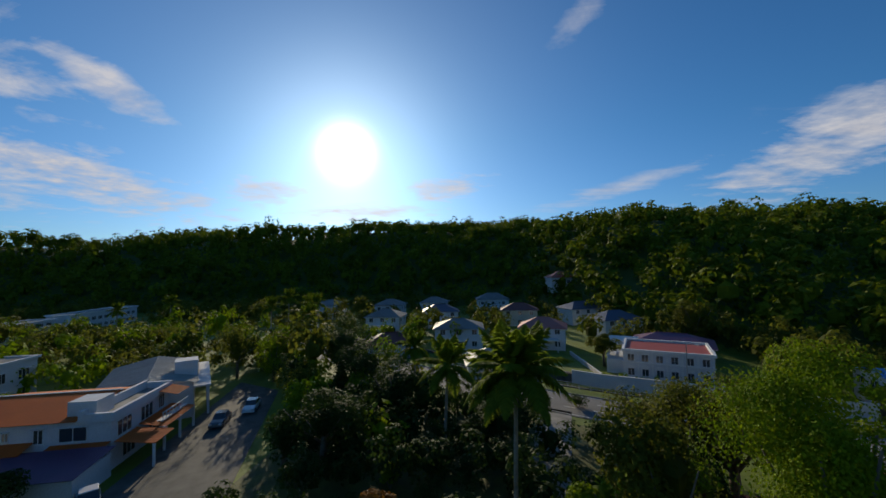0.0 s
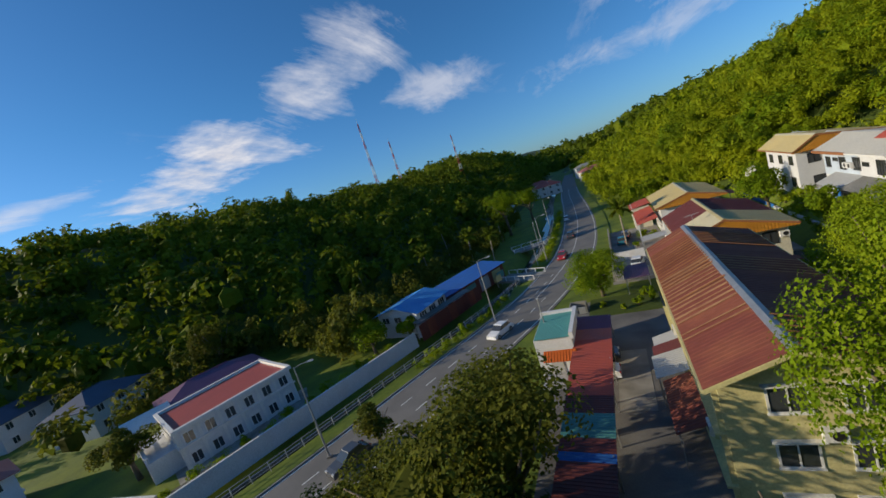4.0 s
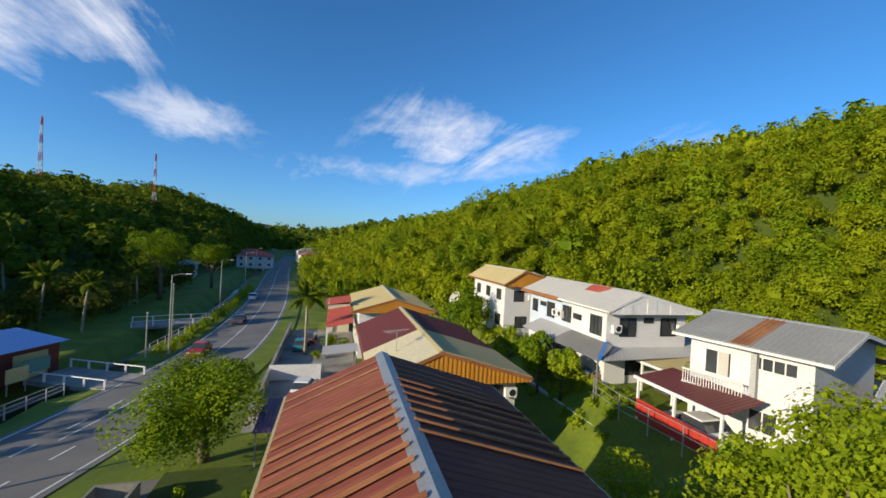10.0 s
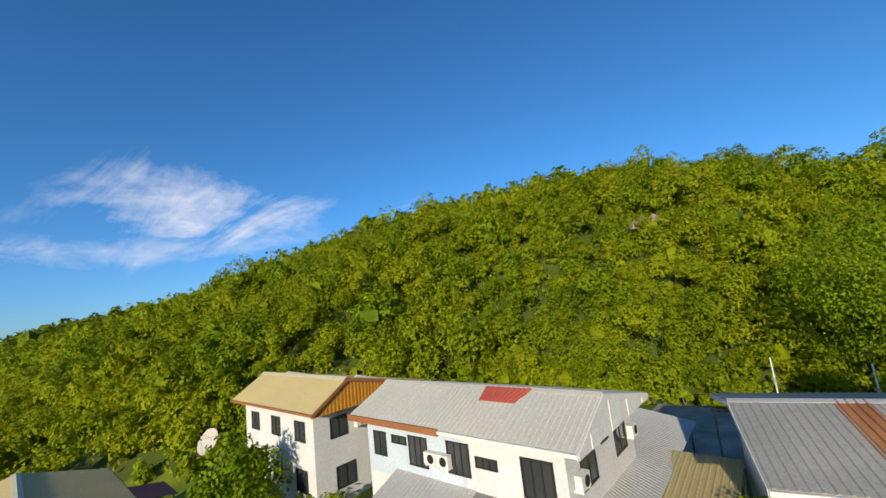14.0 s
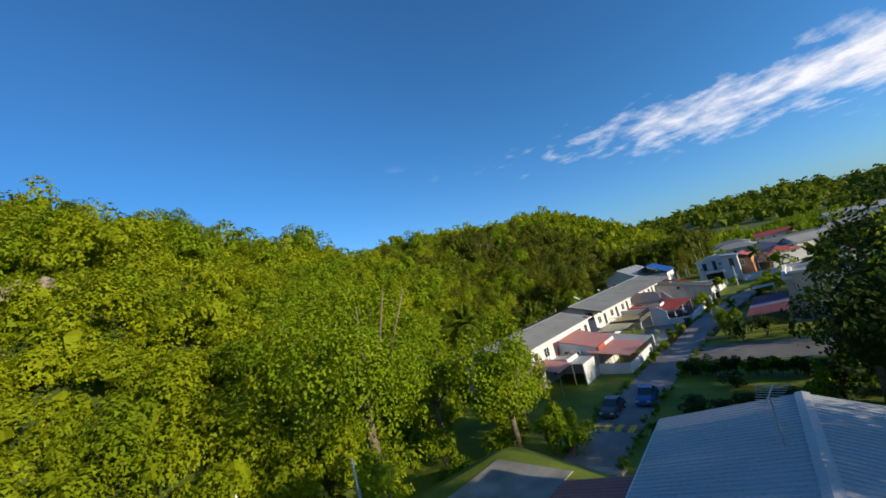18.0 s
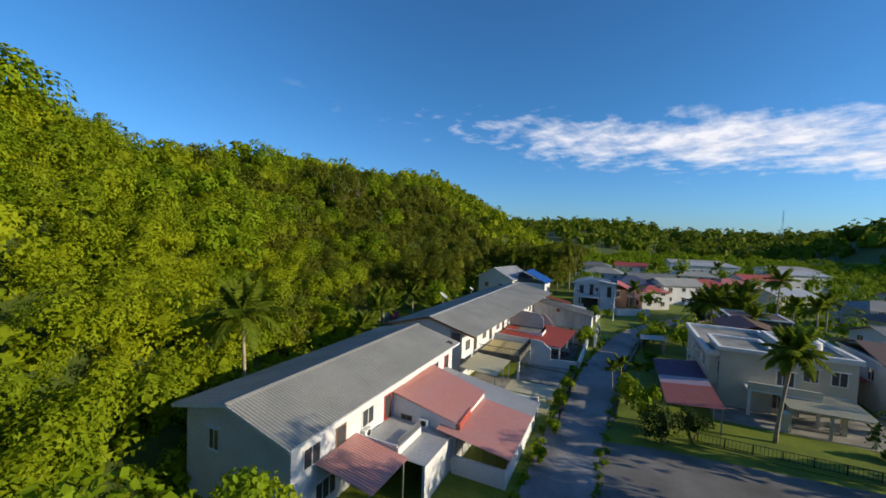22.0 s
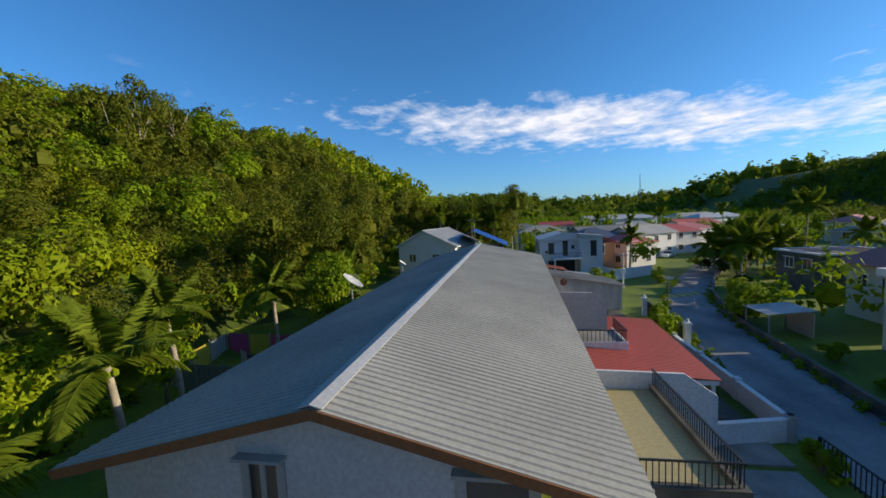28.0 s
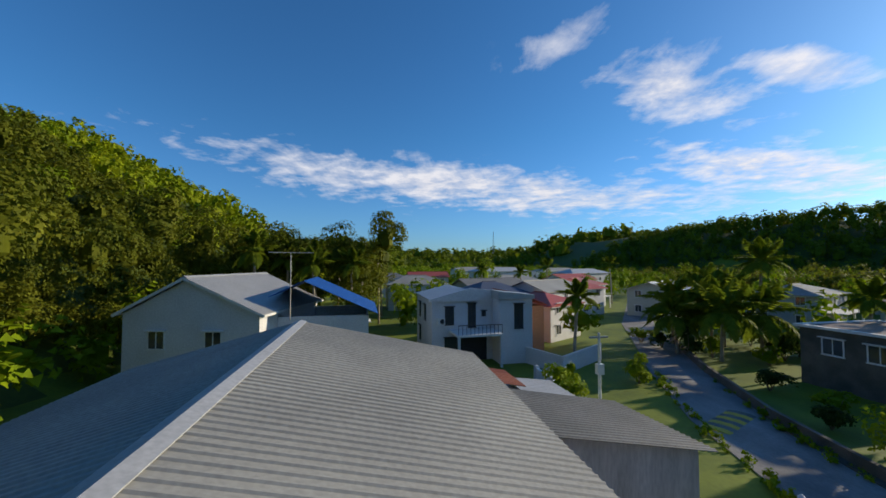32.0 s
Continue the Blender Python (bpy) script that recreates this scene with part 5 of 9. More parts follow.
posts(sh, [(-26.8, 31.4), (-26.8, 34.6), (-26.4, 37.8), (-26.4, 25.2)], 0, 2.7)
# carports in a row
cp = thing("carport_row", "long row of carports with faded red ribbed roofs", "carport")
for ya, yb, mm in ((41.2, 44.6, "roof_purple"), (38.8, 41.2, "roof_pink"), (29.4, 38.8, "roof_red"), (27.2, 29.4, "roof_maroon"), (24.6, 27.2, "roof_teal"), (23.2, 24.6, "roof_maroon"), (22.4, 23.2, "roof_blue"), (14.5, 22.4, "roof_maroon")):
    lean_roof("roof_sheet", cp, (-33.7, ya, 2.95), (-33.7, yb, 2.95), (-30.1, yb, 2.7), (-30.1, ya, 2.7), mm)
posts(cp, [(x, y) for x in (-33.5, -30.3) for y in (15, 19, 23, 27, 31, 35, 39, 44.2)], 0, 2.75)
for k, (yy, col) in enumerate(((20.5, "car_white"), (17.5, "car_grey"), (36.5, "car_white"), (40.0, "car_grey"))):
    car(-31.9, yy, 0 if k % 2 else 180, col, "parked car under the carport roofs", z=0.05, long=4.2)
tb = thing("substation_hut", "small white hut with a teal ribbed roof by the road", "hut")
wall_parts(tb, -37.4, -33.6, 37.4, 43.4, 0, 4.1, "white_wall")
part("roof", Mesh().corrugated((-33.4, 37.2, 4.25), (-33.4, 43.6, 4.25), (-37.3, 43.6, 4.2), (-37.3, 37.2, 4.2), 0.3, 0.035), M["roof_teal"], tb, "teal ribbed roof")
part("parapet", Mesh().box(-33.7, 37.1, 4.0, -33.3, 43.7, 4.7), M["white_wall"], tb)
part("parapet", Mesh().box(-37.5, 43.4, 4.0, -33.7, 43.75, 4.55), M["white_wall"], tb)
part("door", Mesh().box(-36.2, 37.3, 0, -35.0, 37.42, 2.1), M["grey_wall"], tb)
lean_roof("awning", tb, (-33.3, 36.8, 3.1), (-36.5, 36.8, 3.1), (-36.5, 35.6, 2.5), (-33.3, 35.6, 2.5), "roof_orange")
part("step", Mesh().box(-37.0, 34.8, 0, -34.4, 37.2, 0.4), M["grey_wall"], tb)
bx = thing("concrete_bin", "open concrete rubbish bin box beside the yard", "bin")
part("back", Mesh().box(-35.6, 53.6, 0, -33.4, 53.75, 1.3), M["concrete"], bx)
part("side", Mesh().box(-35.6, 52.2, 0, -35.45, 53.6, 1.3), M["concrete"], bx)
part("side", Mesh().box(-33.55, 52.2, 0, -33.4, 53.6, 1.3), M["concrete"], bx)
part("door", Mesh().box(-34.5, 52.2, 0, -33.6, 52.3, 1.0), M["galv"], bx)
solid("garden_bed", Mesh().box(-33.2, 50.4, -0.2, -24.6, 56.5, 0.16), M["soil"], "planted earth bed", "garden", kind="structure")
tree(-31.4, 57.8, 5.0, 4.8, 7.6, "leaf_tree", "broad round mango tree beside the road", 31, 15000, 0.22, 0.3, lumps=17)
for k, (x, y, r, h) in enumerate(((-27.2, 52.2, 0.9, 1.3), (-29.0, 51.6, 0.5, 0.9), (-25.4, 53.4, 0.6, 1.9), (-31.5, 53.4, 0.7, 0.8), (-26.2, 55.4, 0.8, 1.4))):
    bush(x, y, r, h, 60 + k, ("leaf_tree", "leaf_lime")[k % 2])
shd = thing("violet_shed", "open shed with a violet ribbed roof", "shed")
lean_roof("roof", shd, (-28.2, 61.0, 2.8), (-25.0, 61.0, 2.8), (-25.0, 56.0, 2.5), (-28.2, 56.0, 2.5), "roof_purple")
posts(shd, [(-28.0, 56.2), (-25.2, 56.2), (-28.0, 60.8), (-25.2, 60.8)], 0, 2.6)

# ---- first duplex and its forecourt ----
b1 = (-20.3, -10.9, 53.2, 68.4)
for u, w, h, z in ((3.4, 1.6, 0.55, 5.3), (5.6, 1.2, 0.4, 5.6), (7.7, 1.3, 1.35, 4.6), (2.6, 1.3, 1.2, 1.2)):
    add_window(h1, b1, "S", u, z, w, h, 2, frame="dark_metal", hood=False)
add_aircon(h1, b1, "S", 8.9, 5.3)
for k in range(3):
    add_window(h1, b1, "W", 2.4 + 4.6 * k, 4.3, 1.7, 1.3, 3)
    add_window(h1, b1, "W", 2.4 + 4.6 * k, 1.0, 1.9, 1.4, 3)
    add_window(h1, b1, "E", 2.4 + 4.6 * k, 4.3, 1.4, 1.2, 2)
part("step_roof", Mesh().box(-10.9, 54.0, 3.0, -9.6, 57.0, 3.15), M["concrete"], h1)
solid("forecourt", Mesh().box(-30.0, 61.5, -0.2, -20.4, 97.0, 0.04), M["concrete"], "grey concrete forecourt with oil stains", "yard", kind="structure")
car(-25.9, 69.2, 78, "car_white", "white sports utility car parked on the forecourt", z=0.05, long=4.5)
car(-27.6, 85.4, 84, "car_teal", "blue green car parked by the wall", z=0.05, long=4.2)
car(-26.8, 89.5, 84, "car_grey", "grey car parked behind another", z=0.05, long=4.2)
garden_wall("boundary_wall", [(-29.6, 62.8), (-29.8, 75.0), (-30.2, 97.0)], 1.25, "low weathered concrete boundary wall", "concrete", 0.2, "concrete")
gt = thing("ribbed_gate", "pale ribbed metal sliding gate", "gate")
for k in range(30):
    part("slat", Mesh().box(-29.4 + k * 0.285, 62.6, 0.1, -29.22 + k * 0.285, 62.68, 1.7), M["roof_white"], gt)
part("frame", Mesh().box(-29.5, 62.68, 1.62, -20.9, 62.74, 1.72), M["fence_paint"], gt)
part("frame", Mesh().box(-29.5, 62.68, 0.1, -20.9, 62.74, 0.2), M["fence_paint"], gt)
ps = thing("forecourt_roof", "grey ribbed roof on posts over the forecourt", "carport")
lean_roof("roof", ps, (-20.5, 73.4, 2.95), (-20.5, 76.9, 2.95), (-24.5, 76.9, 2.6), (-24.5, 73.4, 2.6), "roof_white")
posts(ps, [(-24.3, 73.6), (-24.3, 76.7), (-20.8, 73.6), (-20.8, 76.7)], 0, 2.6, 0.07)
garden_wall("dividing_wall", [(-29.8, 73.0), (-24.5, 73.0)], 1.6, "white painted dividing wall", "white_wall", 0.16)
palm(-26.9, 82.6, 7.6, 3.2, 18, label="short coconut palm in the front garden", seed=3)
for k, (x, y, r, h) in enumerate(((-24.0, 85.0, 1.7, 2.3), (-22.2, 83.5, 1.3, 1.9), (-23.4, 88.0, 1.0, 1.4), (-25.2, 80.4, 0.9, 1.2))):
    bush(x, y, r, h, 80 + k, "leaf_tree")
# second duplex
b2 = (-20.2, -10.9, 80.3, 94.5)
for u, w, h, z in ((3.0, 1.3, 1.3, 4.2), (5.1, 1.2, 0.4, 5.2), (7.0, 1.2, 1.1, 4.5), (3.0, 1.3, 1.2, 1.0), (6.4, 1.4, 1.2, 1.0)):
    add_window(h2, b2, "S", u, z, w, h, 2, frame="dark_metal", hood=False)
for k in range(3):
    add_window(h2, b2, "W", 2.4 + 4.4 * k, 4.2, 1.6, 1.2, 3)
    add_window(h2, b2, "W", 2.4 + 4.4 * k, 1.0, 1.8, 1.3, 3)
add_aircon(h2, b2, "S", 8.5, 4.6)
rp = thing("porch_extension", "low porch with orange red ribbed roof beside the house", "porch")
lean_roof("roof", rp, (-20.8, 81.0, 4.6), (-20.8, 95.0, 4.6), (-24.4, 95.0, 3.9), (-24.4, 81.0, 3.9), "roof_red")
lean_roof("roof", rp, (-20.8, 95.2, 5.2), (-20.8, 103.0, 5.2), (-24.8, 103.0, 4.6), (-24.8, 95.2, 4.6), "roof_red")
posts(rp, [(-24.2, y) for y in (81.2, 86, 90.5, 95, 102.6)], 0, 4.0, 0.1, "white_wall")
wall_parts(rp, -24.4, -20.9, 95.4, 102.8, 0, 4.7, "cream_wall")
ex = thing("back_shed", "small shed with a pinkish red roof behind the house", "shed")
lean_roof("roof", ex, (-9.5, 92.0, 4.2), (-9.5, 97.0, 4.2), (-5.8, 97.0, 3.5), (-5.8, 92.0, 3.5), "roof_pink")
posts(ex, [(-9.2, 92.3), (-6.1, 92.3), (-9.2, 96.7), (-6.1, 96.7)], 0, 3.5)
# wall and blue hoarding behind the duplexes
bf = thing("blue_hoarding", "bright blue sheet metal hoarding along the back lane", "fence")
for k in range(16):
    part("sheet", Mesh().corrugated((-4.4, 79.0 + k, 2.7), (-4.4, 79.97 + k, 2.7), (-4.32, 79.97 + k, 0.2), (-4.32, 79.0 + k, 0.2), 0.25, 0.03), M["blue_sheet"], bf)
garden_wall("back_wall", [(-4.4, 79.0), (-4.2, 60.6), (-3.8, 52.0)], 2.4, "pale grey retaining wall along the back lane", "grey_wall", 0.25, "white_wall")
solid("back_lane", Mesh().box(-10.6, 50, -0.2, -4.6, 92, 0.05), M["concrete_dark"], "dark mossy strip behind the duplexes", "yard", kind="structure")


# ---- houses below the hill: windows, awnings, carports ----
b3 = (-2.0, 7.4, 75.0, 86.5)
for u, z, w, h in ((2.0, 8.7, 1.3, 1.3), (5.6, 9.2, 1.2, 0.5), (7.6, 8.7, 1.3, 1.3), (2.4, 5.2, 1.5, 1.4), (6.0, 5.2, 1.5, 1.4)):
    add_window(h3, b3, "S", u, z, w, h, 2, frame="dark_metal", hood=False)
for k in range(3):
    add_window(h3, b3, "W", 2.0 + 3.8 * k, 8.7, 1.4, 1.3, 2, frame="dark_metal", hood=False)
    add_window(h3, b3, "W", 2.0 + 3.8 * k, 5.3, 1.5, 1.4, 2, frame="dark_metal", hood=False)
add_aircon(h3, b3, "S", 3.7, 9.0)
b4 = (-0.6, 8.0, 57.0, 70.6)
for u, z, w, h, p_ in ((1.2, 8.5, 1.1, 1.3, 2), (3.0, 9.4, 1.2, 0.35, 2), (4.6, 8.4, 1.4, 1.5, 3), (7.6, 8.5, 1.4, 1.5, 3), (9.4, 9.1, 1.2, 0.4, 3), (12.2, 8.3, 1.5, 1.6, 3), (1.8, 5.0, 2.0, 1.3, 3)):
    add_window(h4, b4, "W", u, z, w, h, p_, frame="dark_metal", hood=False)
for u, z, w, h in ((2.2, 8.4, 1.6, 1.5), (6.6, 8.4, 1.6, 1.5), (4.4, 9.6, 0.9, 0.35), (3.0, 5.0, 1.6, 1.3)):
    add_window(h4, b4, "S", u, z, w, h, 2, frame="dark_metal", hood=False)
for sd, u in (("W", 5.9), ("W", 6.8), ("S", 0.8), ("S", 7.8)):
    add_aircon(h4, b4, sd, u, 8.8)
part("roof_patch", Mesh().corrugated((2.0, 59.6, 12.34), (2.0, 62.6, 12.34), (0.9, 62.4, 11.86), (0.9, 60.2, 11.86), 0.3, 0.04), M["roof_red"], h4, "red replaced roof sheets")
la = thing("lean_to_roof", "grey ribbed lean-to roof along the duplex front", "awning")
lean_roof("roof_sheet", la, (-0.6, 62.0, 7.9), (-0.6, 68.0, 7.9), (-2.9, 68.0, 6.95), (-2.9, 62.0, 6.95), "roof_white")
lean_roof("roof_sheet", la, (-0.6, 56.0, 7.85), (-0.6, 62.0, 7.85), (-2.9, 62.0, 6.9), (-2.9, 54.8, 6.9), "roof_dark")
lean_roof("roof_sheet", la, (16.6, 59.4, 7.7), (-0.4, 58.2, 7.7), (-2.6, 54.8, 6.94), (16.6, 55.4, 7.0), "roof_white", 0.26)
part("flashing", bar(Mesh(), (-0.5, 57.0, 7.9), (-2.8, 54.9, 7.02), 0.14, 0.03), M["blue_sheet"], la, "pale blue flashing strip")
posts(la, [(-2.7, 55.2), (-2.7, 62.0), (-2.7, 67.8), (5.0, 55.6), (10.0, 55.8), (16.3, 55.8), (16.3, 59.0)], 3.9, 7.0, 0.06)
part("store_wall", Mesh().box(-2.1, 65.2, 4.0, -0.6, 67.9, 7.2), M["white_wall"], la)
part("blue_door", Mesh().box(-2.16, 63.4, 4.0, -2.06, 65.1, 6.6), M["blue_sheet"], la)
for k in range(9):
    rnd2 = random.Random(k)
    kk = thing("stored_goods", "household clutter and boxes kept under the lean-to", "box", pose(-1.4 + rnd2.uniform(-0.4, 0.5), 57.5 + k * 0.65, 4.2), "clutter")
    part("crate", Mesh().bevel_box(-0.3, -0.25, 0, 0.3, 0.25, 0.4 + 0.5 * rnd2.random(), 0.04), M[("wood", "roof_white", "blue_sheet", "galv", "red_paint")[k % 5]], kk)
yc = thing("yellow_carport", "flat carport roof stained yellow with dry leaves", "carport")
part("roof", Mesh().corrugated((10.4, 52.2, 7.1), (10.4, 56.0, 7.1), (1.6, 55.6, 6.7), (1.6, 52.0, 6.7), 0.3, 0.03), M["roof_tan"], yc)
part("fascia", Mesh().box(1.5, 51.9, 6.55, 1.6, 55.7, 6.75), M["trim_white"], yc)
posts(yc, [(1.8, 52.2), (1.8, 55.3), (6.0, 52.2), (10.2, 52.4)], 4.0, 6.7, 0.07, "trim_white")
car(4.6, 53.8, 180, "car_grey", "dark car parked under the yellowed carport", z=4.22)
car(9.0, 57.4, 170, "car_white", "white car parked under the long awning", z=4.22)
b5 = (0.7, 11.2, 43.4, 49.8)
for u, z, w, h, p_ in ((1.7, 7.7, 1.5, 1.5, 2), (4.6, 8.7, 2.2, 0.7, 4), (4.2, 5.0, 1.4, 1.2, 2)):
    add_window(h5, b5, "W", u, z, w, h, p_, frame="trim_white", hood=False)
b6 = (-4.6, 5.6, -13.8, -0.6)
for u in (2.0, 5.4, 9.0, 11.8):
    add_window(h6, b6, "W", u, 5.2, 1.4, 1.2, 2, hood=False)
    add_window(h6, b6, "E", u, 5.2, 1.2, 1.1, 2, hood=False)
lean_roof("back_awning", h6, (6.4, -10.4, 6.9), (6.4, -5.6, 6.9), (11.0, -5.6, 6.1), (11.0, -10.4, 6.1), "roof_pink")
lean_roof("back_awning", h6, (6.4, -5.4, 6.7), (6.4, -3.4, 6.7), (9.2, -3.4, 6.2), (9.2, -5.4, 6.2), "roof_white")
posts(h6, [(10.8, -10.2), (10.8, -5.8), (9.0, -3.6)], 3.0, 6.15, 0.06)
add_window(h5, b5, "N", 3.0, 7.6, 1.6, 1.4, 2)
add_window(h5, b5, "N", 7.0, 7.6, 1.6, 1.4, 2)
part("curtain", Mesh().box(0.66, 47.5, 7.7, 0.69, 48.1, 9.2), M["curtain"], h5)
bal = part("balcony", Mesh().box(-0.5, 46.2, 6.75, 0.72, 49.7, 6.95), M["white_wall"], h5)
for k in range(22):
    part("baluster", Mesh().box(-0.46, 46.25 + k * 0.16, 6.95, -0.42, 46.29 + k * 0.16, 7.75), M["trim_white"], bal)
part("rail", Mesh().box(-0.5, 46.2, 7.75, -0.38, 49.7, 7.83), M["trim_white"], bal)
part("recess_wall", Mesh().box(0.3, 45.9, 6.9, 0.72, 46.2, 9.6), M["grey_wall"], h5)
part("roof_strip", Mesh().corrugated((5.3, 46.2, 11.33), (5.3, 47.3, 11.33), (0.1, 47.3, 10.04), (0.1, 46.2, 10.04), 0.3, 0.05), M["rust_rib"], h5, "rusty replaced roof strip")
lean_roof("back_awning", h5, (11.8, 43.0, 9.0), (11.8, 50.6, 9.0), (16.2, 50.6, 7.9), (16.2, 43.0, 7.9), "roof_maroon")
posts(h5, [(16.0, 43.2), (16.0, 50.4)], 4.0, 7.9, 0.06)
rc = thing("red_carport", "carport with a dark red roof and red side panels", "carport")
lean_roof("roof", rc, (0.6, 44.8, 7.5), (0.6, 51.2, 7.5), (-2.6, 51.2, 7.0), (-2.6, 44.8, 7.0), "roof_maroon")
part("fascia", Mesh().box(-2.7, 44.7, 6.85, -2.6, 51.3, 7.05), M["trim_white"], rc)
posts(rc, [(-2.5, 44.9), (-2.5, 48.0), (-2.5, 51.0)], 4.0, 7.0, 0.07, "trim_white")
for k in range(11):
    part("panel", Mesh().box(-2.62, 45.0 + k * 0.55, 4.25, -2.56, 45.52 + k * 0.55, 5.5), M["red_paint"], rc)
car(-0.9, 48.0, 90, "car_white", "white car parked inside the red carport", z=4.22)
ct = railing("court_fence", [(-3.4, 54.6, 4.1), (-3.6, 51.5, 4.0), (-3.2, 44.0, 4.1)], 1.6, "thin wire fence on steel posts round the lawn", 2.2, (1.0, 0.66, 0.33), "galv", w=0.025)
m = Mesh()
DRIVE = [((25.6, 24.8), (30.8, 26.2)), ((24.6, 29.0), (30.2, 30.5)), ((23.2, 33.0), (29.2, 34.5)), ((21.6, 40.0), (28.0, 41.0)), ((19.5, 48.0), (28.5, 50.0)), ((15.0, 56.0), (30.5, 57.0)), ((13.0, 61.0), (30.5, 61.5))]
for (a0, a1), (b0, b1) in zip(DRIVE[:-1], DRIVE[1:]):
    za, zb = float(ground_height(*a0)) + 0.08, float(ground_height(*b0)) + 0.08
    c = [(a0[0], a0[1], za), (a1[0], a1[1], za), (b1[0], b1[1], zb), (b0[0], b0[1], zb)]
    m.hexa([(x, y, z - 0.5) for x, y, z in c] + c)
solid("back_drive", m, M["concrete"], "pale concrete drive at the foot of the hill", "yard", kind="structure")
pt = thing("blue_lorry", "small blue lorry parked at the foot of the hill", "lorry", pose(29.6, 71.6, 4.2, 0, 0, 75))
part("cab", Mesh().bevel_box(-0.9, -0.85, 0.5, 0.6, 0.85, 2.0, 0.15), M["car_blue"], pt)
part("bed", Mesh().box(0.7, -0.95, 0.7, 3.6, 0.95, 1.15), M["car_teal"], pt)
for xx in (-0.3, 2.6):
    for s in (-1, 1):
        part("wheel", Mesh().tube([(xx, s * 0.62, 0.38), (xx, s * 0.86, 0.38)], 0.38, 12), M["rubber"], pt)
for x, y, zz in ((32.4, 51.4, 4.2), (29.6, 45.0, 4.2)):
    tp = thing("signal_pole", "thin white pole at the hill foot", "pole", pose(x, y, zz), "thin poles")
    part("pole", Mesh().tube([(0, 0, -0.2), (0, 0, 4.6)], 0.06, 7), M["trim_white"], tp)
    part("box", Mesh().box(-0.14, -0.1, 2.2, 0.14, 0.1, 2.7), M["galv"], tp)
rk = Mesh()
for k in range(7):
    rr = random.Random(k + 3)
    c = Vector((rr.uniform(-2.5, 2.5), rr.uniform(-4, 4), rr.uniform(0, 2)))
    rk.tube([c + Vector((0, 0, -1.5)), c, c + Vector((-0.4, 0, 1.2)), c + Vector((-0.5, 0, 1.8))], [2.2, 2.0, 1.3, 0.3], 7)
solid("rock_outcrop", rk, M["rock"], "bare pale rock patch high on the wooded slope", "rock", kind="stuff", at=pose(63, 66.5, float(ground_height(63, 66.5)) + 4.2) @ Matrix.Scale(0.5, 4))

# trees on the bench and between the blocks
tree(-12.8, 38.4, 3.4, 3.6, 9.6, "leaf_lime", "airy tree with pale bare branches beside the block", 41, 5200, 0.17, 0.2, "bark_pale", core=False, lumps=13, limbs=12)
tree(-12.4, 31.0, 3.7, 5.6, 15.2, "leaf_lime", "tall bright green tree beside the block", 51, 24000, 0.13, 0.3, lumps=20)
tree(-7.4, 32.0, 4.2, 5.8, 15.0, "leaf_lime", "leafy bright green tree in the yard behind the block", 54, 15000, 0.16, 0.3, lumps=17)
tree(-9.4, 24.0, 4.8, 5.8, 14.6, "leaf_lime", "large bright green tree beside the block", 42, 24000, 0.14, 0.36, lumps=19)
tree(-18.6, 14.4, 4.6, 7.8, 18.0, "leaf_tree", "large bright green tree at the end of the block", 43, 42000, 0.125, 0.36, lumps=22)
tree(-8.0, 37.4, 3.5, 4.6, 11.8, "leaf_lime", "bright green tree before the balcony house", 53, 9000, 0.19, 0.28, lumps=14)
tree(-3.4, 28.6, 5.8, 6.0, 15.6, "leaf_tree", "large green tree beside the block", 52, 12000, 0.22, 0.4, lumps=16)
tree(1.6, 33.0, 5.0, 5.0, 14.6, "leaf_lime", "tall green tree beside the block", 44, 7000, 0.26, 0.3, lumps=14)
tree(-2.0, 18.0, 7.0, 7.0, 16.4, "leaf_tree", "large green tree with dense crown", 45, 9000, 0.28, 0.4, lumps=15)
tree(-11.0, 6.0, 6.0, 5.6, 14.0, "leaf_tree", "large green tree with dense crown", 46, 6000, 0.3, 0.35, lumps=13)
tree(-4.4, 61.4, 2.2, 2.6, 5.6, "leaf_tree", "small garden tree before the white duplex", 47, 3200, 0.26, 0.14)
tree(-4.0, 58.2, 1.9, 2.3, 5.0, "leaf_lime", "small garden tree before the white duplex", 48, 2200, 0.25, 0.1)
tree(-5.4, 77.5, 3.7, 5.6, 9.4, "leaf_tree", "round green tree beside the tan roofed house", 49, 4800, 0.28, 0.22)
tree(4.2, 51.6, 1.5, 1.6, 4.2, "leaf_lime", "young bushy tree beside the yellowed carport", 50, 900, 0.2, 0.07, z=4.1)
for k in range(16):
    rr = random.Random(k + 40)
    bush(-3.2 + rr.uniform(-0.6, 1.6), 58 + k * 1.25, rr.uniform(0.8, 1.7), rr.uniform(1.0, 2.2), 140 + k, ("leaf_tree", "leaf_lime", "leaf_tree")[k % 3], "overgrown garden shrub by the white duplex", leaves=220)
for k in range(24):
    rr = random.Random(k + 90)
    bush(30.5 + rr.uniform(0, 4), 44 + k * 1.5, rr.uniform(1.0, 1.9), rr.uniform(1.2, 2.4), 170 + k, "leaf_lime", "bright green scrub at the foot of the hill", leaves=260, size=0.3)
# bare snags on the skyline
for k, (x, y, hh) in enumerate(((110.9, 52.1, 11), (106, 47, 9), (114, 58, 9), (143, 160, 12), (104, 88, 8), (112, 40, 9))):
    tree(x, y, 4.0, 3.6, hh, "leaf_grey", "sparse grey tree standing out on the ridge", 200 + k, 380, 0.5, 0.22, "bark_pale", core=False, lumps=9, limbs=9)

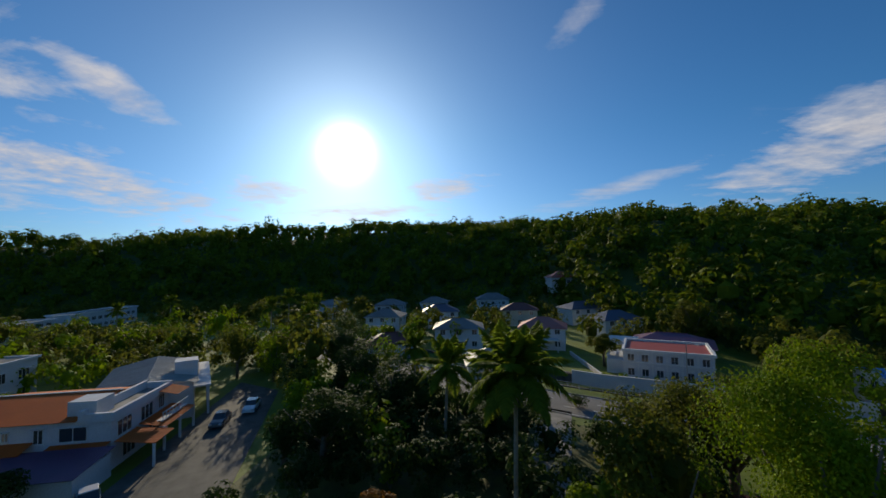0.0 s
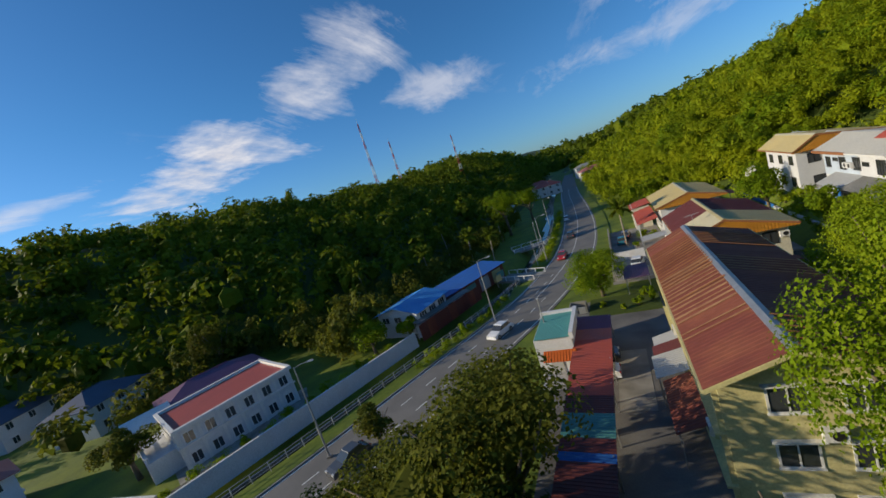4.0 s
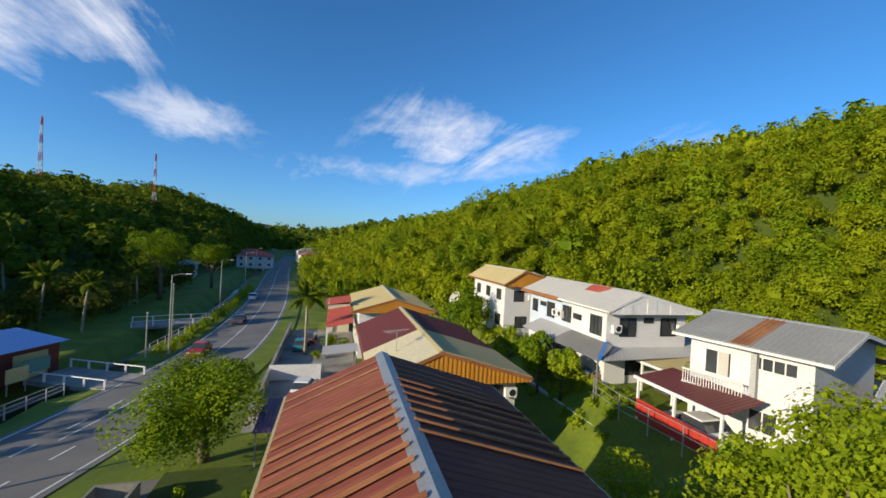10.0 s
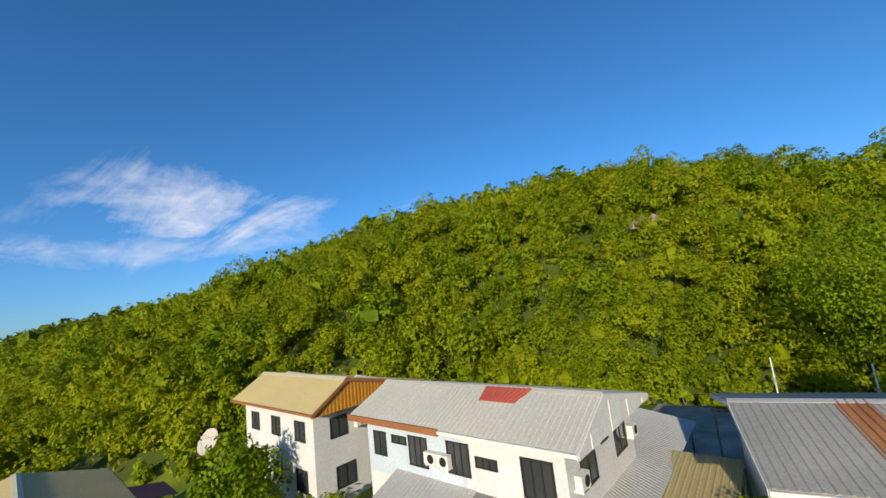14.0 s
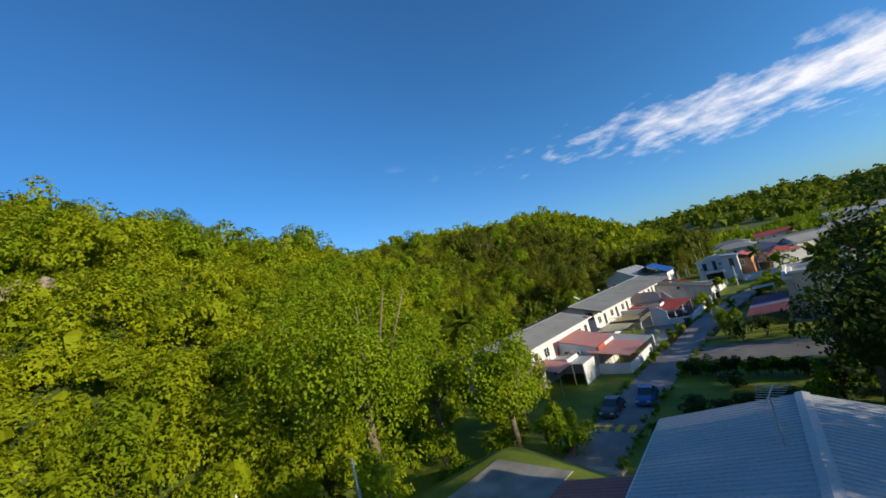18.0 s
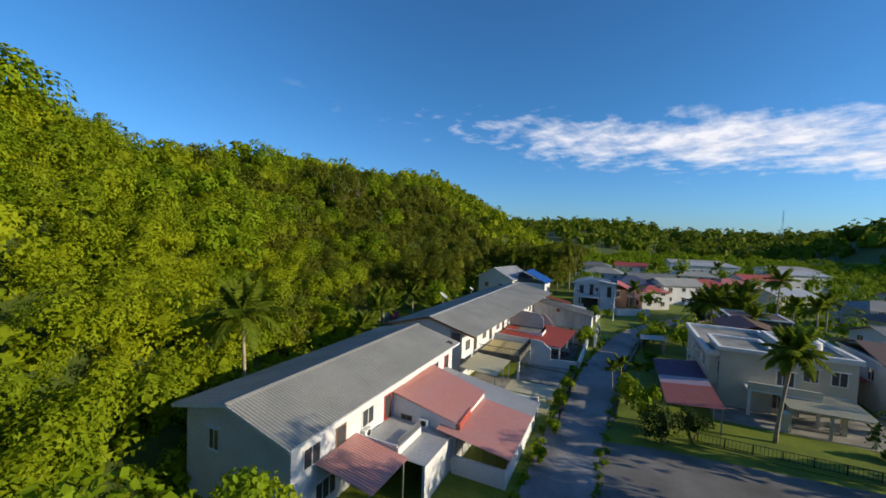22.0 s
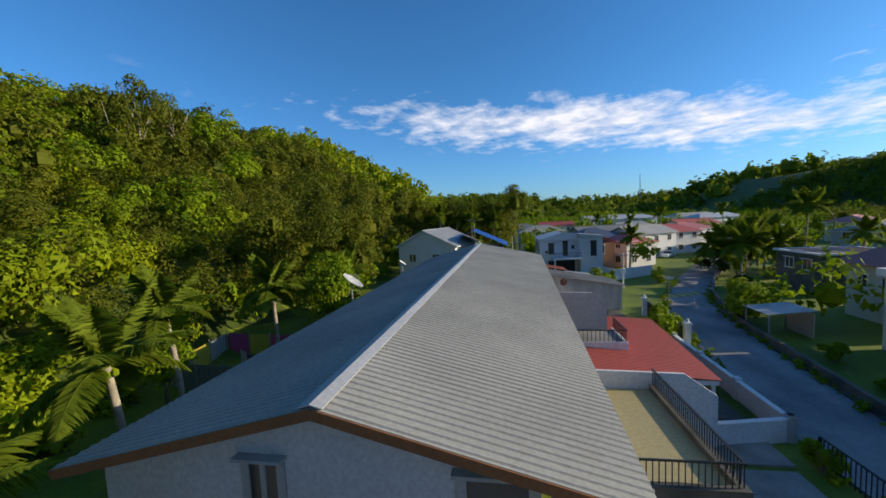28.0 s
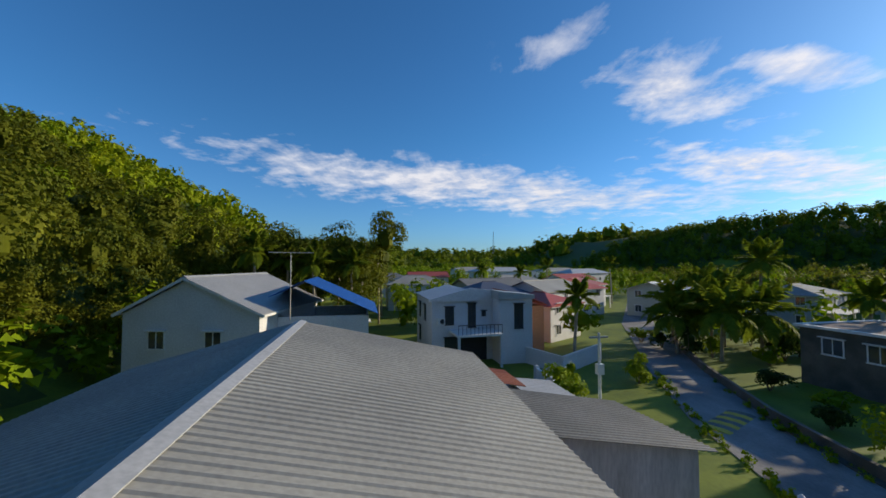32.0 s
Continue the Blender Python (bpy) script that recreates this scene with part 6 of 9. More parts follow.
tree(76.0, -32.8, 3.8, 5.6, 9.6, "leaf_tree", "round dense tree behind the long terrace", 54, 5200, 0.26, 0.22, lumps=12)
tree(80.5, -20.5, 2.4, 3.0, 5.0, "leaf_tree", "small leafy tree behind the long terrace", 55, 2400, 0.24, 0.12)

# ---- terraces: front yards in the lane's frame ----
def lt(name, label, category, group=""):
    return thing(name, label, category, TERRACE, group)


bt1, bt2 = (-5.2, 5.0, -27.4, -2.4), (-5.6, 5.2, -77.2, -31.4)
for k in range(4):
    u = 3.2 + 6.2 * k
    add_window(t1, bt1, "W", u - 1.4, 3.9, 1.5, 1.3, 2, hood=False)
    add_window(t1, bt1, "W", u + 1.5, 3.2, 1.0, 2.0, 1, frame="red_paint" if k % 2 else "wood", hood=False, name="door")
    add_window(t1, bt1, "W", u, 0.8, 2.0, 1.4, 3, hood=False)
    add_window(t1, bt1, "E", u, 4.0, 1.3, 1.1, 2, hood=False)
    add_window(t1, bt1, "E", u, 1.2, 1.3, 1.1, 2, hood=False)
add_window(t1, bt1, "N", 3.0, 3.9, 1.0, 1.5, 2)
add_window(t1, bt1, "N", 8.0, 1.4, 1.2, 1.2, 2)
for k in range(7):
    u = 3.3 + 6.54 * k
    add_window(t2, bt2, "W", u - 1.3, 3.9, 1.5, 1.3, 2, hood=False)
    add_window(t2, bt2, "W", u + 1.5, 3.2, 1.0, 2.0, 1, frame="wood", hood=False, name="door")
    add_window(t2, bt2, "W", u, 0.8, 2.0, 1.4, 3, hood=False)
    add_window(t2, bt2, "E", u, 4.0, 1.3, 1.1, 2, hood=False)
add_window(t2, bt2, "N", 9.9, 5.1, 1.45, 1.35, 1, frame="grey_wall", trim=0.16)
add_window(t2, bt2, "N", 4.5, 5.2, 0.85, 1.3, 2, frame="grey_wall", trim=0.14)
for u in (1.5, 8.2):
    add_aircon(t1, bt1, "W", u + 6, 3.2)
c1 = lt("front_carport", "carport with rust striped pale ribbed roof", "carport")
lean_roof("roof", c1, (-5.3, -8.9, 3.9), (-5.3, -4.4, 3.9), (-9.9, -4.4, 3.2), (-9.9, -8.9, 3.2), "roof_salmon", 0.24)
posts(c1, [(-9.6, -4.6), (-9.6, -8.7)], 0, 3.2)
d1 = lt("roof_terrace", "grey roof terrace with white parapet over the porch", "terrace")
part("deck", Mesh().corrugated((-5.3, -14.0, 3.1), (-5.3, -9.0, 3.1), (-11.2, -9.0, 2.9), (-11.2, -14.0, 2.9), 0.3, 0.02), M["roof_white"], d1)
part("parapet", Mesh().box(-8.8, -9.15, 3.1, -5.3, -9.0, 3.75), M["white_wall"], d1)
part("parapet", Mesh().box(-8.95, -12.6, 3.0, -8.8, -9.0, 3.6), M["white_wall"], d1)
for k in range(24):
    part("baluster", Mesh().box(-8.89, -12.55 + k * 0.15, 3.6, -8.86, -12.52 + k * 0.15, 4.2), M["galv"], d1)
part("rail", Mesh().box(-8.9, -12.6, 4.2, -8.85, -9.0, 4.25), M["galv"], d1)
part("wall", Mesh().box(-11.2, -14.0, 0, -11.0, -9.0, 2.85), M["white_wall"], d1)
pk = lt("house_extension", "white front extension with stepped faded red roofs", "house extension")
lean_roof("upper_roof", pk, (-5.2, -22.2, 5.25), (-5.2, -14.0, 5.25), (-11.7, -14.0, 3.85), (-11.5, -21.4, 3.85), "roof_salmon", 0.24)
lean_roof("lower_roof", pk, (-10.0, -21.2, 3.45), (-10.0, -13.2, 3.45), (-16.3, -13.2, 2.55), (-16.3, -21.2, 2.55), "roof_salmon", 0.24)
# pale grey sheet paints the white reflection on this end of the roof
lean_roof("lower_roof", pk, (-5.3, -25.6, 3.95), (-5.3, -21.3, 3.95), (-16.4, -21.2, 2.55), (-16.4, -24.6, 2.55), "roof_white", 0.24)
part("fascia", Mesh().hexa([(-11.75, -14.1, 3.3), (-11.6, -14.1, 3.3), (-11.4, -17.2, 3.3), (-11.55, -17.2, 3.3), (-11.75, -14.1, 3.95), (-11.6, -14.1, 3.95), (-11.4, -17.2, 3.95), (-11.55, -17.2, 3.95)]), M["roof_red"], pk)
m = Mesh()
m.hexa([(-11.4, -14.3, 0), (-5.3, -14.3, 0), (-5.3, -14.1, 0), (-11.4, -14.1, 0), (-11.4, -14.3, 3.8), (-5.3, -14.3, 5.05), (-5.3, -14.1, 5.05), (-11.4, -14.1, 3.8)])
part("wall", m, M["white_wall"], pk)
part("wall", Mesh().box(-11.4, -21.4, 0, -11.2, -14.3, 3.75), M["white_wall"], pk)
part("wall", Mesh().box(-15.9, -13.6, 0, -11.4, -13.4, 1.5), M["white_wall"], pk)
part("wall", Mesh().box(-15.9, -24.4, 0, -15.7, -13.6, 1.3), M["white_wall"], pk)
for k in range(18):
    part("screen_bar", Mesh().box(-15.84, -23.9 + k * 0.58, 1.3, -15.78, -23.86 + k * 0.58, 2.5), M["wood"], pk)
for k in range(8):
    part("screen_bar", Mesh().box(-15.6 + k * 0.55, -13.52, 1.5, -15.56 + k * 0.55, -13.46, 2.7), M["wood"], pk)
bpk = (-11.4, -5.3, -21.4, -14.1)
add_window(pk, bpk, "N", 1.4, 2.6, 1.0, 0.8, 2, frame="wood", hood=False)
add_aircon(pk, bpk, "N", 3.2, 3.0)
yw = garden_wall("yard_wall", [(-5.4, -27.2), (-15.6, -26.8)], 1.9, "white wall with scalloped top between front yards", "white_wall", 0.18, at=TERRACE, piers=3.4)
for k in range(2):
    hg = thing("dark_cloth", "dark cloth hung over the white yard wall", "cloth", TERRACE @ pose(-10.4 - k * 0.9, -26.9, 1.0))
    part("cloth", Mesh().box(-0.35, 0, 0, 0.35, 0.03, 0.95), M["dark_metal"], hg)
ty = lt("tan_carport", "carport with tan ribbed roof over the front yard", "carport")
lean_roof("roof", ty, (-5.8, -34.9, 3.2), (-5.8, -28.4, 3.2), (-10.5, -28.4, 2.9), (-10.5, -34.9, 2.9), "roof_tan_pale", 0.3)
posts(ty, [(-10.3, -28.6), (-10.3, -32.0), (-10.3, -34.7)], 0, 2.9)
for k, (x0, x1, y0, y1, mm) in enumerate(((-10.6, -16.6, -31.8, -27.4, "yellow_wall"), (-10.6, -16.6, -36.0, -32.0, "roof_tan_pale"), (-10.6, -16.8, -41.8, -36.2, "concrete"), (-5.7, -10.6, -36.0, -27.4, "concrete"), (-10.6, -17.0, -46.0, -42.2, "concrete"), (-5.7, -17.6, -70.8, -58.4, "concrete_dark"), (-5.7, -17.2, -57.8, -46.2, "concrete_dark"))):
    solid("front_yard", Mesh().box(min(x0, x1), y0, -0.2, max(x0, x1), y1, 0.08 + 0.01 * k), M[mm], "stained concrete front yard slab", "yard", kind="structure", at=TERRACE)
part("red_panel", Mesh().box(-14.5, -29.4, 0.25, -12.0, -28.2, 0.32), M["roof_maroon"], ty)
d2 = lt("front_deck", "mossy roof deck with iron railing in front of the terrace", "terrace")
part("deck", Mesh().box(-11.2, -43.3, 2.85, -5.6, -36.0, 3.05), M["roof_tan"], d2)
part("beam", Mesh().box(-11.5, -43.3, 2.6, -11.2, -35.8, 3.3), M["concrete_dark"], d2)
part("beam", Mesh().box(-11.2, -36.1, 2.6, -5.6, -35.8, 3.3), M["concrete_dark"], d2)
posts(d2, [(-11.35, -36.0), (-11.35, -43.1)], 0, 2.6, 0.12, "white_wall")
for k in range(41):
    part("baluster", Mesh().box(-11.36, -43.2 + k * 0.18, 3.3, -11.33, -43.17 + k * 0.18, 4.1), M["dark_metal"], d2)
part("rail", Mesh().box(-11.38, -43.3, 4.08, -11.31, -35.9, 4.14), M["dark_metal"], d2)
part("rail", Mesh().box(-11.31, -35.98, 4.08, -5.6, -35.92, 4.14), M["dark_metal"], d2)
for k in range(29):
    part("baluster", Mesh().box(-11.2 + k * 0.19, -35.96, 3.3, -11.17 + k * 0.19, -35.93, 4.1), M["dark_metal"], d2)


def party_wall(y, pts, label, mat_name="white_wall", t=0.16):
    ob = lt("party_wall", label, "wall")
    m = Mesh()
    a = [Vector((x, y - t / 2, z)) for x, z in pts]
    b = [Vector((x, y + t / 2, z)) for x, z in pts]
    m.face(*a)
    m.face(*reversed(b))
    for k in range(len(a)):
        j = (k + 1) % len(a)
        m.face(a[j], a[k], b[k], b[j])
    part("panel", m, M[mat_name], ob)
    return ob


party_wall(-43.5, [(-5.6, 0), (-14.4, 0), (-14.4, 2.7), (-12.9, 3.8), (-7.0, 4.0), (-5.6, 4.0)], "tall white party wall with sloping end")
party_wall(-52.5, [(-5.6, 2.6), (-11.6, 2.6), (-11.6, 5.2), (-10.6, 6.05), (-5.6, 6.2)], "grey rendered party wall above the red roof", "grey_wall")
party_wall(-58.2, [(-5.6, 0), (-12.6, 0), (-12.6, 3.0), (-11.0, 4.8), (-5.6, 5.2)], "pale party wall beside the terrace deck", "stained_wall")
rf = lt("red_front_roof", "wide red ribbed roof over a front porch", "carport")
lean_roof("roof", rf, (-5.8, -57.8, 3.5), (-5.8, -45.4, 3.5), (-15.6, -45.4, 2.65), (-16.5, -57.8, 2.6), "roof_red", 0.24)
lean_roof("mossy_roof", rf, (-5.8, -45.3, 3.4), (-5.8, -44.5, 3.4), (-12.3, -44.5, 2.85), (-12.3, -45.3, 2.85), "roof_tan", 0.24)
posts(rf, [(-15.3, -45.7), (-15.7, -51.0), (-16.1, -57.4)], 0, 2.6, 0.09, "white_wall")
part("beam", Mesh().box(-15.5, -45.6, 2.35, -9.0, -45.45, 2.6), M["trim_white"], rf)
dk = lt("upper_deck", "small walled roof deck beside the grey party wall", "terrace")
part("deck", Mesh().box(-11.9, -52.4, 3.15, -5.6, -49.2, 3.35), M["concrete"], dk)
part("parapet", Mesh().box(-12.05, -52.4, 2.85, -11.9, -49.2, 3.5), M["white_wall"], dk)
part("parapet", Mesh().box(-12.05, -49.2, 2.85, -5.6, -49.05, 3.5), M["white_wall"], dk)
for k in range(17):
    part("baluster", Mesh().box(-11.99, -52.3 + k * 0.19, 3.5, -11.96, -52.27 + k * 0.19, 4.25), M["dark_metal"], dk)
for k in range(22):
    part("baluster", Mesh().box(-11.9 + k * 0.26, -49.14, 3.5, -11.87 + k * 0.26, -49.11, 4.25), M["dark_metal"], dk)
part("rail", Mesh().box(-12.0, -52.4, 4.25, -11.95, -49.1, 4.31), M["dark_metal"], dk)
part("rail", Mesh().box(-12.0, -49.15, 4.25, -5.7, -49.1, 4.31), M["dark_metal"], dk)
garden_wall("front_wall", [(-14.0, -43.6), (-18.2, -44.4), (-18.4, -58.0)], 1.15, "low white front wall with rounded piers", "white_wall", 0.2, at=TERRACE, piers=4.6)
railing("front_fence", [(-18.0, -27.0), (-18.2, -35.6), (-18.2, -42.6)], 1.3, "dark iron front fence with square posts", 2.8, (1.0, 0.2), "dark_metal", pickets=0.22, at=TERRACE, w=0.04)
railing("front_gate", [(-19.4, -59.0), (-19.6, -63.8), (-20.0, -68.4)], 1.7, "black barred iron gates between white piers", 5.6, (1.0, 0.55, 0.12), "dark_metal", pickets=0.18, at=TERRACE, w=0.05)
for k, yy in enumerate((-58.6, -63.8, -68.6)):
    pr = thing("gate_pier", "square white gate pier with a moulded cap", "pier", TERRACE @ pose(-19.7, yy, 0), "gate piers")
    part("shaft", Mesh().box(-0.22, -0.22, -0.2, 0.22, 0.22, 1.9), M["white_wall"], pr)
    part("cap", Mesh().bevel_box(-0.3, -0.3, 1.9, 0.3, 0.3, 2.12, 0.08), M["white_wall"], pr)
    part("finial", Mesh().tube([(0, 0, 2.12), (0, 0, 2.2), (0, 0, 2.34), (0, 0, 2.45)], [0.06, 0.13, 0.13, 0.03], 9), M["white_wall"], pr)
railing("inner_fence", [(-15.0, -65.4), (-13.2, -59.0)], 1.5, "black barred inner fence of a front yard", 3.0, (1.0, 0.1), "dark_metal", pickets=0.16, at=TERRACE, w=0.04)
s3 = lt("end_porch", "long porch with grey brown ribbed roof and stained side wall", "porch")
lean_roof("roof", s3, (-5.7, -77.4, 5.1), (-5.7, -71.3, 5.1), (-18.7, -71.0, 2.95), (-18.2, -77.2, 2.95), "roof_dark", 0.3, high=0.05)
m = Mesh().hexa([(-18.2, -71.7, 0), (-5.7, -71.7, 0), (-5.7, -71.5, 0), (-18.2, -71.5, 0), (-18.2, -71.7, 2.95), (-5.7, -71.7, 5.0), (-5.7, -71.5, 5.0), (-18.2, -71.5, 2.95)])
part("wall", m, M["stained_wall"], s3)
part("wall", Mesh().box(-18.2, -77.2, 0, -18.0, -71.7, 2.0), M["white_wall"], s3)
lean_roof("rusty_roof", s3, (-6.0, -81.0, 5.3), (-6.0, -77.6, 5.3), (-13.0, -77.6, 4.0), (-13.0, -81.0, 4.0), "rust", 0.3)
lean_roof("pale_roof", s3, (-13.2, -81.5, 3.4), (-13.2, -78.2, 3.4), (-16.4, -78.2, 3.0), (-16.4, -81.5, 3.0), "roof_white", 0.3)
posts(s3, [(-16.2, -78.4), (-16.2, -81.3), (-12.8, -81.0)], 0, 3.0)


def dish(at, r, label, material="fence_paint", mount=1.0):
    ob = thing("satellite_dish", label, "dish", at, "satellite dishes")
    m = Mesh()
    rows, sides = 4, 18
    for k in range(rows + 1):
        rr = r * k / rows
        for s in range(sides):
            a = 2 * math.pi * s / sides
            m.v.append((math.cos(a) * rr, math.sin(a) * rr, 0.28 * rr * rr / r))
    for k in range(rows):
        for s in range(sides):
            a, b = k * sides + s, k * sides + (s + 1) % sides
            m.f.append((a, b, b + sides, a + sides))
    me = m.data("reflector", M[material], True)
    me.validate()
    rf_ = part("reflector", me, None, ob)
    arm = Mesh()
    for a in (0, 2.1, 4.2):
        bar(arm, (math.cos(a) * r * 0.95, math.sin(a) * r * 0.95, 0.27 * r), (0, 0, r * 0.9), 0.012)
    part("feed_arm", arm, M["galv"], ob)
    part("feed", Mesh().tube([(0, 0, r * 0.82), (0, 0, r * 0.98)], 0.06, 8), M["dark_metal"], ob)
    part("mount", Mesh().tube([(0, 0, -0.02), (0, 0, -0.25), (-mount * 0.7, 0, -mount * 0.8)], 0.04, 7), M["galv"], ob)
    return ob


tilt = Vector((-0.587, -0.105, 0.797)).to_track_quat("Z", "Y")
big_dish = dish(TERRACE @ pose(7.0, -51.0, 7.4) @ tilt.to_matrix().to_4x4(), 0.88, "large pale satellite dish on a pole behind the eave", "fence_paint", 0.1)
small_dish = dish(TERRACE @ pose(7.0, -66.0, 7.0) @ tilt.to_matrix().to_4x4(), 0.5, "small white satellite dish behind the eave", "trim_white", 0.1)
foot = tilt.inverted() @ Vector((0, 0, -1))
part("pole", Mesh().tube([foot * 0.12, foot * 7.4], 0.05, 8), M["galv"], big_dish)
part("pole", Mesh().tube([foot * 0.12, foot * 6.9], 0.04, 8), M["galv"], small_dish)
# patchwork sheet fence round the back yard
bf = lt("sheet_fence", "patchwork of pink, yellow and white metal sheets round a back yard", "fence")
SHEETS = ("roof_lilac", "yellow_sheet", "roof_white", "pink_sheet", "yellow_sheet", "pink_sheet")


def sheet(a, b, material, high=1.9):
    up = Vector((0, 0, high))
    a, b = Vector(a), Vector(b)
    part("sheet", Mesh().corrugated(a + up, b + up, b, a, 0.22, 0.03), M[material], bf)


for k in range(3):
    sheet((21.0 + 0.37 * k, -48.7 - 2.5 * k, 0), (21.37 + 0.37 * k, -51.1 - 2.5 * k, 0), SHEETS[k])
    sheet((21.9 - 2.3 * k, -56.3 + 0.25 * k, 0), (19.7 - 2.3 * k, -56.05 + 0.25 * k, 0), SHEETS[3 + k])
    sheet((20.8 - 2.2 * k, -48.6 + 0.1 * k, 0), (18.7 - 2.2 * k, -48.5 + 0.1 * k, 0), "galv")
for x, y in ((20.95, -48.6), (21.35, -51.15), (21.72, -53.6), (22.08, -56.25), (19.6, -56.0), (17.3, -55.8), (15.0, -55.55), (18.6, -48.5), (16.4, -48.4)):
    part("post", Mesh().tube([(x, y, -0.3), (x, y, 2.15)], 0.05, 7), M["galv"], bf)
dish(TERRACE @ pose(-11.4, -71.2, 3.6, -90, 0, 0) @ pose(0, 0, 0.25), 0.42, "rusty brown satellite dish on the stained wall", "rust", 0.3)
dish(TERRACE @ pose(-5.0, -26.6, 6.2, -60, 0, 40) @ pose(0, 0, 0.3), 0.42, "dark satellite dish at the roof edge", "dark_metal", 0.3)
dish(TERRACE @ pose(-5.6, -30.6, 3.2, -90, 0, 0) @ pose(0, 0, 0.3), 0.45, "grey satellite dish on the gable wall", "galv", 0.3)
dish(pose(-2.0, 96.0, 6.0, 0, 60, 200), 1.3, "pale mesh satellite dish among the garden trees", "curtain")


def aerial(x, y, z, high, turn, label="television aerial on a thin mast", at=None):
    ob = thing("aerial", label, "aerial", (at or Matrix()) @ pose(x, y, z, 0, 0, turn), "aerials")
    part("mast", Mesh().tube([(0, 0, 0), (0, 0, high)], 0.025, 6), M["galv"], ob)
    part("boom", bar(Mesh(), (-1.0, 0, high), (1.0, 0, high), 0.018), M["galv"], ob)
    for k in range(9):
        part("element", bar(Mesh(), (-0.95 + k * 0.23, -0.5 + 0.03 * k, high), (-0.95 + k * 0.23, 0.5 - 0.03 * k, high), 0.01), M["galv"], ob)
    return ob


aerial(-0.6, -77.2, 8.1, 3.3, 20, at=TERRACE)
aerial(9.8, 36.0, 9.9, 1.7, 100)
aerial(-19.0, 56.0, 7.6, 1.6, 30)
aerial(-20, -63, 0, 5.2, 70, "tall bent aerial pole above the garden", TERRACE)
pw = lt("painted_fence", "low sheet fence painted pink, yellow and green", "fence")
for k, mm in enumerate(("roof_pink", "yellow_line", "leaf_lime", "roof_pink", "roof_purple", "roof_white")):
    part("panel", Mesh().corrugated((8.6 + k * 1.0, -44.0 - k * 0.7, 3.2), (9.6 + k * 1.0, -44.7 - k * 0.7, 3.2), (9.6 + k * 1.0, -44.65 - k * 0.7, 0.0), (8.6 + k * 1.0, -43.95 - k * 0.7, 0.0), 0.25, 0.03), M[mm], pw)
part("panel", Mesh().box(8.3, -44.0, 0, 8.5, -39.5, 2.6), M["white_wall"], pw)
# lane furniture
solid("side_lane", lane_ribbon([(-19.0, -17.5), (-21.5, -27.0), (-22.5, -38.0), (-24.5, -58.0)], 4.3, 0.045, 0.4), M["asphalt_old"], "worn side lane branching off", "road", kind="structure", at=TERRACE)
solid("lane_approach", lane_ribbon([(40.0, -22.0), (12.0, -20.0)], 2.6, 0.05, 0.4), M["asphalt_old"], "worn asphalt lane running on past the trees", "road", kind="structure", at=TERRACE)
for yy, xx, tt in ((4.0, -19.5, 0), (-79.4, -28.6, 24)):
    hp = thing("speed_hump", "speed hump with worn yellow and grey stripes", "speed hump", TERRACE @ pose(xx, yy, 0.04, 0, 0, tt))
    for k in range(8):
        x0 = -2.5 + k * 0.62
        part("stripe", Mesh().hexa([(x0, -0.9, 0), (x0 + 0.6, -0.9, 0), (x0 + 0.6, 0.9, 0), (x0, 0.9, 0), (x0, -0.4, 0.09), (x0 + 0.6, -0.4, 0.09), (x0 + 0.6, 0.4, 0.09), (x0, 0.4, 0.09)]), M["yellow_line" if k % 2 else "asphalt_old"], hp)
solid("lane_edge", lane_ribbon([(-28, -22.9), (-33, -23.4), (-46, -24.3), (-60, -26.3), (-70, -28.3), (-77, -30.8)], 0.22, 0.14, 0.4), M["concrete_dark"], "dark concrete drain edge along the lane", "kerb", kind="structure", at=TERRACE)
def local_car(lx, ly, heading, paint, label, long=4.2):
    p_ = TERRACE @ Vector((lx, ly, 0))
    return car(p_.x, p_.y, heading + 14.5, paint, label, long=long)


local_car(-17.9, 0.2, 92, "car_grey", "dark car parked along the lane")
local_car(-20.6, -3.4, 94, "car_blue", "blue car driving down the lane")
local_car(-54.6, -44.6, 60, "car_grey", "grey car parked before the white villa")
local_car(-57.4, -44.4, 60, "car_white", "white car parked before the white villa")
local_car(-14.2, -51.0, 5, "car_grey", "dark car parked under the red porch roof")
local_car(-43.2, -122.0, 50, "car_white", "pale car parked far down the lane")
up = lt("utility_pole", "white painted utility pole with a transformer box", "pole", "utility poles")
part("pole", Mesh().tube([(-22.2, -84.5, 0), (-22.2, -84.5, 5.4)], [0.13, 0.1], 8), M["trim_white"], up)
part("box", Mesh().box(-22.5, -84.7, 2.2, -21.95, -84.3, 3.0), M["trim_white"], up)
part("crossarm", Mesh().box(-23.0, -84.6, 5.0, -21.4, -84.45, 5.12), M["galv"], up)
sg = lt("lane_sign", "small yellow and white sign board on a post", "sign")
part("post", Mesh().tube([(-17.2, -24.6, 0), (-17.2, -24.6, 3.4)], 0.04, 6), M["galv"], sg)
part("board", Mesh().box(-17.55, -24.62, 2.6, -16.9, -24.58, 3.4), M["yellow_line"], sg)
part("plate", Mesh().box(-17.5, -24.57, 3.0, -16.95, -24.55, 3.35), M["trim_white"], sg)


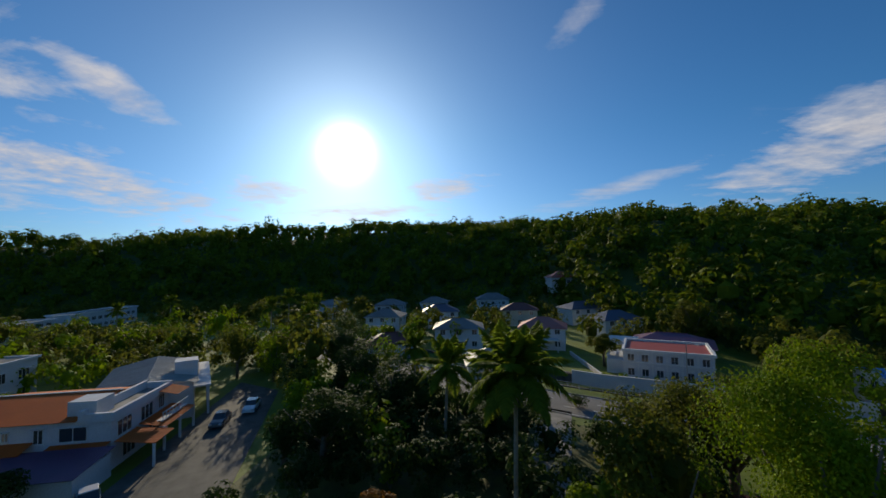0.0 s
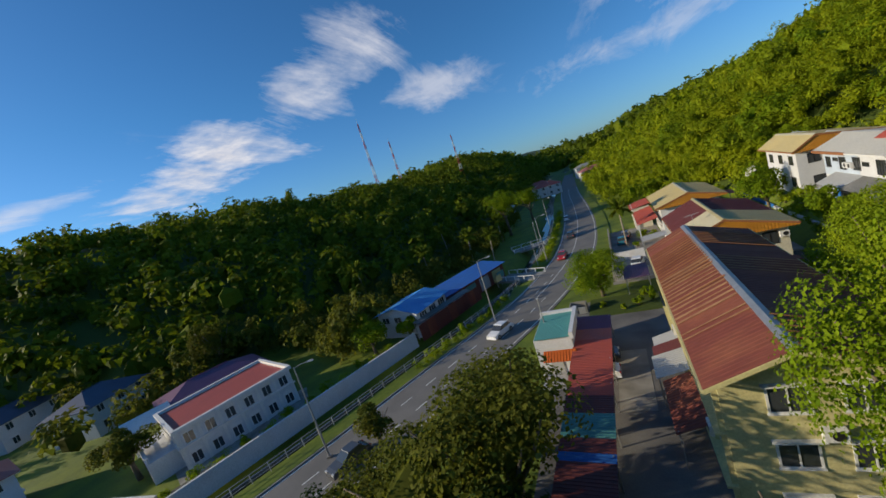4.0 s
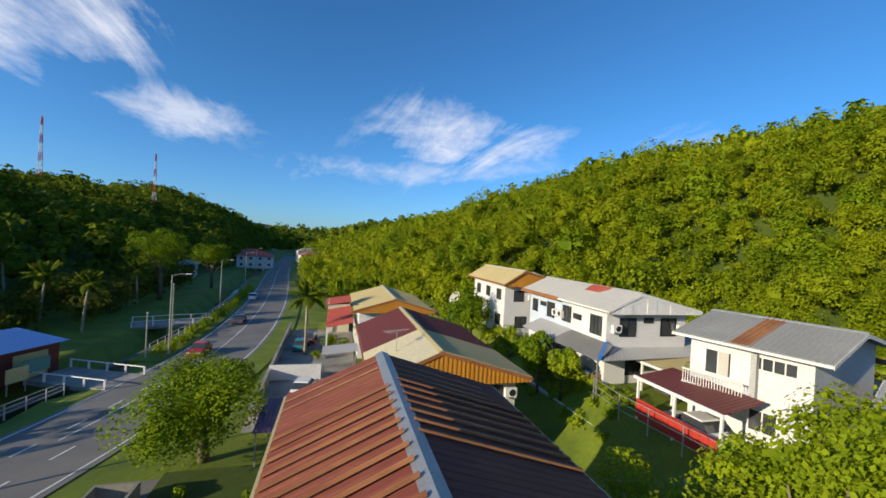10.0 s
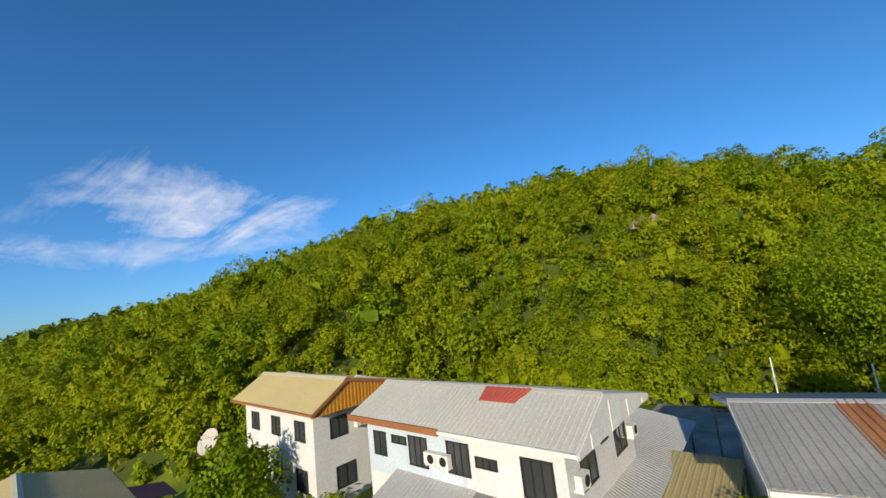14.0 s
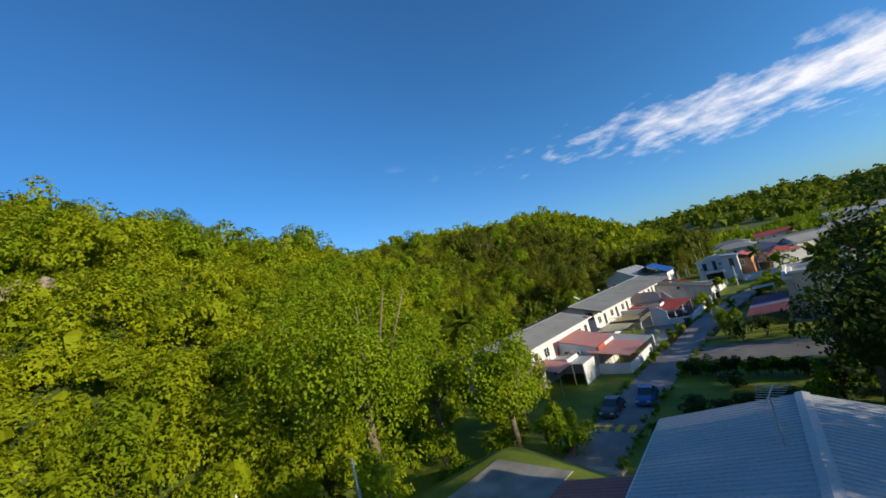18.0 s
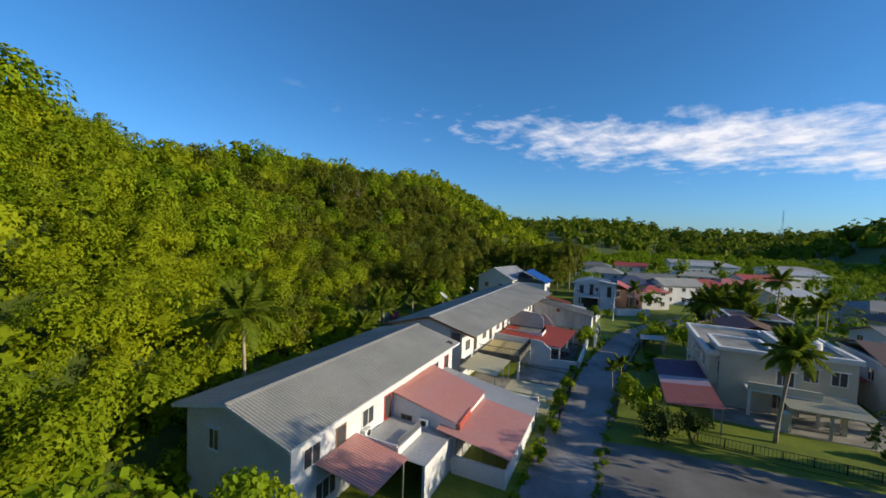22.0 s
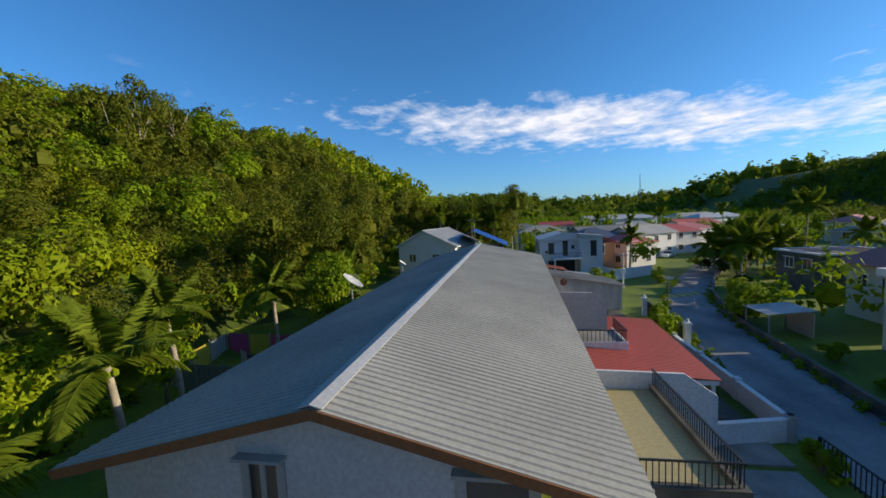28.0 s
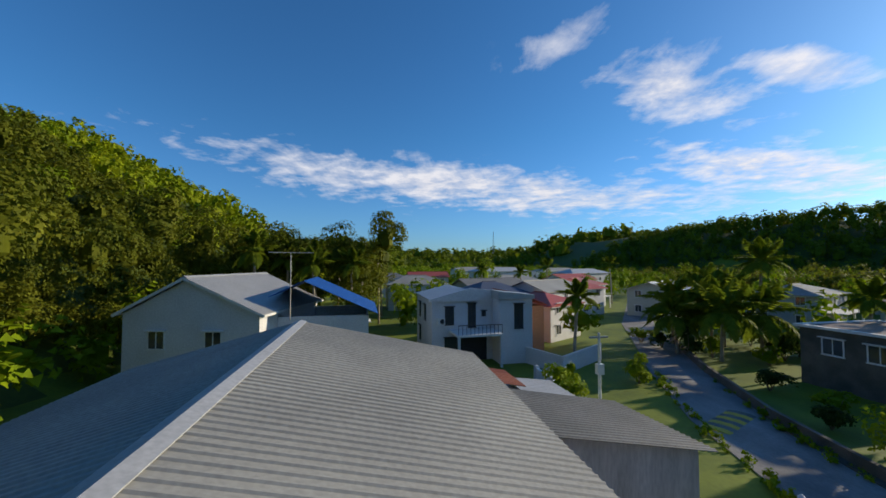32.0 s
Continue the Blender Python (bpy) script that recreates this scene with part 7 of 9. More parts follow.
# ---- plain houses of the valley ----
def roof_panel(house, pts, material, name="roof_slope", thick=0.09):
    """A flat roof face of three or four corners, with thickness."""
    pts = [Vector(p) for p in pts]
    n = (pts[1] - pts[0]).cross(pts[2] - pts[0]).normalized()
    if n.z < 0:
        pts.reverse()
    low = [p - Vector((0, 0, thick)) for p in pts]
    m = Mesh()
    m.face(*pts).face(*reversed(low))
    for k in range(len(pts)):
        j = (k + 1) % len(pts)
        m.face(pts[k], low[k], low[j], pts[j])
    return part(name, m, M[material], house)


def house(x, y, w, d, turn, eave, rise, label, walls="white_wall", roof="roof_dark", hip=True, z=0.0, at=None, storeys=2, sides="SW", over=0.6, porch=None, per=3, group="valley houses", name="house"):
    """A house centred at x, y: w along its ridge, d across it, with windows on the named sides."""
    base = pose(x, y, z, 0, 0, turn)
    ob = thing(name, label, "house", at @ base if at is not None else base, group)
    a, b = w / 2, d / 2
    box = (-a, a, -b, b)
    wall_parts(ob, -a, a, -b, b, -0.3, eave, walls, None if hip else (0.0, eave + rise - 0.1), axis="x")
    A, B = a + over, b + over
    e, r = eave - 0.02, eave + rise
    h = max(0.2, A - B * 0.9) if hip else A
    roof_panel(ob, [(-A, -B, e), (A, -B, e), (h, 0, r), (-h, 0, r)], roof)
    roof_panel(ob, [(A, B, e), (-A, B, e), (-h, 0, r), (h, 0, r)], roof)
    if hip:
        roof_panel(ob, [(A, -B, e), (A, B, e), (h, 0, r)], roof)
        roof_panel(ob, [(-A, B, e), (-A, -B, e), (-h, 0, r)], roof)
        part("soffit", Mesh().box(-A + 0.05, -B + 0.05, e - 0.2, A - 0.05, B - 0.05, e - 0.1), M["trim_white"], ob)
    part("ridge_cap", Mesh().tube([(-h, 0, r + 0.03), (h, 0, r + 0.03)], 0.09, 6), M[roof], ob)
    for s in sides:
        ln = w if s in "SN" else d
        k = max(2, int(ln / 3.6)) if per == 3 else per
        for st in range(storeys):
            for j in range(k):
                add_window(ob, box, s, ln * (j + 0.5) / k, 0.95 + 3.0 * st, 1.25, 1.25, 2)
    if porch:
        s, u0, u1, deep, hz = porch
        o, al, n = side_frame(*box, s)
        part("porch_roof", slab(Mesh(), o, al, n, u0, u1, hz, hz + 0.16, 0, deep), M["trim_white"], ob)
        for u in (u0 + 0.2, (u0 + u1) / 2, u1 - 0.2):
            part("column", slab(Mesh(), o, al, n, u - 0.13, u + 0.13, 0, hz, deep - 0.35, deep - 0.1), M["trim_white"], ob)
    return ob


def flat_block(ob, x0, x1, y0, y1, z1, walls="cream_wall", parapet=0.45, deck="concrete", z0=0.0):
    """One flat-roofed volume with parapets, under the thing ob."""
    wall_parts(ob, x0, x1, y0, y1, z0 - 0.3 if z0 == 0 else z0, z1, walls)
    part("roof_deck", Mesh().box(x0 + 0.2, y0 + 0.2, z1 - 0.15, x1 - 0.2, y1 - 0.2, z1 - 0.02), M[deck], ob)
    e = 0.35
    for bx in ((x0 - e, y0 - e, x1 + e, y0 + 0.1), (x0 - e, y1 - 0.1, x1 + e, y1 + e), (x0 - e, y0 + 0.1, x0 + 0.1, y1 - 0.1), (x1 - 0.1, y0 + 0.1, x1 + e, y1 - 0.1)):
        part("parapet", Mesh().box(bx[0], bx[1], z1 - 0.12, bx[2], bx[3], z1 + parapet), M["trim_white"], ob)


# ---- cream villa beside the lane ----
cv = thing("villa", "two storey cream villa with flat roofs and parapets", "house", TERRACE)
flat_block(cv, -42.5, -33.6, -58.0, -41.6, 6.0)
flat_block(cv, -48.0, -42.5, -55.0, -43.5, 6.6, deck="concrete")
flat_block(cv, -39.8, -34.6, -47.6, -41.0, 6.9, parapet=0.3)
vb = (-42.5, -33.6, -58.0, -41.6)
for u, zz, w_, h_ in ((1.6, 3.9, 0.7, 0.9), (4.4, 3.9, 0.7, 0.9), (7.4, 3.7, 1.2, 1.4), (10.6, 3.7, 0.9, 1.0), (13.6, 3.7, 1.1, 1.5), (2.0, 1.0, 1.6, 1.4), (7.0, 1.0, 1.6, 1.4), (12.0, 0.9, 1.6, 1.6)):
    add_window(cv, vb, "E", u, zz, w_, h_, 2)
for u, zz in ((5.6, 2.4), (6.8, 2.4), (9.2, 4.6), (3.2, 2.2)):
    add_aircon(cv, vb, "E", u, zz)
for u, zz, w_ in ((1.6, 3.6, 1.5), (4.4, 3.6, 2.4), (7.4, 3.4, 1.6), (2.0, 0.9, 2.0), (6.4, 0.6, 2.6)):
    add_window(cv, vb, "N", u, zz, w_, 1.6, 3)
vc = (-48.0, -42.5, -55.0, -43.5)
for u, zz in ((1.4, 3.8), (3.9, 3.8), (1.4, 0.8), (3.9, 0.8)):
    add_window(cv, vc, "N", u, zz, 1.4, 1.5, 2)
part("balcony", Mesh().box(-43.5, -41.6, 2.9, -37.0, -39.2, 3.1), M["trim_white"], cv)
part("balcony_wall", Mesh().box(-43.5, -39.4, 3.1, -37.0, -39.2, 3.9), M["cream_wall"], cv)
for x in (-43.3, -40.2, -37.2):
    part("column", Mesh().box(x - 0.14, -39.5, -0.2, x + 0.14, -39.22, 2.9), M["trim_white"], cv)
lean_roof("porch_roof", cv, (-39.8, -41.4, 3.0), (-46.8, -41.4, 3.0), (-46.8, -36.2, 2.7), (-39.8, -36.2, 2.7), "roof_tan_pale")
for x in (-40.0, -43.3, -46.6):
    part("porch_post", Mesh().box(x - 0.12, -36.6, -0.2, x + 0.12, -36.36, 2.72), M["cream_wall"], cv)
tk = thing("water_tank", "round pale water tank on the villa roof", "tank", TERRACE)
part("drum", Mesh().tube([(-45.6, -48.0, 6.55), (-45.6, -48.0, 7.6), (-45.6, -48.0, 7.85)], [0.75, 0.75, 0.35], 16), M["trim_white"], tk)
part("lid", Mesh().tube([(-45.6, -48.0, 7.85), (-45.6, -48.0, 7.95)], 0.3, 10), M["trim_white"], tk)
cpr = thing("carport", "carport with purple, pale pink and red ribbed roof sheets", "carport", TERRACE)
for ya, yb, mm in ((-48.5, -41.0, "roof_purple"), (-41.0, -38.2, "roof_lilac"), (-38.2, -31.6, "roof_pink")):
    lean_roof("roof_sheet", cpr, (-33.4, ya, 2.95), (-33.4, yb, 2.95), (-28.2, yb, 2.45), (-28.2, ya, 2.45), mm)
posts(cpr, [(x, y) for x in (-33.2, -28.4) for y in (-48.2, -43.9, -39.6, -35.4, -31.9)], -0.1, [2.9] * 5 + [2.5] * 5, 0.06, "galv")
solid("court", Mesh().box(-56.0, -46.0, -0.3, -33.4, -36.0, 0.06), M["concrete"], "pale paved court before the villa", "paving", kind="structure", at=TERRACE)
solid("lawn", Mesh().box(-46.0, -36.0, -0.3, -30.4, -28.4, 0.08), M["grass"], "bright mown lawn", "lawn", kind="structure", at=TERRACE)
railing("lawn_fence", [(-46.0, -29.2, 0), (-30.8, -29.2, 0)], 1.0, "low dark metal fence along the lawn", 2.2, (1.0, 0.2), "dark_metal", pickets=0.3, at=TERRACE)
for lx, yy in ((-39.6, -36.4), (-45.0, -38.4)):
    gp = thing("gate_post", "white masonry gate post beside the court", "post", TERRACE, "gate posts")
    part("shaft", Mesh().box(lx - 0.22, yy - 0.22, -0.1, lx + 0.22, yy + 0.22, 2.0), M["cream_wall"], gp)
    part("cap", Mesh().bevel_box(lx - 0.3, yy - 0.3, 2.0, lx + 0.3, yy + 0.3, 2.2, 0.08), M["trim_white"], gp)
# drain wall beside the lane, sheds, the second villa
garden_wall("lane_wall", [(-24.4, -46), (-26.6, -61), (-28.6, -70), (-31.8, -79), (-37.6, -90), (-46.4, -104)], 0.7, "low dark stained concrete wall beside the lane", "concrete_dark", 0.2, "concrete_dark", at=TERRACE)
hs = thing("garden_shed", "small open shed with a pale metal roof", "shed", TERRACE)
lean_roof("roof", hs, (-30.8, -64.0, 2.5), (-30.8, -60.4, 2.5), (-27.0, -60.4, 2.2), (-27.0, -64.0, 2.2), "roof_white")
posts(hs, [(-30.6, -63.8), (-30.6, -60.6), (-27.2, -63.8), (-27.2, -60.6)], -0.1, 2.25, 0.06)
part("back_wall", Mesh().box(-30.75, -63.8, -0.1, -30.65, -60.6, 2.2), M["roof_white"], hs)
v2 = thing("villa", "white two storey villa with brown sloping roofs and red porch", "house", TERRACE)
flat_block(v2, -62.0, -51.5, -57.0, -45.5, 6.2, "white_wall", 0.2)
roof_panel(v2, [(-63.0, -58.0, 6.5), (-50.5, -58.0, 6.5), (-50.5, -51.2, 8.0), (-63.0, -51.2, 8.0)], "roof_brown")
roof_panel(v2, [(-63.0, -44.5, 6.5), (-50.5, -44.5, 6.5), (-50.5, -51.2, 8.0), (-63.0, -51.2, 8.0)], "roof_brown")
for u in (1.6, 4.6, 7.8):
    add_window(v2, (-62.0, -51.5, -57.0, -45.5), "N", u, 3.6, 1.5, 1.4, 2)
    add_window(v2, (-62.0, -51.5, -57.0, -45.5), "N", u, 0.9, 1.5, 1.4, 2)
    add_window(v2, (-62.0, -51.5, -57.0, -45.5), "E", u, 3.6, 1.3, 1.4, 2)
lean_roof("porch_roof", v2, (-51.4, -56.0, 3.4), (-51.4, -49.0, 3.4), (-47.8, -49.0, 2.8), (-47.8, -56.0, 2.8), "roof_red")
posts(v2, [(-48.0, -55.8), (-48.0, -49.2)], -0.1, 2.8, 0.08, "trim_white")
r2 = thing("house", "cream house with a faded red metal roof behind the villa", "house", TERRACE, "valley houses")
wall_parts(r2, -46.5, -39.5, -69.0, -60.5, -0.2, 5.4, "cream_wall")
lean_roof("roof_slope", r2, (-43.0, -69.8, 6.8), (-43.0, -59.7, 6.8), (-38.7, -59.7, 5.5), (-38.7, -69.8, 5.5), "roof_pink")
lean_roof("roof_slope", r2, (-43.0, -59.7, 6.8), (-43.0, -69.8, 6.8), (-47.3, -69.8, 5.5), (-47.3, -59.7, 5.5), "roof_brown")
for u in (1.8, 4.4, 6.8):
    add_window(r2, (-46.5, -39.5, -69.0, -60.5), "E", u, 3.2, 1.1, 1.2, 2)
fl = thing("flat_roof_house", "grey house with a wide brown flat roof among palms", "house", TERRACE)
flat_block(fl, -52.8, -43.4, -85.4, -77.4, 5.2, "concrete_dark", 0.1, "roof_brown")
add_window(fl, (-52.8, -43.4, -85.4, -77.4), "E", 2.5, 3.0, 1.5, 1.3, 2)
add_window(fl, (-52.8, -43.4, -85.4, -77.4), "E", 5.6, 3.0, 1.5, 1.3, 2)
add_window(fl, (-52.8, -43.4, -85.4, -77.4), "N", 3.5, 3.0, 2.0, 1.3, 3)

# ---- modern white house past the terraces ----
wh = thing("modern_house", "white two storey house with sloping parapet and balcony porch", "house", TERRACE @ pose(-1.0, 0, 0) @ Matrix.Diagonal((1, 1, 1.14, 1)))
WB = (-19.6, -10.6, -111.0, -99.5)
wall_parts(wh, *WB, -0.2, 5.9, "white_wall")
for a, b, za, zb, mm in ((-10.2, -15.0, 6.0, 7.1, "white_wall"), (-15.0, -19.9, 6.0, 6.6, "white_wall")):
    part("parapet", Mesh().hexa([(b, -99.5, 5.8), (a, -99.5, 5.8), (a, -99.2, 5.8), (b, -99.2, 5.8), (b, -99.5, zb if b < -15 else 7.1), (a, -99.5, za if a > -15 else 7.1), (a, -99.2, za if a > -15 else 7.1), (b, -99.2, zb if b < -15 else 7.1)]), M[mm], wh)
roof_panel(wh, [(-10.4, -111.2, 5.95), (-10.4, -99.6, 5.95), (-15.0, -99.6, 6.9), (-15.0, -111.2, 6.9)], "roof_white")
roof_panel(wh, [(-15.0, -111.2, 6.6), (-15.0, -99.6, 6.6), (-19.9, -99.6, 6.1), (-19.9, -111.2, 6.1)], "roof_navy_dark")
wall_parts(wh, -21.4, -17.6, -99.4, -97.0, -0.2, 6.2, "white_wall")
part("wing_roof", Mesh().hexa([(-21.6, -99.6, 6.1), (-17.4, -99.6, 6.1), (-17.4, -96.8, 6.1), (-21.6, -96.8, 6.1), (-21.6, -99.6, 6.5), (-17.4, -99.6, 6.9), (-17.4, -96.8, 6.9), (-21.6, -96.8, 6.5)]), M["roof_white"], wh)
for u, zz, w_, h_ in ((2.0, 3.6, 0.9, 1.6), (4.6, 3.3, 0.8, 2.2), (6.0, 4.4, 0.35, 0.35), (2.2, 0.9, 1.4, 1.3), (5.2, 0.6, 1.8, 1.6)):
    add_window(wh, WB, "N", u, zz, w_, h_, 2, frame="dark_metal")
for u, zz in ((3.0, 3.6), (7.0, 3.6), (3.0, 0.9)):
    add_window(wh, WB, "E", u, zz, 1.0, 1.5, 2, frame="dark_metal")
add_window(wh, (-21.4, -17.6, -99.4, -97.0), "N", 2.2, 3.4, 0.9, 2.2, 2, frame="dark_metal")
add_aircon(wh, WB, "N", 1.0, 3.6)
part("porch_roof", Mesh().box(-17.6, -99.4, 2.85, -12.6, -95.8, 3.05), M["trim_white"], wh)
for x in (-17.4, -12.8):
    part("pier", Mesh().box(x - 0.12, -96.02, -0.2, x + 0.12, -95.78, 2.85), M["white_wall"], wh)
# flat dark panel on the wall paints the shade within the garage opening
part("garage_shade", Mesh().box(-16.9, -99.48, 0.0, -13.4, -99.4, 2.4), M["dark_metal"], wh, "dark panel painted as the shade inside the garage")
part("balcony_rail", bar(Mesh(), (-17.5, -95.9, 3.9), (-12.7, -95.9, 3.9), 0.03), M["dark_metal"], wh)
for k in range(12):
    part("baluster", Mesh().box(-17.5 + 0.43 * k, -95.92, 3.05, -17.46 + 0.43 * k, -95.88, 3.9), M["dark_metal"], wh)
roof_panel(wh, [(-21.6, -111.0, 6.4), (-21.6, -99.6, 6.4), (-24.6, -99.6, 5.2), (-24.6, -111.0, 5.2)], "roof_red")
wall_parts(wh, -24.2, -19.7, -110.6, -99.9, -0.2, 5.1, "orange_plaster")
add_window(wh, (-24.2, -19.7, -110.6, -99.9), "N", 2.2, 3.3, 1.0, 1.4, 2)
garden_wall("yard_wall", [(-21.5, -97.5), (-23.2, -92.0), (-30.6, -96.8)], 1.7, "white rendered yard wall", "white_wall", 0.18, at=TERRACE)
garden_wall("yard_wall", [(-18.5, -79.5), (-19.5, -90.0)], 1.4, "white rendered wall with piers", "white_wall", 0.18, piers=3.4, at=TERRACE)
sp = thing("canopy", "small pale ribbed canopy behind the terrace end", "canopy", TERRACE)
lean_roof("sheet", sp, (-10.6, -79.0, 3.2), (-10.6, -83.2, 3.2), (-14.0, -83.2, 2.9), (-14.0, -79.0, 2.9), "roof_white")
posts(sp, [(-10.8, -79.3), (-10.8, -82.9), (-13.8, -79.3), (-13.8, -82.9)], -0.1, 2.95, 0.05)
# pale gable house and its blue-roofed neighbour
G3 = TERRACE @ pose(8, -97, 0, 0, 0, -14.4)
g3 = thing("gable_house", "house with a pale grey ribbed gable roof", "house", G3)
wall_parts(g3, -5.9, 5.2, -6, 6, -0.2, 6.9, "white_wall", (0.0, 9.6))
gable_roof(g3, -5.9, 5.2, -6, 6, 6.95, 0.0, 9.85, "roof_white", "roof_white", 0.3, 0.5, 0.4, cap="roof_white", fascia="trim_white")
for u in (2.8, 7.4):
    add_window(g3, (-5.2, 5.2, -6, 6), "N", u, 4.2, 1.3, 1.3, 2)
bl = thing("house", "house with a deep blue metal roof beside the gable house", "house", TERRACE, "valley houses")
wall_parts(bl, -4.6, 3.0, -101.0, -92.5, -0.2, 6.3, "white_wall")
lean_roof("roof_slope", bl, (0.8, -101.6, 9.4), (0.8, -91.6, 9.4), (-5.4, -91.6, 6.5), (-5.4, -101.6, 6.5), "roof_blue")
lean_roof("roof_slope", bl, (0.8, -91.6, 9.4), (0.8, -101.6, 9.4), (3.6, -101.6, 8.1), (3.6, -91.6, 8.1), "roof_blue")
add_window(bl, (-4.6, 3.0, -101.0, -92.5), "W", 4.0, 3.8, 1.4, 1.3, 2)

# ---- more houses down the lane ----
SOUTH = [(-30.5, -112.0, 9, 8, -60, 5.0, 1.5, "roof_red", "white_wall"), (-39.0, -127.0, 13, 9, 30, 5.8, 1.8, "roof_grey", "white_wall"), (-26.5, -124.0, 11, 9, 20, 5.6, 2.0, "roof_navy_dark", "white_wall"),
         (-48.0, -134.0, 12, 9, 20, 5.6, 1.8, "roof_red", "white_wall"), (-33.0, -143.0, 15, 9, 15, 5.6, 1.8, "roof_dark", "cream_wall"), (-17.0, -152.0, 14, 10, 0, 6.0, 2.0, "roof_grey", "white_wall"),
         (-57.0, -146.0, 13, 9, 30, 5.6, 1.6, "roof_pink", "white_wall"), (-66.0, -128.0, 12, 9, 30, 5.4, 1.6, "roof_white", "cream_wall"), (-80.0, -112.0, 14, 10, 20, 5.6, 1.5, "roof_dark", "grey_wall"),
         (-75.0, -92.0, 12, 9, 25, 5.5, 1.6, "roof_brown", "cream_wall"), (-66.0, -70.0, 12, 10, 10, 5.6, 1.7, "roof_dark", "white_wall"), (-84.0, -58.0, 13, 10, 0, 5.6, 1.8, "roof_navy_dark", "cream_wall"),
         (-90.0, -80.0, 12, 10, 20, 5.6, 1.7, "roof_dark", "white_wall"), (-72.0, -175.0, 15, 9, 20, 5.6, 1.7, "roof_red", "white_wall"), (-50.0, -172.0, 16, 9, 10, 5.6, 1.7, "roof_grey", "white_wall"),
         (-63.0, -219.0, 26, 9, 14, 7.5, 1.6, "roof_white", "white_wall"), (-60.0, -240.0, 26, 9, 14, 7.5, 1.6, "roof_grey", "white_wall"), (-92.0, -200.0, 22, 9, 20, 7.0, 1.6, "roof_white", "white_wall"),
         (-104.0, -150.0, 14, 9, 40, 5.6, 1.6, "roof_pink", "cream_wall"), (-118.0, -118.0, 14, 9, 30, 5.6, 1.6, "roof_dark", "white_wall"), (-112.0, -92.0, 13, 9, 10, 5.6, 1.6, "roof_red", "white_wall"),
         (-100.0, -236.0, 24, 9, 14, 7.0, 1.6, "roof_grey", "white_wall"), (-28.0, -200.0, 14, 9, 0, 6.0, 1.8, "roof_red", "white_wall"), (-12.0, -186.0, 14, 9, 0, 6.0, 1.8, "roof_dark", "white_wall")]
WORDS = {"roof_red": "red", "roof_grey": "grey", "roof_navy_dark": "dark blue", "roof_dark": "dark grey", "roof_pink": "faded red", "roof_white": "pale grey", "roof_brown": "brown", "roof_blue": "blue", "roof_purple": "purple", "roof_maroon": "maroon"}
WALLS = {"white_wall": "white", "cream_wall": "cream", "grey_wall": "grey", "orange_plaster": "orange"}
for k, (x, y, w, d, tn, ev, rs, rf, wl) in enumerate(SOUTH):
    house(x, y, w, d, tn, ev, rs, "two storey %s house under a %s roof in the valley" % (WALLS[wl], WORDS[rf]), wl, rf, hip=k % 3 != 1, at=TERRACE, sides="NE" if k % 2 else "NEW", porch=("N", 1.0, w - 2.5, 2.6, 2.8) if k % 2 == 0 and w < 16 else None)

# ---- trees and palms of this side ----
def lpos(lx, ly):
    v = TERRACE @ Vector((lx, ly, 0))
    return v.x, v.y


tree(35.5, 41.5, 8.6, 11.5, 19.0, "leaf_tree", "large spreading tree with pale limbs below the hill", 301, 19000, 0.25, 0.4, "bark", lumps=18, core=False, limbs=7, z=4.0)
tree(34.6, 28.0, 5.4, 7.6, 13.6, "leaf_tree", "leafy tree beside the lane", 302, 6500, 0.3, 0.3, lumps=13, z=0.5)
tree(39.5, 22.6, 4.6, 6.2, 10.8, "leaf_lime", "bright leafy tree beside the terrace end", 303, 5200, 0.3, 0.26, lumps=12)
tree(44, 31, 6.0, 6.5, 14.0, "leaf_tree", "leafy tree at the foot of the hill", 308, 3200, 0.42, 0.3, lumps=12)
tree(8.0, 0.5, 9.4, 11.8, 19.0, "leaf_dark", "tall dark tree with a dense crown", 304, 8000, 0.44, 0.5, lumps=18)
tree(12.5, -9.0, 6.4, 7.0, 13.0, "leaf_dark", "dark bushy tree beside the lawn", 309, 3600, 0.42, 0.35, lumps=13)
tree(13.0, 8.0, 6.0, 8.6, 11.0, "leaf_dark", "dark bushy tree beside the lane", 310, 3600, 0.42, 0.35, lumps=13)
# shrubs fill the shadowed corner; most carry its shade in dark leaf colour
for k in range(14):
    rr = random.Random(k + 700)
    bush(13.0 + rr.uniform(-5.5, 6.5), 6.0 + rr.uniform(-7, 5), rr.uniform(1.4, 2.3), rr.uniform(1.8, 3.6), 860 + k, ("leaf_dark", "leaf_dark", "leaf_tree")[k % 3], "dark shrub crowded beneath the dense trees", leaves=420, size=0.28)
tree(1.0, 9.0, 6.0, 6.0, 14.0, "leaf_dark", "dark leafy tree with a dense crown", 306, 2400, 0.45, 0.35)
# out of view; added west of the lawn only to throw shade over it
tree(-1.0, -10.0, 7.0, 7.0, 15.0, "leaf_dark", "unseen dark tree added to shade the lawn", 311, 2600, 0.48, 0.35)
for k in range(15):
    rr = random.Random(640 + k)
    x, y = ((34.5, 42), (33.6, 28.4), (40, 24), (40, 34))[k % 4]
    x, y = x + rr.uniform(-5, 6), y + rr.uniform(-5, 5)
    if x > 30.5:
        bush(x, y, rr.uniform(1.8, 2.8), rr.uniform(2.6, 4.6), 650 + k, ("leaf_lime", "leaf_tree")[k % 2], "tall wild shrub under the trees", leaves=1000, size=0.28)
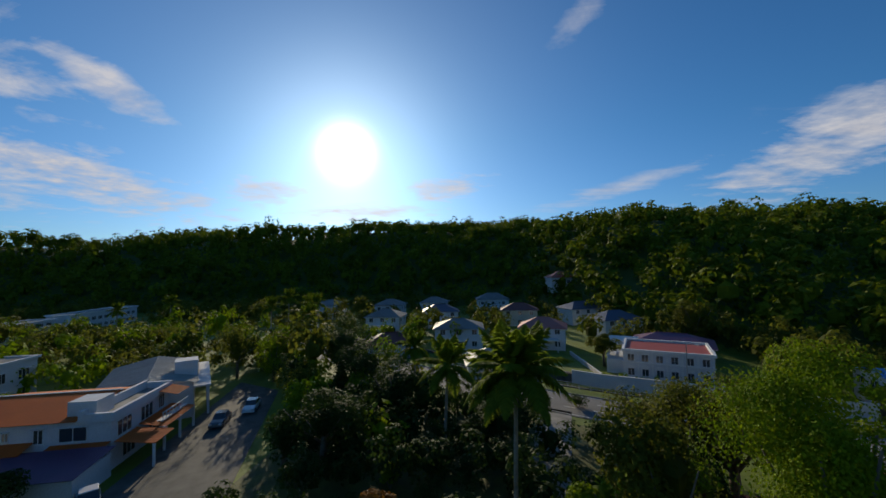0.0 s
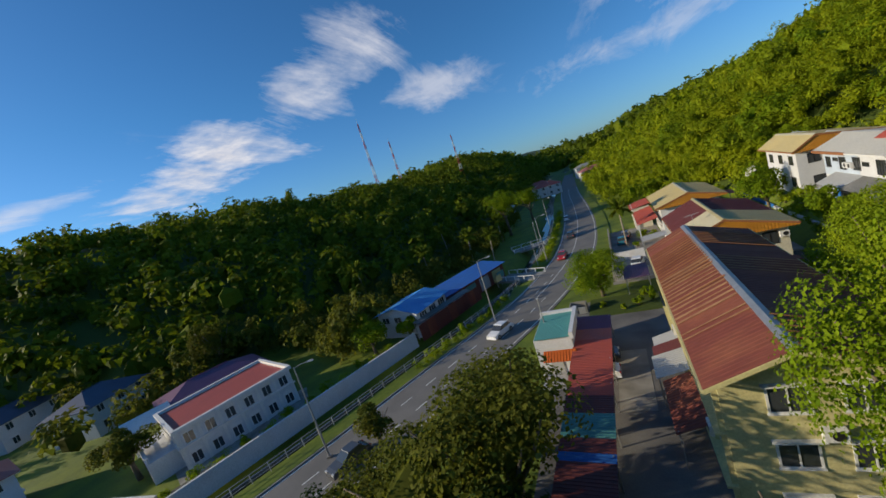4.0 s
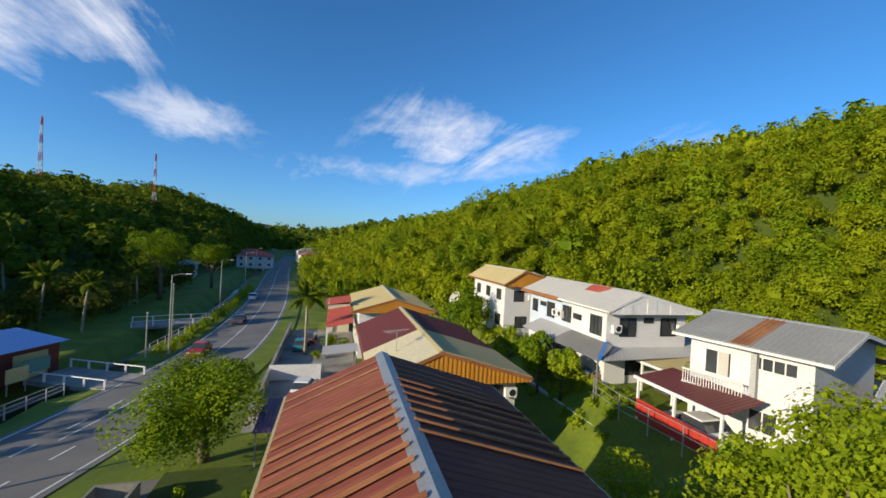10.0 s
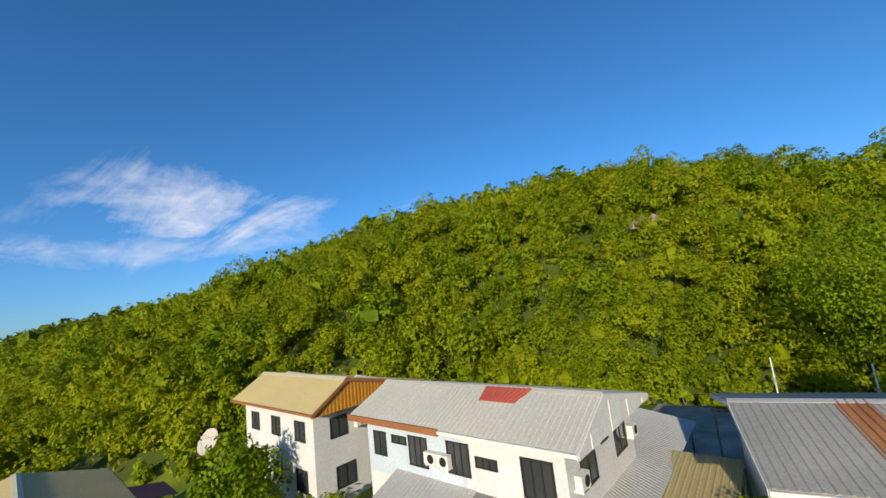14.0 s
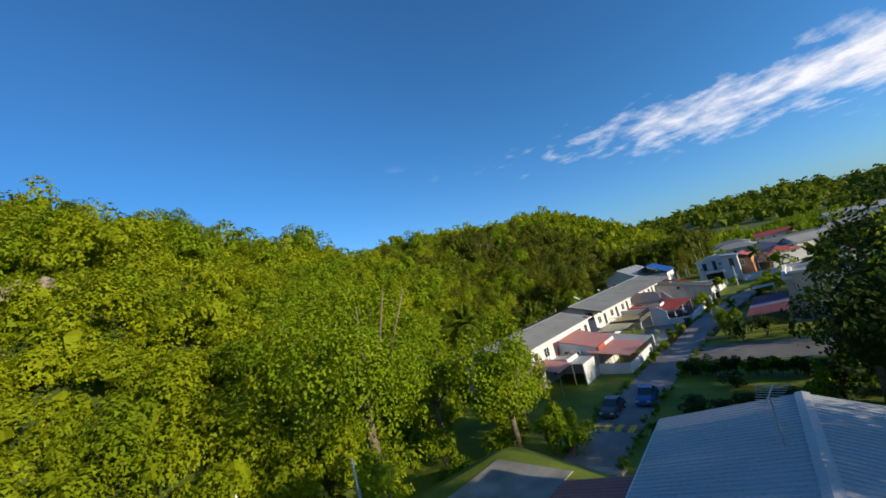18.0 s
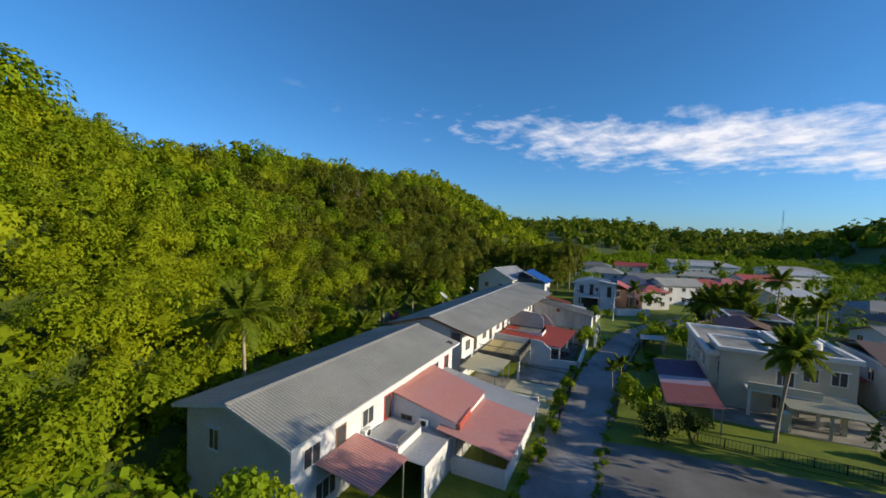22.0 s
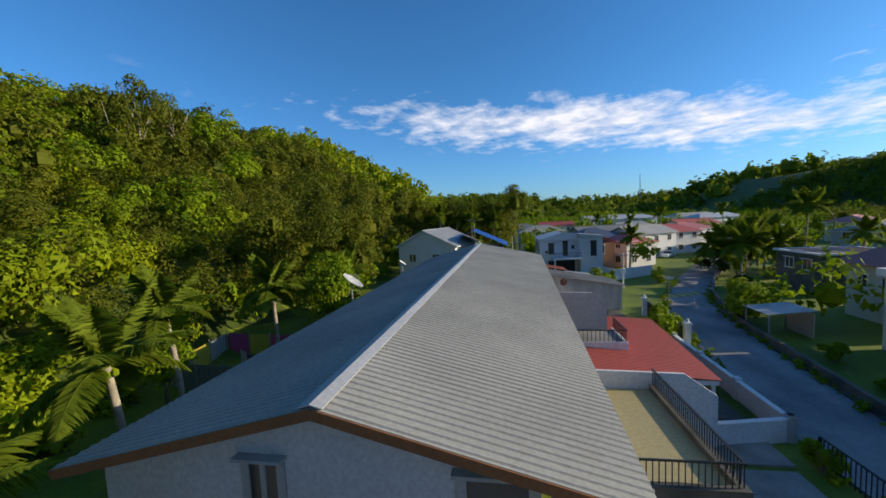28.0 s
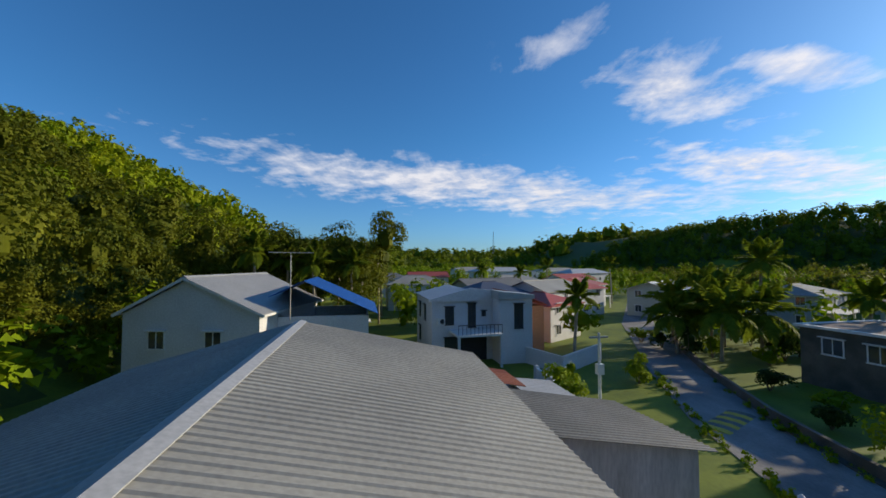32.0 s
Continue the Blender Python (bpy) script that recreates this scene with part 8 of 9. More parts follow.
for k in range(14):
    t = k / 13
    bush(31.5 - 13.5 * t, 1.6 - 2.2 * t + 0.5 * (k % 2), 1.3, 1.7 + 0.3 * (k % 3), 330 + k, ("leaf_tree", "leaf_dark")[k % 2], "dense green hedge shrub beside the lane", leaves=620, size=0.26)
for k in range(14):
    rr = random.Random(700 + k)
    bush(rr.uniform(17, 27), rr.uniform(5, 24), rr.uniform(1.4, 2.4), rr.uniform(1.2, 2.2), 800 + k, "leaf_dark", "dark overgrown shrub beside the lane", leaves=700, size=0.28)
for k, (lx, ly, r, h, lf) in enumerate(((-24.6, -35.0, 2.1, 3.6, "leaf_lime"), (-27.6, -27.4, 2.6, 4.0, "leaf_dark"), (-30.4, -29.4, 2.2, 3.0, "leaf_dark"), (-26.4, -31.0, 1.9, 4.2, "leaf_tree"), (-28.2, -55.0, 1.2, 1.6, "leaf_tree"), (-27.6, -50.0, 1.0, 1.4, "leaf_tree"),
                                        (-29.6, -68.0, 3.2, 4.6, "leaf_tree"), (-27.8, -65.0, 1.8, 2.6, "leaf_lime"), (-31.0, -71.5, 2.4, 4.0, "leaf_lime"), (-17.4, -58.4, 1.6, 2.8, "leaf_lime"), (-18.8, -60.4, 1.9, 3.4, "leaf_lime"), (-18.2, -83.5, 2.0, 3.2, "leaf_lime"),
                                        (-21.0, -87.0, 1.3, 2.4, "leaf_lime"), (-34.0, -77.0, 1.1, 1.6, "leaf_dark"), (-38.0, -84.0, 1.6, 1.8, "leaf_dark"), (-37.6, -79.0, 1.4, 1.6, "leaf_tree"), (-17.6, -30.0, 1.1, 2.2, "leaf_lime"), (-18.0, -24.0, 0.9, 1.8, "leaf_tree"),
                                        (-17.8, -36.0, 1.0, 2.0, "leaf_lime"), (-17.9, -42.0, 0.9, 1.5, "leaf_tree"), (-17.7, -18.5, 0.8, 1.5, "leaf_lime"), (-28.5, -88.0, 1.5, 2.6, "leaf_lime"), (-47.0, -34.0, 1.2, 1.6, "leaf_lime"))):
    x, y = lpos(lx, ly)
    bush(x, y, r, h, 310 + k, lf, ("bright yellow-green garden shrub beside the lane", "rounded green garden shrub beside the lane", "dark green bushy garden shrub")[("leaf_lime", "leaf_tree", "leaf_dark").index(lf)], leaves=int(300 + 420 * r), size=0.26)
for k, (lx, ly, cr, ln) in enumerate(((-23.0, -37.6, 3.4, 1.6), (-24.0, -38.6, 3.9, 1.5), (-26.0, -40.0, 3.2, 1.5))):
    x, y = lpos(lx, ly)
    palm(x, y, cr, ln, 11, (0.2, 0.1), "slim young palm beside the lane", 340 + k, r=0.06)
palm(22.2, -21.9, 9.2, 3.4, 22, (-0.9, -0.2), "tall coconut palm beside the lawn", 350)
palm(62.2, 11.6, 10.8, 4.6, 24, (0.4, 0.2), "broad coconut palm below the hill", 351)
for k, (lx, ly, cr, ln) in enumerate(((11.5, -37, 6.6, 3.8), (14, -52, 6.8, 3.8), (13, -62, 6.4, 3.6), (9.6, -30.0, 5.4, 3.6), (15.5, -44, 7.2, 3.6), (16, -72, 8.0, 3.4),
                                      (6, -113, 11.5, 3.6), (2, -111, 10.6, 3.4), (9.5, -110, 12.4, 3.6), (-2.5, -113, 10.8, 3.4), (3, -121, 12.0, 3.6), (0, -126, 13.0, 3.6), (-4, -120, 11.5, 3.4), (-7, -128, 12.5, 3.6), (6, -130, 13.0, 3.6), (-2, -134, 12.2, 3.4), (-8, -138, 12.6, 3.4), (-3, -142, 12.2, 3.4),
                                      (-43, -93, 5.4, 5.0), (-46, -97, 6.2, 5.2), (-48.5, -93, 5.0, 5.2), (-50, -99, 6.4, 5.0), (-45, -102, 5.6, 5.0), (-57, -100, 11.0, 4.4), (-41, -97, 4.4, 4.2), (-52, -104, 7.0, 5.0), (-26.5, -95.5, 7.2, 2.8),
                                      (-45, -70, 6.5, 3.4), (-56, -76, 8.2, 3.4), (-56, -88, 7.0, 3.2), (-60, -84, 8.5, 3.2), (-70, -150, 10.5, 3.2), (-56, -160, 10.0, 3.2), (-36, -158, 9.0, 3.0), (-44, -150, 8.4, 3.0))):
    x, y = lpos(lx, ly)
    palm(x, y, cr, ln, 15 if k < 27 else 13, (0.4 * math.sin(k * 2.1), 0.5 * math.cos(k * 1.7)), "coconut palm with arching green fronds", 360 + k)


for k in range(16):
    rr = random.Random(760 + k)
    x, y = lpos(rr.uniform(-55, -41), rr.uniform(-106, -90))
    bush(x, y, rr.uniform(1.6, 2.6), rr.uniform(2.0, 4.0), 820 + k, ("leaf_dark", "leaf_tree")[k % 2], "dense undergrowth among the palms", leaves=520, size=0.32)


def clear_of(p, spots):
    ok = np.ones(len(p), bool)
    for x, y, r in spots:
        ok &= np.hypot(p[:, 0] - x, p[:, 1] - y) > r
    return ok


SPOTS = [(*lpos(x, y), 4 + 0.62 * max(w, d)) for x, y, w, d, *_ in SOUTH]
SPOTS += [(-30, -35, 22), (-50, -50, 18), (*lpos(-40, -49), 12.5), (*lpos(-57, -51), 9), (*lpos(-43, -65), 7.5), (*lpos(-48, -81), 8), (*lpos(-55, -92), 7), (*lpos(-15, -103), 15), (*lpos(-25, -93), 9), (*lpos(-38, -36), 13), (*lpos(-36, -80), 9), (*lpos(-1, -92), 16)]
for (ya, xa), (yb, xb) in zip(STREET[:-1], STREET[1:]):
    for q in range(5):
        SPOTS.append((*lpos(xa + (xb - xa) * q / 4, ya + (yb - ya) * q / 4), 6.5))
for q in range(12):
    SPOTS.append((*lpos(-3, 8 - 9 * q), 18.5 if q < 10 else 9))
p, rnd = scatter(-110, 130, -420, -8, 7.0, 71)
a = math.radians(14.5)
lx = (p[:, 0] - 50.6) * math.cos(a) + (p[:, 1] - 19.5) * math.sin(a)
ly = -(p[:, 0] - 50.6) * math.sin(a) + (p[:, 1] - 19.5) * math.cos(a)
keep = clear_of(p, SPOTS) & ~wooded(p[:, 0], p[:, 1]) & (rnd.random(len(p)) < np.where(ly < -150, 0.75, 0.62)) & (lx < 34) & ((lx < -46) | (ly < -60))
make_forest("valley_trees", p[keep], rnd, 2.6, 4.6, 200, 0.16, M["leaf_tree"], "scattered leafy trees between the valley houses", 72, tall=1.0)
p, rnd = scatter(-60, 130, -260, -20, 4.2, 73)
lx = (p[:, 0] - 50.6) * math.cos(a) + (p[:, 1] - 19.5) * math.sin(a)
ly = -(p[:, 0] - 50.6) * math.sin(a) + (p[:, 1] - 19.5) * math.cos(a)
keep = (((lx > 12) & (lx < 40) & (ly < -60)) | ((lx > -8) & (lx < 40) & (ly < -112) & (ly > -165))) & ~wooded(p[:, 0], p[:, 1]) & clear_of(p, [(*lpos(6, -90), 13)])
make_forest("grove", p[keep], rnd, 2.8, 5.0, 1500, 0.066, M["leaf_south"], "dense grove at the foot of the hill", 74, tall=2.3)


def mast(x, y, z, high, label, wide=1.2, colours=("tower_red", "trim_white"), n=9):
    ob = thing("lattice_mast", label, "mast", pose(x, y, z), "masts")
    for k in range(n):
        z0, z1 = high * k / n, high * (k + 1) / n
        w0, w1 = wide * (1 - 0.75 * k / n), wide * (1 - 0.75 * (k + 1) / n)
        m = Mesh()
        c0 = [(w0 * math.cos(t), w0 * math.sin(t), z0) for t in (0, 2.094, 4.189)]
        c1 = [(w1 * math.cos(t), w1 * math.sin(t), z1) for t in (0, 2.094, 4.189)]
        for i in range(3):
            bar(m, c0[i], c1[i], wide * 0.07)
            bar(m, c0[i], c1[(i + 1) % 3], wide * 0.045)
            bar(m, c1[i], c1[(i + 1) % 3], wide * 0.045)
        part("section", m, M[colours[k % 2]], ob)
    part("antenna", Mesh().tube([(0, 0, high), (0, 0, high * 1.06)], wide * 0.06, 5), M["galv"], ob)


mast(-4, -808, 30, 44, "thin grey lattice mast on the far ridge", 2.0, ("galv", "galv"), 6)
mast(-193, 272, 30, 62, "tall red and white lattice mast on the ridge", 1.5)
mast(-177, 282, 30, 42, "red and white lattice mast on the ridge", 1.4)
mast(-133, 303, 29, 33, "red and white lattice mast on the ridge", 1.3, n=7)


# ---- west of the canal: classical villa and its compound ----
VILLA = pose(-79.4, 33.0, 0, 0, 0, -20)
va = thing("villa", "white classical villa with arched bays and a flat red roof", "house", VILLA)
flat_block(va, -5.4, 5.6, -8.0, 6.0, 4.9, "white_wall", 0.35, "roof_red")
vbx = (-5.4, 5.6, -8.0, 6.0)
for sd, ln in (("S", 11.0), ("E", 14.0)):
    o, al, n = side_frame(*vbx, sd)
    k = 4 if sd == "S" else 6
    for j in range(k):
        u = ln * (j + 0.5) / k
        for zz in (0.5, 3.1):
            wn = add_window(va, vbx, sd, u, zz, 1.1, 1.2, 2, hood=False)
            arc = Mesh()
            for q in range(6):
                t0, t1_ = math.pi * q / 6, math.pi * (q + 1) / 6
                slab(arc, o, al, n, u - 0.72 * math.cos(t0), u - 0.72 * math.cos(t1_), zz + 1.25, zz + 1.33 + 0.5 * (math.sin(t0) + math.sin(t1_)) / 2, -0.02, 0.09)
            part("arch", arc, M["trim_white"], wn)
    for j in range(k + 1):
        u = min(max(ln * j / k, 0.15), ln - 0.15)
        part("pilaster", slab(Mesh(), o, al, n, u - 0.15, u + 0.15, 0, 4.8, 0.0, 0.16), M["trim_white"], va)
    part("cornice", slab(Mesh(), o, al, n, -0.2, ln + 0.2, 2.75, 2.95, 0.0, 0.3), M["trim_white"], va)
part("terrace", Mesh().box(-6.4, -11.2, -0.2, 3.6, -8.0, 2.6), M["white_wall"], va)
for k in range(14):
    part("baluster", Mesh().tube([(-6.2 + 0.74 * k, -11.0, 2.6), (-6.2 + 0.74 * k, -11.0, 2.85), (-6.2 + 0.74 * k, -11.0, 3.2)], [0.06, 0.1, 0.05], 6), M["trim_white"], va)
part("balustrade_rail", Mesh().box(-6.4, -11.2, 3.2, 3.6, -10.85, 3.32), M["trim_white"], va)
for u in (-4.4, -1.4, 1.6):
    part("arched_opening", Mesh().box(u - 0.9, -11.24, 0.1, u + 0.9, -11.2, 2.0), M["glass"], va)
vp = thing("gabled_porch", "white gabled entrance porch beside the villa", "porch", pose(-93.2, 28.6, 0, 0, 0, -20))
for x in (-2.4, 2.4):
    for y in (-2.4, 2.4):
        part("column", Mesh().tube([(x, y, -0.1), (x, y, 3.1)], 0.2, 10), M["trim_white"], vp)
part("beam", Mesh().box(-2.8, -2.8, 3.1, 2.8, 2.8, 3.4), M["trim_white"], vp)
roof_panel(vp, [(-3.0, -3.0, 3.4), (-3.0, 3.0, 3.4), (0, 3.0, 4.7), (0, -3.0, 4.7)], "trim_white")
roof_panel(vp, [(3.0, -3.0, 3.4), (3.0, 3.0, 3.4), (0, 3.0, 4.7), (0, -3.0, 4.7)], "trim_white")
house(-92.5, 38.5, 15, 10, 66, 3.6, 1.9, "house with a dusky purple hipped roof behind the villa", "white_wall", "roof_purple", sides="SE", storeys=1, group="")
garden_wall("compound_wall", [(-73.6, 13.5), (-71.0, 17.8), (-65.0, 34.4), (-59.2, 50.0)], 1.9, "long white compound wall beside the canal", "white_wall", 0.2)
solid("court", Mesh().hexa([(-72, 20, -0.3), (-67, 33.5, -0.3), (-74, 40, -0.3), (-86, 26, -0.3), (-72, 20, 0.05), (-67, 33.5, 0.05), (-74, 40, 0.05), (-86, 26, 0.05)]), M["concrete"], "paved court behind the compound wall", "paving", kind="structure")
solid("lawn", Mesh().hexa([(-78, 7.6, -0.3), (-76.0, 18.6, -0.3), (-95, 16.5, -0.3), (-92, 7.6, -0.3), (-78, 7.6, 0.1), (-76.0, 18.6, 0.1), (-95, 16.5, 0.1), (-92, 7.6, 0.1)]), M["grass"], "bright mown lawn beside the villa", "lawn", kind="structure")
garden_wall("lawn_wall", [(-94.5, 17.0), (-75.6, 19.2)], 0.8, "low pale wall along the lawn", "stained_wall", 0.18)
garden_wall("lawn_wall", [(-90.0, 7.2), (-77.4, 7.2), (-73.6, 13.5)], 1.2, "dark stained wall along the lawn", "concrete_dark", 0.2, "concrete_dark")

# ---- houses across the valley ----
WESTERN = [(-83, 0, 13, 10, 10, 5.0, 2.4, "roof_grey", "white_wall"), (-104, 12, 11, 9, -10, 5.4, 2.2, "roof_pink", "white_wall"), (-119, 34, 12, 9, 20, 5.4, 2.2, "roof_navy_dark", "white_wall"), (-180, -2, 14, 10, 5, 6.2, 2.6, "roof_dark", "white_wall"),
           (-178, 28, 10, 9, 10, 6.4, 2.4, "roof_red", "white_wall"), (-168, -27, 11, 9, 0, 6.0, 2.2, "roof_dark", "white_wall"), (-158, -44, 11, 9, 0, 6.0, 2.2, "roof_dark", "white_wall"), (-98, -27, 12, 9, 15, 5.2, 2.2, "roof_maroon", "white_wall"),
           (-103, -10, 12, 10, 5, 5.4, 2.0, "roof_dark", "white_wall"), (-158, -71, 12, 9, 0, 6.0, 2.2, "roof_dark", "white_wall"), (-142, 8, 12, 9, 0, 5.6, 2.2, "roof_maroon", "cream_wall"), (-138, -20, 12, 9, 10, 5.6, 2.2, "roof_navy_dark", "white_wall"),
           (-146, 30, 13, 9, 25, 5.6, 2.2, "roof_navy_dark", "white_wall"), (-124, -36, 11, 9, 0, 5.6, 2.2, "roof_dark", "white_wall")]
for k, (x, y, w, d, tn, ev, rs, rf, wl) in enumerate(WESTERN):
    house(x, y, w, d, tn + 90, ev, rs, "two storey %s house with a %s hipped roof" % (WALLS[wl], WORDS[rf]), wl, rf, sides="SE", z=float(ground_height(x + 5, y)), porch=("S", 1.5, w - 1.5, 2.4, 2.7) if k % 2 else None)
# school blocks far down the valley
for x, y, w, h_ in ((-100, -152, 28, 5.6), (-134, -158, 34, 6.4), (-110, -141, 8, 4.2)):
    sc = thing("school_block", "long white block with rows of windows", "building", pose(x, y, 0, 0, 0, 13), "white blocks")
    flat_block(sc, -w / 2, w / 2, -4, 4, h_, "white_wall", 0.3)
    for j in range(int(w / 3)):
        for zz in (0.9, 3.6) if h_ > 5 else (0.9,):
            add_window(sc, (-w / 2, w / 2, -4, 4), "N", 1.5 + 3 * j, zz, 1.9, 1.2, 3, hood=False)
# workshops with blue roofs
ws = thing("workshop", "workshop with bright blue ribbed roof and white gable windows", "workshop", pose(-63.0, 57.8, 0, 0, 0, -10))
wall_parts(ws, -4.4, 4.4, -4.4, 4.4, -0.2, 4.2, "white_wall", (0.0, 5.2))
lean_roof("roof_slope", ws, (0.0, -5.0, 5.5), (0.0, 5.0, 5.5), (-5.2, 5.0, 4.2), (-5.2, -5.0, 4.2), "roof_sky")
lean_roof("roof_slope", ws, (0.0, 5.0, 5.5), (0.0, -5.0, 5.5), (5.2, -5.0, 4.2), (5.2, 5.0, 4.2), "roof_sky")
for j in range(3):
    add_window(ws, (-4.4, 4.4, -4.4, 4.4), "E", 1.6 + 2.8 * j, 2.7, 1.9, 1.0, 3, hood=False)
    add_window(ws, (-4.4, 4.4, -4.4, 4.4), "S", 1.6 + 2.8 * j, 2.7, 1.6, 1.0, 2, hood=False)
w2 = thing("workshop", "long low workshop with a blue ribbed roof beside the canal", "workshop", pose(-57.4, 71.6, 0, 0, 0, -21.5))
wall_parts(w2, -2.8, 2.8, -9.0, 9.0, -0.2, 3.0, "roof_maroon")
lean_roof("roof_slope", w2, (-3.2, -9.6, 3.9), (-3.2, 9.6, 3.9), (3.4, 9.6, 3.1), (3.4, -9.6, 3.1), "roof_blue")
for j in range(4):
    part("shutter", Mesh().box(2.8, -8.0 + 4.3 * j, 0.0, 2.86, -5.0 + 4.3 * j, 2.5), M[("grey_wall", "roof_teal", "grey_wall", "yellow_wall")[j]], w2)
w3 = thing("workshop_wall", "red-brown sheet metal wall along the canal", "wall")
for j in range(9):
    a_, b_ = Vector((-58.4, 50.6, 0)).lerp(Vector((-53.2, 66.6, 0)), j / 9), Vector((-58.4, 50.6, 0)).lerp(Vector((-53.2, 66.6, 0)), (j + 1) / 9)
    part("sheet", Mesh().corrugated(a_ + Vector((0, 0, 2.7)), b_ + Vector((0, 0, 2.7)), b_ + Vector((0.02, 0, 0)), a_ + Vector((0.02, 0, 0)), 0.3, 0.03), M[("roof_maroon", "rust", "roof_maroon")[j % 3]], w3)
sr = thing("lean_to", "low dark sheet roof along the canal wall", "shed")
lean_roof("sheet", sr, (-60.0, 51.6, 3.0), (-55.6, 65.0, 3.0), (-54.2, 64.6, 2.75), (-58.6, 51.2, 2.75), "roof_dark")
posts(sr, [(-59.8, 51.8), (-57.8, 58.2), (-55.7, 64.8)], -0.1, 2.95, 0.06)
for x, y, tn, w_, mm, lb in ((-51.4, 75.6, 70, 2.4, "roof_teal", "teal painted board beside the workshop"), (-51.0, 72.6, 70, 1.8, "yellow_wall", "yellow painted board beside the workshop")):
    sb = thing("sign_board", lb, "board", pose(x, y, 0, 0, 0, tn), "boards")
    part("panel", Mesh().box(-w_ / 2, -0.03, 0.9, w_ / 2, 0.03, 2.2), M[mm], sb)
    for s in (-1, 1):
        part("post", Mesh().box(s * w_ * 0.4 - 0.04, 0.03, -0.2, s * w_ * 0.4 + 0.04, 0.11, 2.1), M["galv"], sb)

# ---- orange-roofed house and its neighbours ----
oh = thing("orange_roof_house", "white two storey house with terracotta orange roofs and parapets", "house", pose(-40.2, -49.6, 0, 0, 0, 17))
wall_parts(oh, -5.6, 5.6, -9.0, 7.2, -0.2, 5.6, "white_wall")
lean_roof("roof_slope", oh, (-1.2, -9.6, 6.7), (-1.2, 4.2, 6.7), (6.2, 4.2, 5.6), (6.2, -9.6, 5.6), "roof_orange", 0.35)
lean_roof("roof_slope", oh, (-1.2, 4.2, 6.7), (-1.2, -9.6, 6.7), (-6.2, -9.6, 5.7), (-6.2, 4.2, 5.7), "roof_orange", 0.35)
part("ridge_cap", bar(Mesh(), (-1.2, -9.7, 6.76), (-1.2, 4.3, 6.76), 0.12, 0.05), M["trim_white"], oh)
part("parapet", Mesh().box(-5.9, 4.2, 5.3, 5.9, 4.6, 6.5), M["white_wall"], oh)
part("parapet", Mesh().box(-5.9, 4.6, 5.3, -5.5, 7.6, 6.3), M["white_wall"], oh)
part("parapet", Mesh().box(-5.5, 7.2, 5.3, 5.9, 7.6, 6.2), M["white_wall"], oh)
part("parapet", Mesh().box(5.5, 4.6, 5.3, 5.9, 7.2, 6.2), M["white_wall"], oh)
part("roof_deck", Mesh().box(-5.5, 4.6, 5.4, 5.5, 7.2, 5.55), M["concrete"], oh)
part("stair_tower", Mesh().box(2.2, 2.6, 5.4, 5.0, 5.4, 7.3), M["white_wall"], oh)
ob_ = (-5.6, 5.6, -9.0, 7.2)
for u, zz, w_ in ((1.4, 3.6, 0.5), (5.0, 3.9, 0.6), (6.4, 3.9, 0.6), (9.4, 3.4, 0.9), (12.6, 3.4, 2.6), (3.0, 0.9, 1.2), (9.0, 0.9, 1.4)):
    add_window(oh, ob_, "E", u, zz, w_, 1.4 if w_ > 0.6 else 0.8, 2)
for u, zz, w_ in ((2.2, 3.2, 2.4), (6.4, 3.2, 2.4), (9.6, 3.4, 1.2), (3.0, 0.6, 2.2), (8.0, 0.6, 2.4)):
    add_window(oh, ob_, "N", u, zz, w_, 1.6, 3, hood=False)
lean_roof("awning", oh, (5.6, -6.0, 3.6), (5.6, 0.0, 3.6), (7.4, 0.0, 3.0), (7.4, -6.0, 3.0), "roof_orange", 0.35)
lean_roof("awning", oh, (5.6, 1.5, 3.1), (5.6, 7.2, 3.1), (9.4, 7.2, 2.5), (9.4, 1.5, 2.5), "roof_orange", 0.35)
lean_roof("awning", oh, (1.6, 7.6, 3.3), (-5.8, 7.6, 3.3), (-5.8, 10.6, 2.8), (1.6, 10.6, 2.8), "roof_orange", 0.35)
lean_roof("awning", oh, (5.8, 7.6, 3.1), (1.8, 7.6, 3.1), (1.8, 11.6, 2.6), (5.8, 11.6, 2.6), "roof_orange", 0.35)
lean_roof("awning", oh, (-2.6, 7.6, 5.8), (-5.9, 7.6, 5.8), (-5.9, 9.8, 5.3), (-2.6, 9.8, 5.3), "roof_orange", 0.35)
part("balcony", Mesh().box(-5.8, 7.6, 2.95, 0.4, 9.6, 3.1), M["trim_white"], oh)
part("balcony_rail", bar(Mesh(), (-5.8, 9.6, 4.0), (0.4, 9.6, 4.0), 0.05), M["trim_white"], oh)
for k in range(9):
    part("baluster", Mesh().box(-5.75 + 0.75 * k, 9.55, 3.1, -5.68 + 0.75 * k, 9.62, 4.0), M["trim_white"], oh)
posts(oh, [(-5.6, 10.4), (-2.0, 10.4), (1.6, 10.4), (5.6, 11.4), (9.2, 1.8), (9.2, 7.0)], -0.1, [2.85, 2.85, 2.85, 2.6, 2.55, 2.55], 0.11, "trim_white", "column")
lw = thing("garage", "low garage with a dark sheet roof beside the orange roofs", "garage", pose(-32.2, -43.6, 0, 0, 0, 17))
wall_parts(lw, -2.6, 2.6, -5.0, 4.6, -0.2, 2.4, "white_wall")
lean_roof("roof", lw, (-2.8, -5.2, 3.0), (-2.8, 4.9, 3.0), (3.0, 4.9, 2.45), (3.0, -5.2, 2.45), "roof_purple")
wr = thing("warehouse", "long low warehouse under a grey ribbed roof", "warehouse", pose(-54.6, -53.6, 0, 0, 0, 40))
